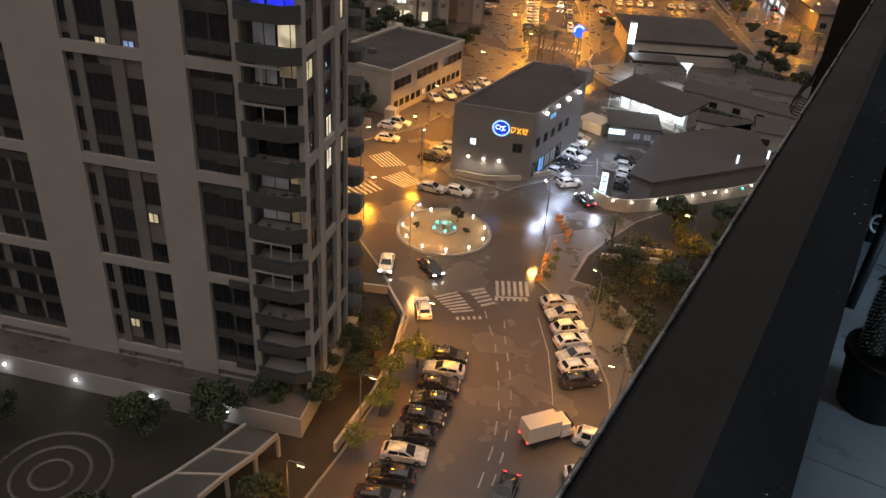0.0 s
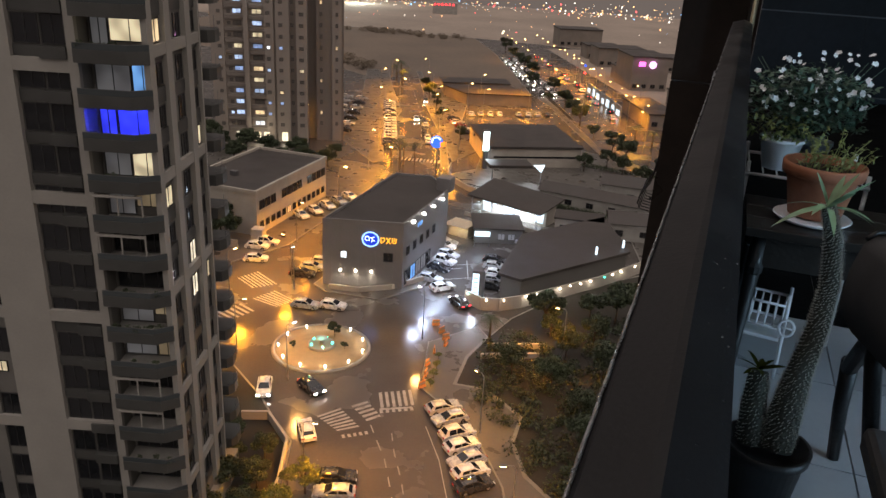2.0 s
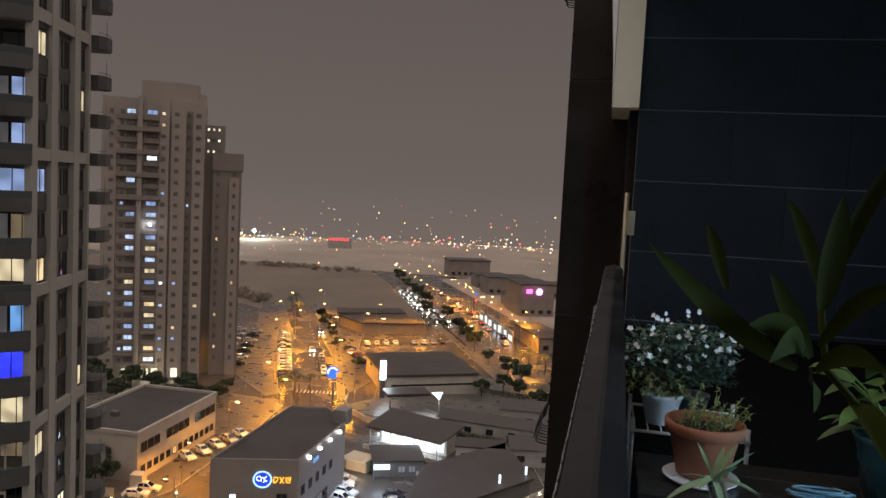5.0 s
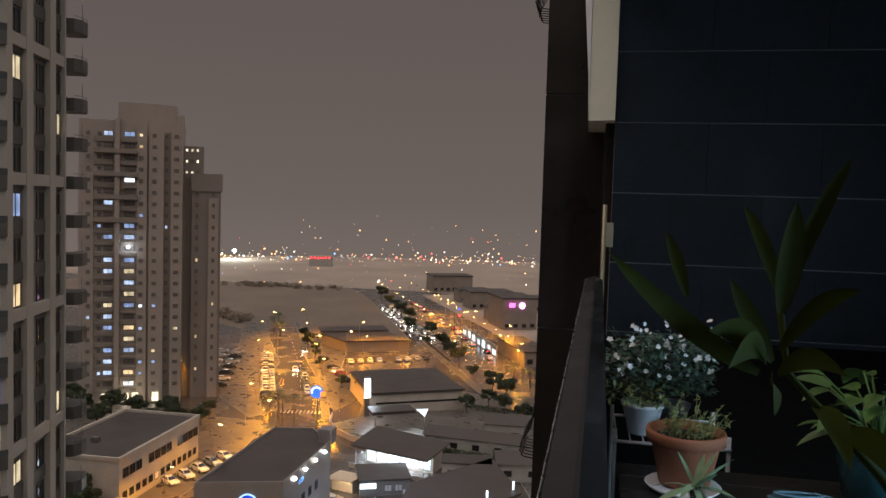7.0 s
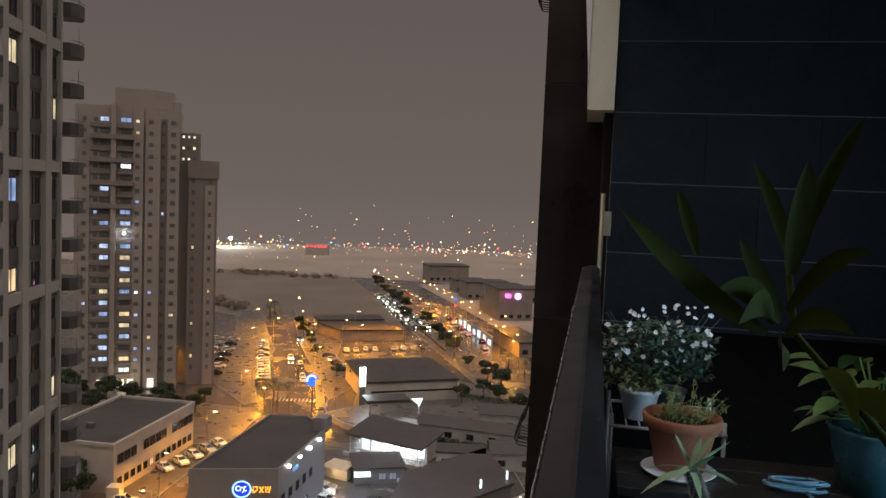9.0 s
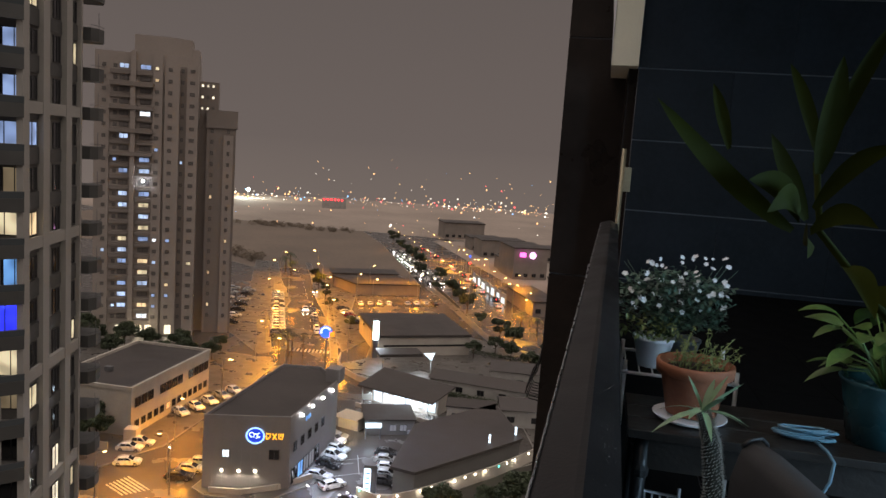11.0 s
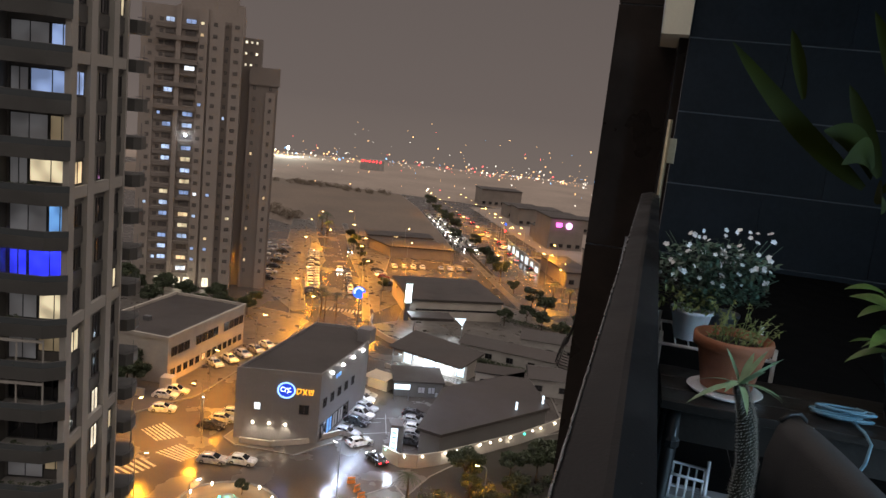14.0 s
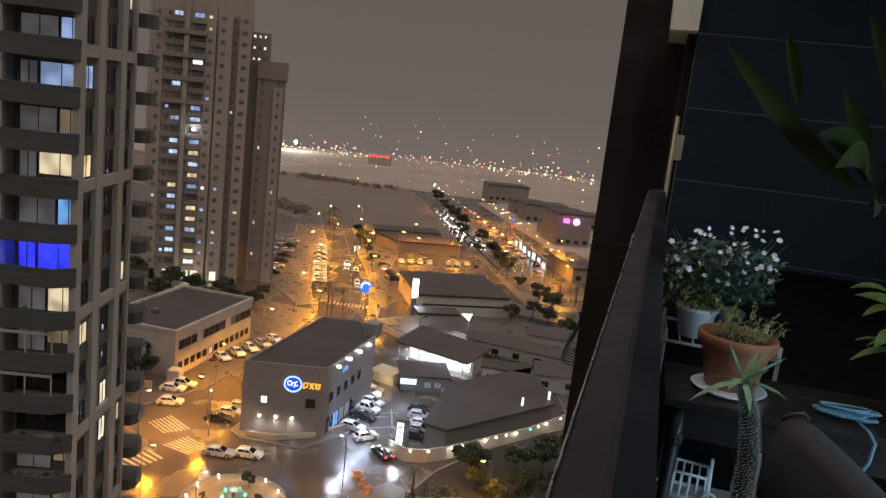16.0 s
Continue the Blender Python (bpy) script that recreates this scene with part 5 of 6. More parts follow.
bm = B()
ball(bm, (0, -0.3, 3.4), 0.5)
part("red_lamp", bm, RED_GLOW, ts)

# stadium flood light and its bright ground far off
fl = thing("flood_light_mast", "distant flood light mast glaring in the haze", "flood light", pose(-318, 652, 0))
bm = B()
tube(bm, [(0, 0, 0), (0, 0, 8)], 0.5, 8)
part("mast", bm, POLE, fl)
bm = B()
ball(bm, (0, 0, 7.5), 1.5)
part("lamp_bank", bm, glow("flood_bank", (1.0, 1.0, 0.92), 30), fl)
lamp("flood_light_source", (-316, 646, 12), 70000, (0.95, 1.0, 0.85), 3)

# ---- distance: a backdrop rise glowing with painted haze, and the lights of the far town ----
# Haze put into the emission colour, graded by height into the sky.
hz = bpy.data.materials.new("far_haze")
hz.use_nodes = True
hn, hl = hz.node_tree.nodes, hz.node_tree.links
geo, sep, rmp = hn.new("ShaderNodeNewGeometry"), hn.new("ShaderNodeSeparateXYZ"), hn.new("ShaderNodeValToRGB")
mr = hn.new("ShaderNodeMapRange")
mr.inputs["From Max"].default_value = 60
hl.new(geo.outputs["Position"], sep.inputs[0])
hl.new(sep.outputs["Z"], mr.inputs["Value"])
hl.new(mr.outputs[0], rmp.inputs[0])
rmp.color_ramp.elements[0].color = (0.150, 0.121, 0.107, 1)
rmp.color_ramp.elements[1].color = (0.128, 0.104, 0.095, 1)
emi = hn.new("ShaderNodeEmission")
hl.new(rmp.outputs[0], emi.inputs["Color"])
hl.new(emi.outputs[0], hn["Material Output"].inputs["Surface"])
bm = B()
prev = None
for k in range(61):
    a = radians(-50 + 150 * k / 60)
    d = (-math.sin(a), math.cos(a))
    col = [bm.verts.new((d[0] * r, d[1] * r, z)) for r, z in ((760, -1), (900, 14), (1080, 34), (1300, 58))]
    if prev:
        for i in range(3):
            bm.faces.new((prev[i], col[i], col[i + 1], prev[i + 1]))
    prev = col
solid("backdrop_far_rise", bm, hz, "backdrop rise on the horizon, glowing with painted haze", "backdrop", kind="structure")
FAR = [(glow("far_amber_light", (1.0, 0.55, 0.22), 2.6), 0.5), (glow("far_white_light", (1.0, 0.92, 0.8), 2.4), 0.32), (glow("far_blue_light", (0.2, 0.5, 1.0), 3), 0.08), (glow("far_red_light", (1.0, 0.1, 0.1), 3), 0.1)]
rf = random.Random(33)
for m, share in FAR:
    bm = B()
    for _ in range(int(460 * share)):
        a = radians(rf.uniform(0, 28))
        e = -4.5 + abs(rf.gauss(0, 0.45)) if rf.random() < 0.72 else -4.2 + abs(rf.gauss(0, 1.4)) if rf.random() < 0.7 else rf.uniform(-6.2, -4.4)
        r = min(55 / math.tan(radians(max(0.6, -e))), 745) if e < -0.7 else 745
        z = 55 + r * math.tan(radians(e))
        ball(bm, (-math.sin(a) * r, math.cos(a) * r, max(z, 1.5)), (0.22 + 0.6 * rf.random() ** 3) * (r / 745), 6)
    solid("far_town_lights", bm, m, "scattered lights of the distant town", "town lights", kind="stuff")

# ---- small street things ----
BARRIER = mat("orange_plastic", (0.62, 0.24, 0.06), 0.5, vary=0.15, scale=3)


def road_barrier():
    t = thing("road_barrier", "orange and white plastic road works barrier", "barrier", group="road barriers")
    bm = B()
    box(bm, -0.6, -0.18, 0, 0.6, 0.18, 0.25, 0.04)
    box(bm, -0.55, -0.08, 0.25, 0.55, 0.08, 0.95, 0.03)
    part("body", bm, BARRIER, t)
    bm = B()
    box(bm, -0.5, -0.1, 0.5, 0.5, 0.1, 0.72, 0.01)
    part("white_panel", bm, PAINT, t)
    return t


barrier = road_barrier()
for x, y, a in ((-34.6, 99.4, 30), (-33.0, 97.6, 70), (-31.6, 95.6, 50), (-31.0, 93.9, 90), (-31.8, 91.2, 110), (-31.4, 87.4, 80), (-30.6, 84.8, 95), (-30.2, 82.9, 100), (-30.0, 81.8, 60)):
    put(barrier, x, y, 0.14 if y < 97 else 0.0, radians(a))
lwb = thing("low_barrier_wall", "long pale low wall in front of the bank", "wall")
bm = B()
for a, b in (((-55.4, 103.6), (-50.4, 104.6)), ((-50.4, 104.6), (-46.0, 108.0)), ((-46.0, 108.0), (-41.6, 115.2))):
    d = (Vector(b) - Vector(a)).normalized() * 0.2
    prism(bm, [(a[0] + d.y, a[1] - d.x), (b[0] + d.y, b[1] - d.x), (b[0] - d.y, b[1] + d.x), (a[0] - d.y, a[1] + d.x)], 0.0, 1.0)
part("wall", bm, PLASTER, lwb)
pw = thing("park_wall", "low pale wall with a lit planting bed in the park", "wall")
bm = B()
for a, b in (((-25.2, 92.4), (-17.6, 96.2)), ((-24.6, 96.0), (-17.2, 99.4))):
    d = (Vector(b) - Vector(a)).normalized() * 0.2
    prism(bm, [(a[0] + d.y, a[1] - d.x), (b[0] + d.y, b[1] - d.x), (b[0] - d.y, b[1] + d.x), (a[0] - d.y, a[1] + d.x)], 0.1, 0.9)
part("wall", bm, PLASTER, pw)
post_fence = thing("roadside_fence", "low grey metal roadside fence by the crossing", "fence")
fpts = [(-30.2, 81.2), (-31.4, 86.5), (-33.2, 92.4)]
for (xa, ya), (xb, yb) in zip(fpts, fpts[1:]):
    for k in range(6):
        x, y = xa + (xb - xa) * k / 6, ya + (yb - ya) * k / 6
        bm = B()
        tube(bm, [(x, y, 0.1), (x, y, 1.1)], 0.03, 6)
        part("post", bm, POLE, post_fence)
    for z in (0.6, 1.08):
        bm = B()
        tube(bm, [(xa, ya, z), (xb, yb, z)], 0.025, 6)
        part("rail", bm, POLE, post_fence)
for x, y, s in ((-29.0, 82.4, 0.32), (-29.4, 84.6, 0.36), (-29.9, 87.0, 0.34), (-30.6, 89.6, 0.3), (-36.0, 57.8, 0.5), (-35.8, 61.0, 0.4), (-33.5, 51.5, 0.7)):
    put(tree_d, x, y, 0.12, rnd.random() * 6, s)
# Fill light without a fixture, added to brighten the kerb shrubs and barriers.
lamp("kerb_works_light", (-31.0, 86.0, 2.4), 500, SODIUM, 0.3)

for k in range(14):
    u = k / 13
    put(lamp_s, -37 - 82 * u, 262 + 170 * u, 0.0, radians(160), 1.1)
    put(lamp_s, -22 - 80 * u, 258 + 178 * u, 0.0, radians(-20), 1.1)

# sheds, hedges and trees in the yard between the hall and the boulevard
for x, y, w, d, h, r in ((-34.5, 166, 26, 7, 3.6, -6), (-22.0, 176, 18, 9, 4.2, 4), (-16, 150, 12, 8, 3.8, 12), (-8, 166, 16, 10, 4.0, 8)):
    sh = thing("yard_shed", "low shed with a dark wet sheet roof", "shed", pose(x, y, 0, 0, 0, r))
    bm = B()
    box(bm, 0, 0, 0.05, w, d, h)
    part("wall", bm, CONCRETE, sh)
    bm = B()
    lo = [bm.verts.new(p) for p in ((-0.4, -0.5, h), (w + 0.4, -0.5, h), (w + 0.4, d + 0.5, h), (-0.4, d + 0.5, h), (-0.4, d * 0.5, h + 1.3), (w + 0.4, d * 0.5, h + 1.3))]
    for f in ((0, 1, 5, 4), (3, 4, 5, 2), (0, 4, 3), (1, 2, 5), (0, 3, 2, 1)):
        bm.faces.new([lo[i] for i in f])
    bmesh.ops.recalc_face_normals(bm, faces=bm.faces)
    part("roof", bm, ROOF, sh)
    for k in range(int(w // 5)):
        window(sh, Matrix.Translation((1.2 + 5 * k, -0.06, 1.2)), 1.6, 1.2)
for x, y, s in ((-30, 199, 0.8), (-20, 200, 0.9), (-14, 192, 0.9), (-10, 205, 0.9), (-6, 184, 0.9), (-25, 206, 0.8), (-20, 168, 0.6), (-12, 158, 0.7), (-4, 155, 0.9), (-28, 158, 0.5), (0, 172, 1.0),
                (-82.5, 114.0, 0.95), (-86.5, 117.5, 1.0), (-84, 111, 1.0), (-88, 107, 1.15), (-82, 104, 0.8), (-93, 112, 1.0), (-98, 122, 1.1), (-100, 170, 1.0), (-107, 168, 1.0), (-95, 165, 0.9), (-90, 168, 0.8), (-114, 168, 1.1), (-121, 166, 1.0), (-99, 160, 0.9), (-111, 158, 1.0), (-128, 172, 1.1), (-92, 176, 0.7)):
    put(tree_c if s > 0.75 else tree_a, x, y, 0.1, rnd.random() * 6, s)
bm = B()
for x0, y0, x1, y1 in ((-46, 167.5, -30, 164.5), (-30, 164.5, -6, 160.5), (-31, 203, -8, 200)):
    n = 26
    for k in range(n):
        u = k / n
        leaf_cloud(bm, (x0 + (x1 - x0) * u, y0 + (y1 - y0) * u, 0.8), 0.9, 60, 0.2, rnd)
solid("yard_hedge", bm, LEAF_DARK, "clipped dark hedge along the yard", "hedge", kind="stuff")

# ---- the balcony ----
FZ = 53.40
MARBLE = mat("dark_brown_marble", (0.014, 0.010, 0.008), 0.35, vary=0.6, scale=1.6, fine=9, bump=0.03, spec=0.25)
SLATE = mat("blue_black_wall_panels", (0.013, 0.018, 0.025), 0.6, vary=0.7, scale=1.6, fine=14, bump=0.15, piece=0.15, spec=0.2)
JOINT = mat("grey_joint", (0.17, 0.18, 0.20), 0.7, vary=0.2)
RAILM = mat("dark_wet_rail", (0.014, 0.014, 0.0155), 0.40, 0.0, vary=0.5, scale=2.2, fine=90, bump=0.05, wet=0.0, spec=0.25)
EDGE_GLINT = mat("wet_edge_glint", (0.30, 0.30, 0.31), 0.3, 0.6, vary=0.8, scale=9, fine=60, bump=0.3)
TILE = mat("pale_floor_tile", (0.30, 0.31, 0.33), 0.35, vary=0.12, scale=2, fine=25, bump=0.03, piece=0.1)
CREAMP = mat("cream_painted_beam", (0.80, 0.72, 0.55), 0.7, vary=0.08, scale=2, fine=30)
DARKWOOD = mat("dark_stained_wood", (0.014, 0.011, 0.009), 0.45, vary=0.6, scale=3, fine=30)
IRON = mat("black_iron", (0.014, 0.014, 0.015), 0.45, 0.4, vary=0.2)
TERRA = mat("terracotta", (0.30, 0.11, 0.055), 0.75, vary=0.25, scale=7, fine=50)
WHITEPOT = mat("white_plastic", (0.80, 0.80, 0.82), 0.4, vary=0.08, scale=6, bump=0.02)
BLACKPOT = mat("black_plastic_pot", (0.014, 0.014, 0.015), 0.45, vary=0.2, scale=8)
TEALPOT = mat("teal_glazed_pot", (0.02, 0.08, 0.10), 0.3, vary=0.2, scale=6)
POTSOIL = mat("potting_soil", (0.03, 0.02, 0.014), 0.95, vary=0.5, scale=20, fine=80, bump=0.8)
WHITEWIRE = mat("white_coated_wire", (0.62, 0.63, 0.65), 0.4, vary=0.1)
FABRIC = mat("dark_grey_sling_fabric", (0.036, 0.036, 0.038), 0.75, vary=0.2, scale=6, fine=300, bump=0.12)
HOSE = mat("blue_garden_hose", (0.12, 0.24, 0.32), 0.35, vary=0.15, scale=12)
PETAL = mat("white_petals", (0.78, 0.79, 0.81), 0.6, vary=0.08, scale=30, bump=0)
HERB = mat("yellow_green_herb", (0.19, 0.23, 0.08), 0.6, vary=0.4, scale=25, bump=0)
BUSHLEAF = mat("blue_green_leaves", (0.055, 0.105, 0.072), 0.45, vary=0.45, scale=25, bump=0)
BROADLEAF = mat("broad_green_leaves", (0.085, 0.15, 0.035), 0.4, vary=0.4, scale=18, bump=0.02)
LANCE = mat("brown_green_lance_leaves", (0.025, 0.034, 0.003), 0.9, vary=0.4, scale=15, bump=0.02, spec=0.12)
PACHY = mat("spiny_trunk_skin", (0.022, 0.024, 0.017), 0.85, vary=0.35, scale=18, fine=70, bump=0.4)
SPINE = mat("pale_spines", (0.50, 0.50, 0.46), 0.6, vary=0.1, bump=0)
ROSETTE = mat("grey_green_rosette", (0.20, 0.30, 0.17), 0.5, vary=0.25, scale=20, bump=0.02)

# floor of single tiles over a slab
fl_ob = thing("balcony_floor", "pale square floor tiles of the balcony, darkened at the far end", "floor", kind="structure")
bm = B()
box(bm, -0.14, -3.0, FZ - 0.30, 4.3, 12.3, FZ - 0.012)
part("slab", bm, JOINT, fl_ob)
bm = B()
box(bm, 0.003, 0.003, -0.012, 0.597, 0.597, 0.0)
tile_mesh = mesh_of("tile", bm, TILE)
# Far tiles: the darkness of that end is put into their colour.
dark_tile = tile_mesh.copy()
dark_tile.materials[0] = mat("darkened_far_tile", (0.004, 0.0045, 0.005), 0.95, vary=0.3, scale=4, spec=0.05)
for i in range(7):
    for j in range(23):
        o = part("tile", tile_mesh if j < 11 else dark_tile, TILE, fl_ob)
        o.location = (0.02 + 0.6 * i, -3.0 + 0.6 * j, FZ)

# the end wall in courses of large panels
ew = thing("wall_end", "blue-black panelled end wall with pale joints", "wall", kind="structure")
bm = B()
box(bm, 0.30, 10.66, FZ - 0.3, 4.3, 10.9, 58.4)
part("backing", bm, JOINT, ew)
for row in range(6):
    z0 = 55 - 1.535 - 0.94 + 0.937 * row
    for i, (x0, x1) in enumerate(((0.30, 1.5), (1.5, 2.9), (2.9, 4.3)) if row % 2 else ((0.30, 2.2), (2.2, 4.3))):
        bm = B()
        box(bm, x0 + 0.0012, 10.63, z0 + 0.009, x1 - 0.0012, 10.66, z0 + 0.937 - 0.009, 0.004)
        part("panel", bm, SLATE, ew)
pl = thing("wall_pillar", "tall dark brown polished marble pillar", "pillar", kind="structure")
for k in range(8):
    bm = B()
    box(bm, -0.74, 12.3, 38 + 3.7 * k + 0.40, 0.34, 13.6, 38 + 3.7 * k + 4.075)
    part("marble_block", bm, MARBLE, pl)
bm = B()
box(bm, -0.70, 12.34, 36, 0.30, 13.5, 68)
part("core", bm, JOINT, pl)
bm = B()
box(bm, 0.18, 10.9, FZ - 0.3, 0.34, 12.3, 58.4)
solid("wall_return", bm, MARBLE, "narrow dark marble return beside the pillar", "wall", kind="structure")
bm = B()
prism(bm, [(-0.06, 10.62), (0.29, 10.55), (0.29, 12.2), (-0.06, 12.2)], 56.29, 58.5)
solid("wall_hanging_pier", bm, CREAMP, "cream painted hanging pier beside the marble pillar", "pier", kind="structure")
bm = B()
box(bm, -0.14, -3.2, 58.5, 4.5, 12.3, 58.8)
solid("ceiling", bm, CREAMP, "painted underside of the balcony above", "ceiling", kind="structure")
bm = B()
box(bm, 4.3, -3.2, FZ - 0.3, 4.5, 10.9, 58.5)
box(bm, -0.14, -3.4, FZ - 0.3, 4.5, -3.2, 58.5)
solid("wall_house", bm, SLATE, "dark house wall behind the balcony", "wall", kind="structure")
gd = thing("window_1", "sliding glass door of the lit apartment", "glass door", pose(4.24, 0.2, FZ, 0, 0, 90), kind="structure")
bm = B()
for x in (0, 0.97, 1.94):
    box(bm, x, -0.04, 0, x + 0.06, 0.04, 2.6)
box(bm, 0, -0.04, 2.54, 2.0, 0.04, 2.6)
part("frame", bm, WHITEPOT, gd)
area("apartment_window_light", (4.18, 1.2, FZ + 1.5), (0.3, 2.9, FZ + 0.7), 185.0, (0.50, 0.76, 1.0), 1.7, 2.0)

# Unseen window and lamp, added to brighten the pier and end wall.
gd2 = thing("window_2", "unseen window added for the fill light on the pier", "window", pose(4.29, 5.2, FZ + 0.9, 0, 0, 90), kind="structure")
bm = B()
for x in (0, 1.07, 2.14):
    box(bm, x, -0.04, 0, x + 0.06, 0.04, 1.5)
box(bm, 0, -0.04, 1.44, 2.2, 0.04, 1.5)
box(bm, 0, -0.04, 0, 2.2, 0.04, 0.06)
part("frame", bm, WHITEPOT, gd2)
area("apartment_window_light_far", (4.2, 6.3, FZ + 1.7), (0.3, 10.0, 57.2), 9.0, (0.95, 0.95, 0.9), 2.0, 1.3)

bm = B()
w6 = [bm.verts.new(p) for p in ((-0.064, 10.60, 56.3), (-0.064, 12.2, 56.3), (-0.064, 10.60, 58.5), (-0.064, 12.2, 58.5), (-0.20, 10.75, 58.5), (-0.20, 12.2, 58.5), (-0.085, 10.63, 57.0), (-0.085, 12.2, 57.0))]
for f in ((0, 2, 4, 6), (1, 7, 5, 3), (0, 6, 7, 1), (6, 4, 5, 7), (2, 3, 5, 4), (0, 1, 3, 2)):
    bm.faces.new([w6[i] for i in f])
bmesh.ops.recalc_face_normals(bm, faces=bm.faces)
solid("trim_pier_edge", bm, WHITEPOT, "pale tapering edge strip of the hanging pier", "trim", kind="structure")

# rail and balustrade
rail = thing("balcony_railing", "dark wet metal balcony railing with a broad folded top", "railing", pose(0, 0, 0, 0, 0, -0.8))
bm = B()
sec = [(-0.105, 54.415), (-0.108, 54.445), (-0.098, 54.452), (-0.030, 54.472), (-0.016, 54.474), (0.035, 54.452), (0.050, 54.444), (0.052, 54.41)]
ya, yb = -2.9, 7.4
lo, hi = [bm.verts.new((x, ya, z)) for x, z in sec], [bm.verts.new((x, yb, z)) for x, z in sec]
for k in range(len(sec)):
    j = (k + 1) % len(sec)
    bm.faces.new((lo[j], lo[k], hi[k], hi[j]))
bm.faces.new(lo)
bm.faces.new(hi[::-1])
bmesh.ops.recalc_face_normals(bm, faces=bm.faces)
part("handrail", bm, RAILM, rail)
# City light caught on the wet rim, put in as a pale strip.
bm = B()
r_e = random.Random(3)
tube(bm, [(-0.107 + r_e.uniform(-0.0008, 0.0008), ya + 0.05 * k, 54.449 + r_e.uniform(-0.0008, 0.0008)) for k in range(206)], 0.0028, 6)
part("edge_strip", bm, EDGE_GLINT, rail, "pale strip for the light caught on the wet outer edge")
bm = B()
box(bm, -0.06, ya, FZ, -0.035, yb, 54.41)
part("panel", bm, RAILM, rail)
for k in range(8):
    y = -2.6 + 1.4 * k
    bm = B()
    box(bm, -0.034, y - 0.025, FZ, 0.012, y + 0.025, 54.41, 0.004)
    part("baluster", bm, IRON, rail)
bm = B()
tube(bm, [(0.045, yb + 0.1, FZ), (0.045, yb + 0.1, 55.15)], 0.022, 8)
box(bm, 0.06, yb + 0.08, 54.75, 0.13, yb + 0.12, 54.98, 0.005)
part("end_post", bm, mat("brass_post", (0.35, 0.30, 0.2), 0.4, 0.6), rail, "slim pale metal end post")
rd = random.Random(5)
bm = B()
for _ in range(150):
    y = rd.uniform(0.3, 6.5)
    ball(bm, (-0.107 + rd.uniform(-0.002, 0.006), y, 54.448 + rd.uniform(-0.006, 0.005)), rd.uniform(0.0012, 0.0032), 6)
for _ in range(500):
    y, x = rd.uniform(0.2, 5.0), rd.uniform(-0.09, 0.045)
    z = 54.452 + 0.02 * (1 - abs(x + 0.02) / 0.075)
    ball(bm, (x, y, z), rd.uniform(0.0008, 0.0022), 6, 0.5)
part("rain_drops", bm, clear_glass("water_drops"), rail)


# pots, table and plants
def turned(name, profile, material, label, category, at, n=32):
    bm = B()
    lathe(bm, profile, n)
    return solid(name, bm, material, label, category, m=pose(*at))


def leaf_blade(bm, base, d, length, width, droop, r, up=Vector((0, 0, 1)), fold=0.25, n=6):
    """A long leaf: a folded, bending strip."""
    d = d.normalized()
    s = d.cross(up)
    s = s.normalized() if s.length > 1e-3 else Vector((1, 0, 0))
    s.rotate(Matrix.Rotation(r.uniform(-0.4, 0.4), 3, d))
    nrm = s.cross(d)
    prev = None
    for i in range(n + 1):
        u = i / n
        c = base + d * length * u - up * droop * u * u
        w = width * (math.sin(math.pi * min(1, 0.12 + 0.88 * u)) ** 0.8 if u < 1 else 0.02)
        row = [bm.verts.new(c - s * w + nrm * w * fold), bm.verts.new(c), bm.verts.new(c + s * w + nrm * w * fold)]
        if prev:
            for k in range(2):
                bm.faces.new((prev[k], prev[k + 1], row[k + 1], row[k])).smooth = True
        prev = row


def iron_table():
    t = thing("table", "dark wooden table on black iron legs", "table", pose(0, 0, 0))
    TZ = 55 - 0.955
    for k in range(3):
        bm = B()
        box(bm, 0.16, 2.86 + 0.155 * k, TZ - 0.035, 1.30, 3.01 + 0.155 * k, TZ, 0.004)
        part("plank", bm, DARKWOOD, t)
    bm = B()
    box(bm, 0.20, 2.90, TZ - 0.16, 1.26, 2.93, TZ - 0.036)
    box(bm, 0.20, 3.26, TZ - 0.16, 1.26, 3.29, TZ - 0.036)
    part("apron", bm, DARKWOOD, t)
    for x, y, dx, dy in ((0.22, 2.92, -0.03, -0.22), (1.22, 2.92, 0.05, -0.1), (0.22, 3.27, -0.02, 0.05), (1.22, 3.27, 0.05, 0.05)):
        bm = B()
        tube(bm, [(x, y, TZ - 0.04), (x + dx * 0.1, y + dy * 0.1, TZ - 0.2), (x + dx * 0.5, y + dy * 0.55, TZ - 0.4), (x + dx, y + dy, FZ)], [0.03, 0.028, 0.02, 0.018], 8)
        ball(bm, (x, y - 0.02, TZ - 0.17), 0.035, 10)
        part("leg", bm, IRON, t)


iron_table()
rack = thing("wire_rack", "white coated wire plant rack", "plant rack")
RZ = 55 - 0.872
for y in (3.34, 3.76):
    bm = B()
    tube(bm, [(0.14, y, RZ), (0.62, y, RZ)], 0.008, 6)
    part("shelf_bar", bm, WHITEWIRE, rack)
for k in range(9):
    bm = B()
    tube(bm, [(0.16 + 0.055 * k, 3.34, RZ), (0.16 + 0.055 * k, 3.76, RZ)], 0.004, 6)
    part("shelf_wire", bm, WHITEWIRE, rack)
for x, y in ((0.15, 3.35), (0.61, 3.35), (0.15, 3.75), (0.61, 3.75)):
    bm = B()
    tube(bm, [(x, y, RZ + 0.05), (x, y, FZ)], 0.009, 6)
    part("leg", bm, WHITEWIRE, rack)

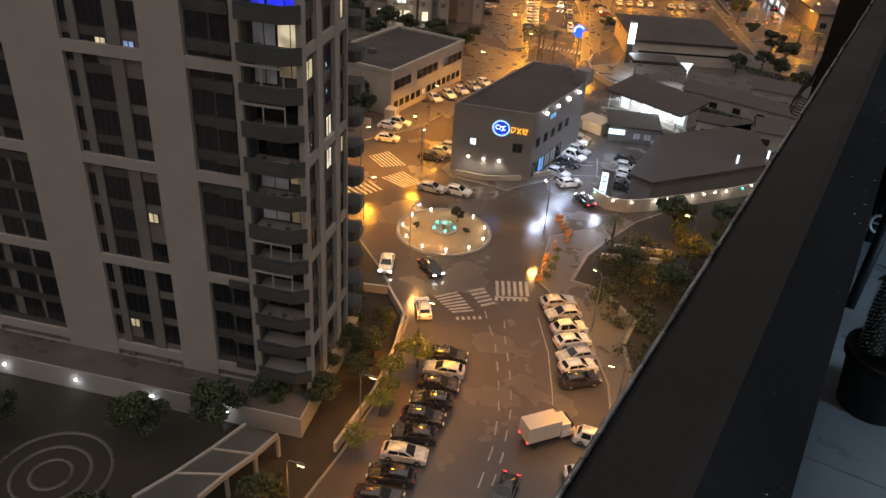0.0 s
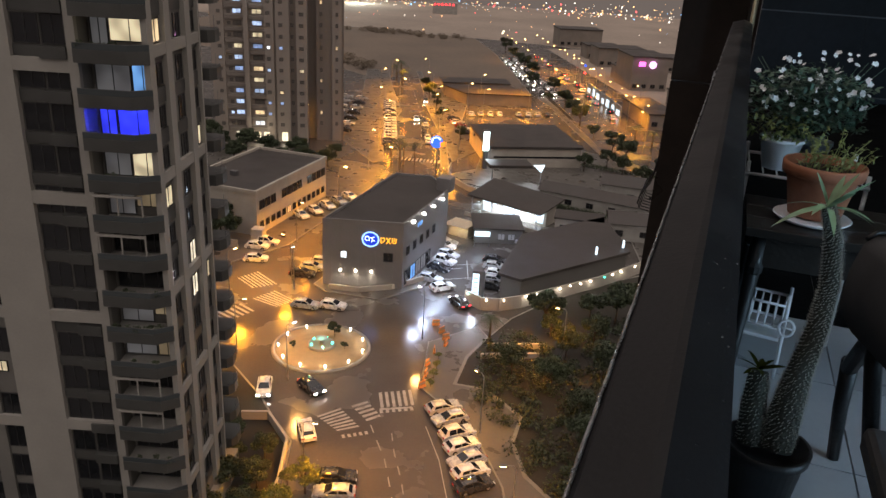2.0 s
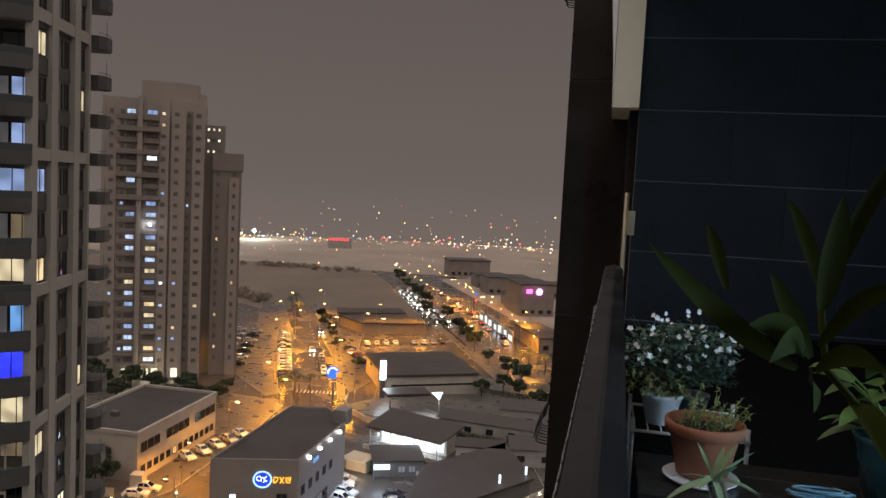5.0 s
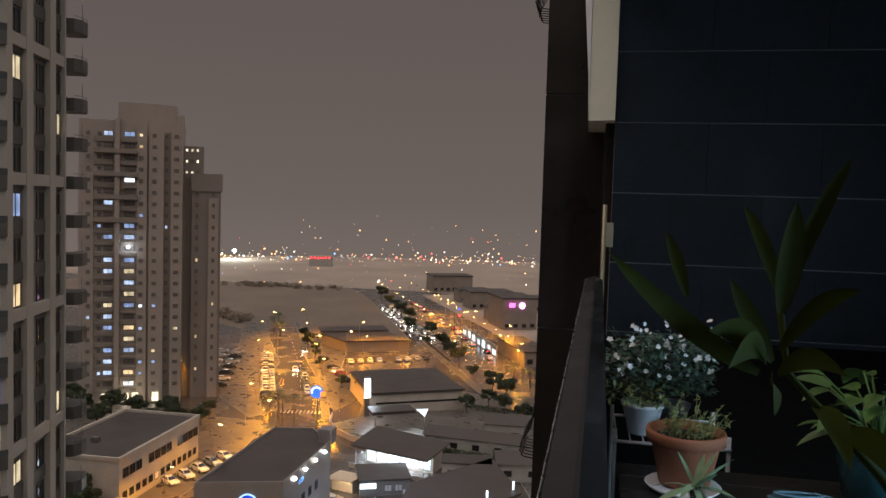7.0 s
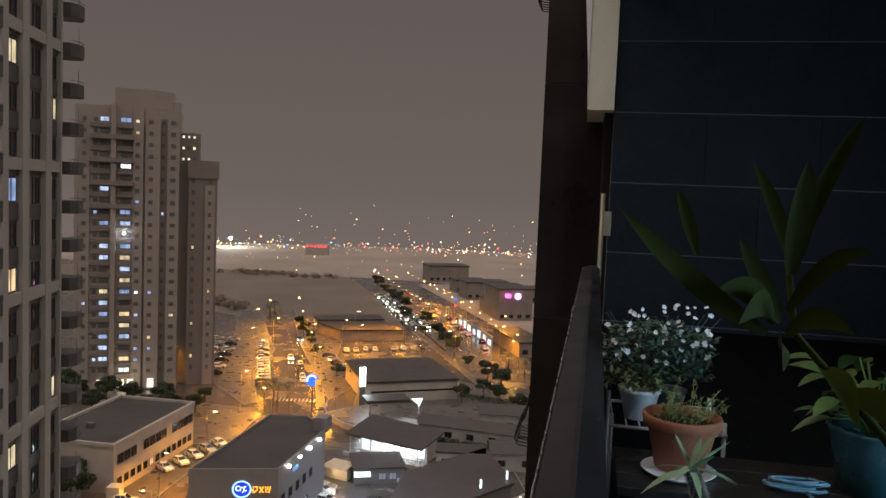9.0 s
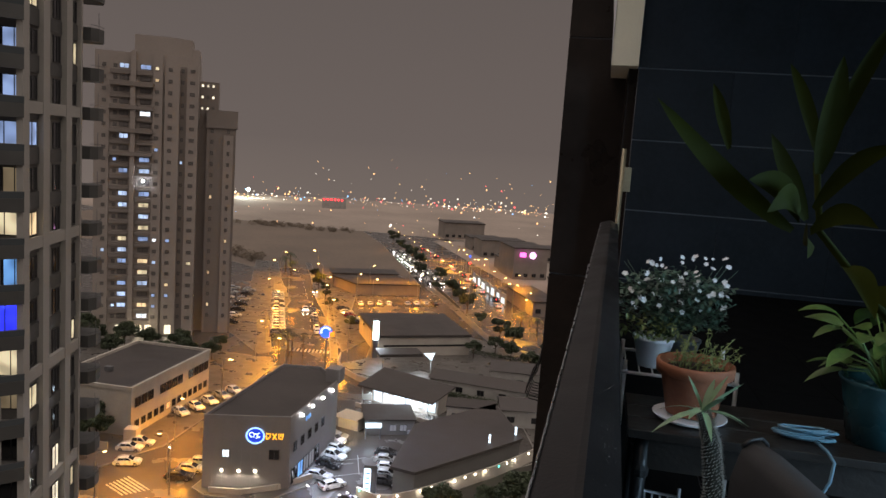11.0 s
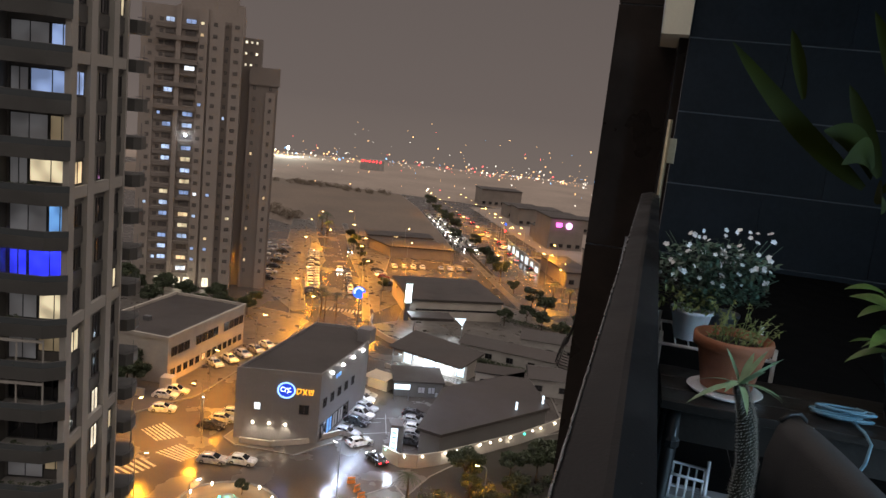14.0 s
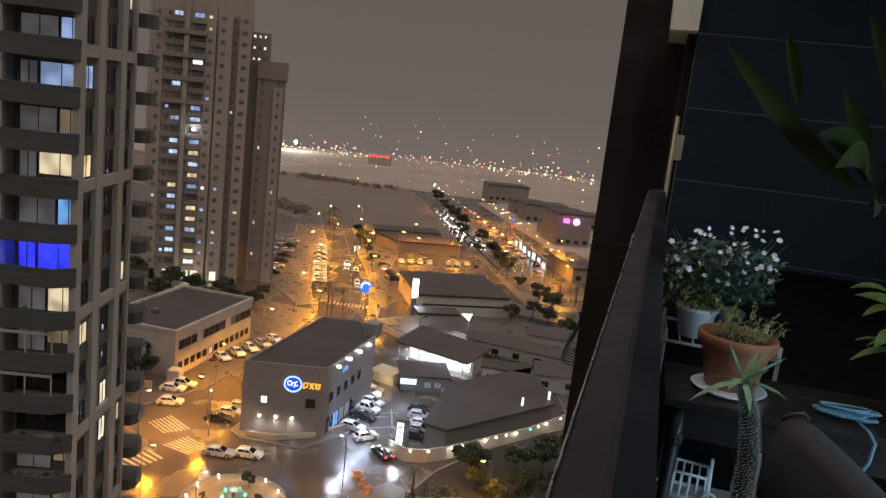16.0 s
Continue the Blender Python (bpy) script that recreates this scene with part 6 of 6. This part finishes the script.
turned("flower_pot", [(0.095, 0), (0.128, 0.155), (0.130, 0.158), (0.147, 0.160), (0.150, 0.195), (0.147, 0.205), (0.136, 0.205), (0.132, 0.17), (0.02, 0.168)], TERRA, "large terracotta flower pot on a white saucer", "flower pot", (0.405, 3.10, 55 - 0.938))
turned("saucer", [(0.09, 0), (0.125, 0.003), (0.142, 0.016), (0.138, 0.018), (0.12, 0.008), (0.02, 0.008)], WHITEPOT, "white plastic saucer under the terracotta pot", "saucer", (0.398, 3.07, 55 - 0.953))
turned("flower_pot", [(0.058, 0), (0.086, 0.118), (0.092, 0.12), (0.093, 0.134), (0.084, 0.134), (0.08, 0.11), (0.01, 0.108)], WHITEPOT, "small white plastic flower pot", "flower pot", (0.268, 3.47, 55 - 0.862))
turned("flower_pot", [(0.05, 0), (0.075, 0.10), (0.08, 0.105), (0.08, 0.118), (0.07, 0.118), (0.068, 0.095), (0.01, 0.09)], mat("grey_blue_pot", (0.10, 0.12, 0.14), 0.5), "small grey-blue flower pot", "flower pot", (0.40, 3.56, 55 - 0.862))


def flower_bush():
    r = random.Random(14)
    t = thing("flowering_plant", "bushy plant with many small white flowers", "flowering plant", pose(0.345, 3.48, 55 - 0.705))
    bm = B()
    for _ in range(70):
        a, q = r.random() * 6.28, r.random() ** 0.6
        e = Vector((math.cos(a) * 0.25 * q, math.sin(a) * 0.16 * q, 0.10 + 0.22 * r.random()))
        tube(bm, [(e.x * 0.2 - 0.05, e.y * 0.2, -0.02), (e.x * 0.6, e.y * 0.6, e.z * 0.6), tuple(e)], 0.0016, 4)
    part("stalk", bm, BUSHLEAF, t)
    bm = B()
    for _ in range(1500):
        a, q = r.random() * 6.28, r.random() ** 0.5
        c = Vector((math.cos(a) * 0.24 * q - 0.01, math.sin(a) * 0.17 * q, 0.03 + 0.26 * r.random() * (1.05 - 0.3 * q)))
        d = Vector((r.gauss(0, 1), r.gauss(0, 1), r.gauss(0.3, 0.6)))
        leaf_blade(bm, c, d, r.uniform(0.02, 0.038), 0.008, 0.004, r, n=3)
    part("leaves", bm, BUSHLEAF, t)
    bm = B()
    for _ in range(260):
        a, q = r.random() * 6.28, r.random() ** 0.5
        c = Vector((-0.10 + math.cos(a) * 0.15 * q, -0.03 + math.sin(a) * 0.12 * q, -0.02 + 0.10 * r.random()))
        d = Vector((r.gauss(0, 1), r.gauss(0, 1), r.gauss(0.1, 0.6)))
        leaf_blade(bm, c, d, r.uniform(0.02, 0.035), 0.007, 0.008, r, n=3)
    part("lower_leaves", bm, HERB, t, "yellow-green lower leaves")
    petals = B()
    for k in range(5):
        a = 2 * math.pi * k / 5
        d = Vector((math.cos(a), math.sin(a), 0.25))
        leaf_blade(petals, Vector((0, 0, 0)), d, 0.017, 0.0075, 0.002, random.Random(k), n=3)
    pm = mesh_of("flower", petals, PETAL)
    for k in range(74):
        a, q = r.random() * 6.28, r.random() ** 0.5
        c = Vector((math.cos(a) * 0.24 * q, -abs(math.sin(a)) * 0.17 * q if k % 3 else math.sin(a) * 0.17 * q, 0.10 + 0.24 * r.random()))
        o = part("flower", pm, PETAL, t)
        o.location = c
        o.rotation_euler = (r.uniform(0.2, 1.5), r.uniform(-0.5, 0.5), r.uniform(-0.8, 0.8))
        o.scale = [r.uniform(0.55, 1.0)] * 3


flower_bush()
r_h = random.Random(6)
herb = thing("herb_plant", "straggly yellow-green herb in the terracotta pot", "pot plant", pose(0.41, 3.10, 55 - 0.772))
bm = B()
lathe(bm, [(0.131, 0), (0.12, 0.008), (0.02, 0.012)], 24)
part("soil", bm, POTSOIL, herb)
bm, bl = B(), B()
for _ in range(46):
    a, q = r_h.random() * 6.28, r_h.random() ** 0.5 * 0.11
    b0 = Vector((math.cos(a) * q, math.sin(a) * q, 0.0))
    e = b0 + Vector((r_h.gauss(0.02, 0.045), r_h.gauss(0, 0.03), r_h.uniform(0.05, 0.17)))
    mid = b0.lerp(e, 0.55) + Vector((r_h.gauss(0, 0.012), r_h.gauss(0, 0.012), 0.015))
    tube(bm, [b0, mid, e], [0.0018, 0.0014, 0.001], 4)
    for k in range(9):
        u = r_h.uniform(0.25, 1)
        c = b0.lerp(mid, u * 2) if u < 0.5 else mid.lerp(e, u * 2 - 1)
        leaf_blade(bl, c, Vector((r_h.gauss(0, 1), r_h.gauss(0, 1), r_h.gauss(0.2, 0.6))), r_h.uniform(0.010, 0.020), 0.0042, 0.003, r_h, n=3)
part("stalk", bm, HERB, herb)
part("leaves", bl, HERB, herb)


def spiny_trunk(bm, spines, pts, radii, r, count, length):
    pts = [Vector(p) for p in pts]
    fine, fr = [], []
    for k in range(len(pts) - 1):
        for i in range(6):
            u = i / 6
            fine.append(pts[k].lerp(pts[k + 1], u))
            fr.append(radii[k] + (radii[k + 1] - radii[k]) * u)
    fine.append(pts[-1])
    fr.append(radii[-1])
    tube(bm, fine, fr, 20)
    for n_s in range(count):
        u = (n_s + r.random()) / count * (len(fine) - 1.001)
        k = int(u)
        c = fine[k].lerp(fine[k + 1], u - k)
        rad = fr[k] + (fr[k + 1] - fr[k]) * (u - k)
        a = n_s * 2.39996 + r.gauss(0, 0.08)
        d = Vector((math.cos(a), math.sin(a), 0.25))
        p = c + d * rad * 0.96
        for s in (-1, 0, 1):
            e = p + (d + Vector((0, 0, 0.5 * s)) + Vector((-d.y, d.x, 0)) * 0.4 * s) * length * r.uniform(0.6, 1.1)
            w = Vector((-d.y, d.x, 0)) * 0.0011
            spines.faces.new([spines.verts.new(q) for q in (p - w, p + w, e)])
            w = Vector((0, 0, 0.0011))
            spines.faces.new([spines.verts.new(q) for q in (p - w, p + w, e)])


cac = thing("spiny_succulent", "tall spiny-trunked succulent with a leaf rosette", "succulent")
r_c = random.Random(19)
bm, sp_bm = B(), B()
spiny_trunk(bm, sp_bm, [(0.325, 2.15, 55 - 1.41), (0.335, 2.17, 55 - 1.30), (0.352, 2.22, 55 - 1.19), (0.385, 2.30, 55 - 1.05), (0.396, 2.35, 55 - 0.94), (0.375, 2.36, 55 - 0.80), (0.338, 2.35, 55 - 0.695)], [0.054, 0.047, 0.037, 0.030, 0.027, 0.024, 0.017], r_c, 1500, 0.012)
trunk = part("trunk", bm, PACHY, cac)
bm = B()
spiny_trunk(bm, sp_bm, [(0.255, 2.14, 55 - 1.41), (0.245, 2.17, 55 - 1.30), (0.243, 2.22, 55 - 1.20)], [0.040, 0.038, 0.028], r_c, 330, 0.012)
part("side_shoot", bm, PACHY, cac)
part("spine_cover", sp_bm, SPINE, cac, "pale sharp spines")
for k in range(14):
    bm = B()
    a = k * 2.4
    lift = (0.15, 1.6, 0.1, 2.2, 0.0, 1.1, 0.05, 0.5, 1.8, 0.2, 0.8, 0.1, 0.0, 0.3)[k]
    leaf_blade(bm, Vector((0.338, 2.35, 55 - 0.697)), Vector((math.cos(a), math.sin(a) * 0.9, lift)), r_c.uniform(0.11, 0.17), 0.0105, 0.06 if lift < 0.6 else 0.01, r_c)
    part("leaf", bm, ROSETTE, cac)
for k in range(8):
    bm = B()
    a = k * 2.4 + 0.5
    leaf_blade(bm, Vector((0.243, 2.22, 55 - 1.198)), Vector((math.cos(a), math.sin(a), r_c.uniform(0.2, 1.2))), r_c.uniform(0.06, 0.09), 0.009, 0.02, r_c)
    part("small_leaf", bm, LANCE, cac)
turned("plant_pot", [(0.095, 0), (0.115, 0.17), (0.126, 0.172), (0.128, 0.20), (0.116, 0.20), (0.112, 0.165), (0.01, 0.16)], BLACKPOT, "black plastic pot of the spiny succulent on the floor", "flower pot", (0.305, 2.15, FZ))

cart = thing("wire_cart", "small white wire cart with wheels under the table", "plant cart", pose(0.30, 3.02, FZ, 0, 0, -8))
bm = B()
for z in (0.22, 0.32):
    bm = B()
    tube(bm, [(-0.075, -0.06, z), (0.075, -0.06, z), (0.075, 0.06, z), (-0.075, 0.06, z), (-0.075, -0.06, z)], 0.006, 6)
    part("basket_rim", bm, WHITEWIRE, cart)
for k in range(6):
    x = -0.075 + 0.03 * k
    bm = B()
    tube(bm, [(x, -0.06, 0.32), (x, -0.06, 0.22), (x, 0.06, 0.22), (x, 0.06, 0.32)], 0.004, 6)
    part("basket_wire", bm, WHITEWIRE, cart)
bm = B()
box(bm, -0.08, -0.065, 0.165, 0.08, 0.065, 0.18, 0.003)
part("tray", bm, WHITEWIRE, cart)
for x in (-0.085, 0.085):
    for y in (-0.05, 0.05):
        bm = B()
        tube(bm, [(x, y, 0.36), (x * 1.05, y, 0.2), (x * 1.1, y * 1.2, 0.0)], 0.007, 6)
        part("leg", bm, WHITEWIRE, cart)
    bm = B()
    tube(bm, [(x * 1.15 + 0.028 * math.cos(q), -0.07, 0.235 + 0.035 * math.sin(q)) for q in [6.283 * k / 14 for k in range(15)]], 0.006, 6)
    tube(bm, [(x * 1.15 - 0.026, -0.07, 0.235), (x * 1.15 + 0.026, -0.07, 0.235)], 0.004, 6)
    part("wheel", bm, WHITEWIRE, cart)


CX, CY, CZ = 0.385, 1.98, 55 - 0.665


def sling_chair():
    t = thing("sling_chair", "dark grey padded sling chair on a black frame", "chair")
    P, Q = Vector((CX, CY, CZ)), Vector((CX + 0.30, CY - 0.42, CZ - 0.12))
    bm = B()
    d = (Q - P).normalized()
    s = Vector((0, 0, 1)).cross(d).normalized()
    up = d.cross(s)
    sec = [(-0.005, -0.02), (0.0, 0.0), (0.025, 0.018), (0.06, 0.018), (0.085, 0.0), (0.10, -0.05), (0.11, -0.20), (0.10, -0.26), (0.02, -0.24), (-0.01, -0.10)]
    rings = []
    for i in range(9):
        u = i / 8
        c = P.lerp(Q, u) - Vector((0, 0, 0.06 * u * u))
        k = 0.86 if i == 0 else 1.0
        rings.append([bm.verts.new(c + s * (-0.0 + a * k) + up * b * k) for a, b in sec])
    for a, b in zip(rings, rings[1:]):
        for k in range(len(sec)):
            j = (k + 1) % len(sec)
            bm.faces.new((a[k], a[j], b[j], b[k])).smooth = True
    bm.faces.new(rings[0][::-1])
    bm.faces.new(rings[-1])
    bmesh.ops.recalc_face_normals(bm, faces=bm.faces)
    part("side_cushion", bm, FABRIC, t)
    bm = B()
    tube(bm, [P + s * a + up * (b + 0.004) - d * 0.003 for a, b in sec[1:6]], 0.006, 6)
    part("piping", bm, IRON, t)
    bm = B()
    box(bm, CX + 0.10, CY - 0.60, FZ + 0.38, CX + 0.62, CY - 0.05, FZ + 0.46, 0.02)
    part("seat", bm, FABRIC, t)
    for x, y, dx, dy in ((0.522, 2.420, 0.040, 0.050), (CX + 0.60, CY - 0.06, 0.05, 0.08), (CX + 0.13, CY - 0.58, -0.02, -0.06), (CX + 0.60, CY - 0.58, 0.05, -0.06)):
        bm = B()
        tube(bm, [(x, y, FZ + 0.40), (x + dx * 0.3, y + dy * 0.3, FZ + 0.22), (x + dx, y + dy, FZ)], [0.028, 0.024, 0.020], 8)
        part("leg", bm, IRON, t)
    bm = B()
    tube(bm, [(0.522, 2.42, FZ + 0.37), (0.53, 2.33, FZ + 0.50), (0.56, 2.12, FZ + 0.60), (0.58, 1.93, FZ + 0.58)], [0.027, 0.028, 0.026, 0.024], 8)
    part("front_bend", bm, IRON, t)
    bm = B()
    tube(bm, [(CX + 0.06, CY - 0.02, FZ + 0.86), (CX + 0.09, CY, FZ + 0.62), (CX + 0.13, CY - 0.04, FZ + 0.40)], 0.022, 8)
    part("frame_side", bm, IRON, t)
    bm = B()
    box(bm, CX + 0.12, CY - 0.66, FZ + 0.44, CX + 0.62, CY - 0.60, FZ + 0.95, 0.02)
    part("backrest", bm, FABRIC, t)


sling_chair()

hose = thing("garden_hose", "coiled pale blue garden hose lying on the table", "hose")
bm = B()
r_g = random.Random(2)
pts = []
for k in range(150):
    a = k * 0.30
    rr = 0.070 + 0.020 * math.sin(k * 0.37) + r_g.uniform(-0.004, 0.004)
    pts.append((0.80 + rr * 1.25 * math.cos(a), 2.99 + rr * 0.38 * math.sin(a), 55 - 0.948 + 0.0003 * k))
tube(bm, pts, 0.005, 7)
part("coil", bm, HOSE, hose)
bm = B()
tube(bm, [(0.83, 2.95, 55 - 0.94), (0.85, 2.87, 55 - 0.945), (0.862, 2.82, 55 - 0.965), (0.85, 2.80, 55 - 1.03), (0.82, 2.79, 55 - 1.09), (0.81, 2.79, 55 - 1.3)], 0.006, 7)
part("loose_end", bm, HOSE, hose)

turned("planter", [(0.11, 0), (0.14, 0.18), (0.15, 0.22), (0.16, 0.235), (0.15, 0.24), (0.135, 0.22), (0.01, 0.20)], TEALPOT, "dark teal glazed planter on the table", "flower pot", (1.08, 3.08, 55 - 0.953))
bp = thing("leafy_plant", "leafy pot plant with broad bright green leaves", "pot plant", pose(1.08, 3.06, 55 - 0.76))
r_l = random.Random(44)
bm, bl = B(), B()
for k in range(34):
    a = r_l.random() * 6.28
    e = Vector((math.cos(a) * r_l.uniform(0.05, 0.22), math.sin(a) * r_l.uniform(0.05, 0.18), r_l.uniform(0.06, 0.30)))
    tube(bm, [(0, 0, 0), tuple(e * 0.5 + Vector((0, 0, 0.04))), tuple(e)], 0.004, 5)
    leaf_blade(bl, e, Vector((math.cos(a), math.sin(a), r_l.uniform(-0.3, 0.4))), r_l.uniform(0.10, 0.16), r_l.uniform(0.028, 0.042), 0.05, r_l, n=6)
part("stalk", bm, BROADLEAF, bp)
part("leaves", bl, BROADLEAF, bp)

lp = thing("tall_pot_plant", "tall dracaena-like plant with long drooping leaves", "pot plant")
bm = B()
tube(bm, [(0.46, 0.90, FZ + 0.25), (0.45, 0.86, FZ + 0.9), (0.36, 0.80, 55 - 0.25), (0.26, 0.77, 55 - 0.12), (0.175, 0.75, 55 - 0.03), (0.165, 0.75, 55 + 0.03)], [0.012, 0.010, 0.006, 0.004, 0.003, 0.003], 8)
part("stem", bm, LANCE, lp)
r_d = random.Random(8)


def leaf_to(bm, base, tip, width, arch):
    """A lance leaf from its base to its tip, arched upwards between."""
    base, tip = Vector(base), Vector(tip)
    d = tip - base
    s = d.cross(Vector((0.2, -1, 0.1))).normalized()
    nrm = s.cross(d.normalized())
    prev = None
    for i in range(11):
        u = i / 10
        c = base + d * u + Vector((0, 0, arch * 4 * u * (1 - u)))
        w = width * max(math.sin(math.pi * min(1.0, 0.06 + 0.94 * u)) ** 0.7, 0.02)
        row = [bm.verts.new(c - s * w + nrm * w * 0.3), bm.verts.new(c), bm.verts.new(c + s * w + nrm * w * 0.3)]
        if prev:
            for k in range(2):
                bm.faces.new((prev[k], prev[k + 1], row[k + 1], row[k])).smooth = True
        prev = row


for k, (b0, tip, w, arch) in enumerate((((0.150, 0.74, -0.03), (0.022, 0.66, 0.070), 0.010, -0.008), ((0.085, 0.70, 0.035), (0.066, 0.69, 0.086), 0.006, 0.002), ((0.165, 0.74, 0.03), (0.200, 0.70, 0.146), 0.008, 0.012),
                             ((0.165, 0.74, 0.03), (0.128, 0.72, 0.108), 0.007, 0.006), ((0.165, 0.74, 0.02), (0.160, 0.69, 0.112), 0.012, 0.0), ((0.155, 0.74, -0.02), (0.100, 0.68, 0.012), 0.012, 0.012),
                             ((0.155, 0.74, -0.02), (0.112, 0.66, -0.012), 0.012, 0.016), ((0.16, 0.74, -0.02), (0.118, 0.71, 0.050), 0.009, 0.0), ((0.165, 0.74, -0.01), (0.215, 0.71, 0.045), 0.009, 0.014),
                             ((0.165, 0.74, -0.03), (0.205, 0.70, -0.02), 0.010, 0.014), ((0.16, 0.74, -0.04), (0.145, 0.66, -0.045), 0.011, 0.012), ((0.20, 0.76, -0.06), (0.215, 0.71, -0.095), 0.012, 0.012), ((0.22, 0.76, -0.08), (0.27, 0.73, -0.12), 0.013, 0.014))):
    bm = B()
    leaf_to(bm, (b0[0], b0[1], 55 + b0[2]), (tip[0], tip[1], 55 + tip[2]), w * 0.9, arch)
    part("leaf", bm, LANCE, lp)
turned("plant_pot", [(0.11, 0), (0.15, 0.26), (0.16, 0.265), (0.16, 0.30), (0.145, 0.30), (0.14, 0.25), (0.01, 0.245)], BLACKPOT, "black plastic pot of the tall leafy plant", "flower pot", (0.46, 0.90, FZ))


def window_grille(z):
    """A bulging basket of iron bars on the flank of the marble pillar."""
    t = thing("window_grille", "bulging black iron window grille beside the pillar", "window grille", group="window grilles")
    for k in range(7):
        y = 12.45 + 0.16 * k
        bm = B()
        tube(bm, [(-0.75, y, z + 0.75), (-0.80, y, z + 0.35), (-0.93, y, z + 0.12), (-0.96, y, z - 0.02), (-0.90, y, z - 0.12), (-0.75, y, z - 0.14)], 0.009, 6)
        part("bar", bm, IRON, t)
    for x, dz in ((-0.76, 0.7), (-0.81, 0.33), (-0.90, 0.17), (-0.95, 0.08), (-0.965, -0.02), (-0.93, -0.09)):
        bm = B()
        tube(bm, [(x, 12.42, z + dz), (x, 13.45, z + dz)], 0.009, 6)
        part("cross_bar", bm, IRON, t)


window_grille(55 - 3.85)
window_grille(55 + 3.38)
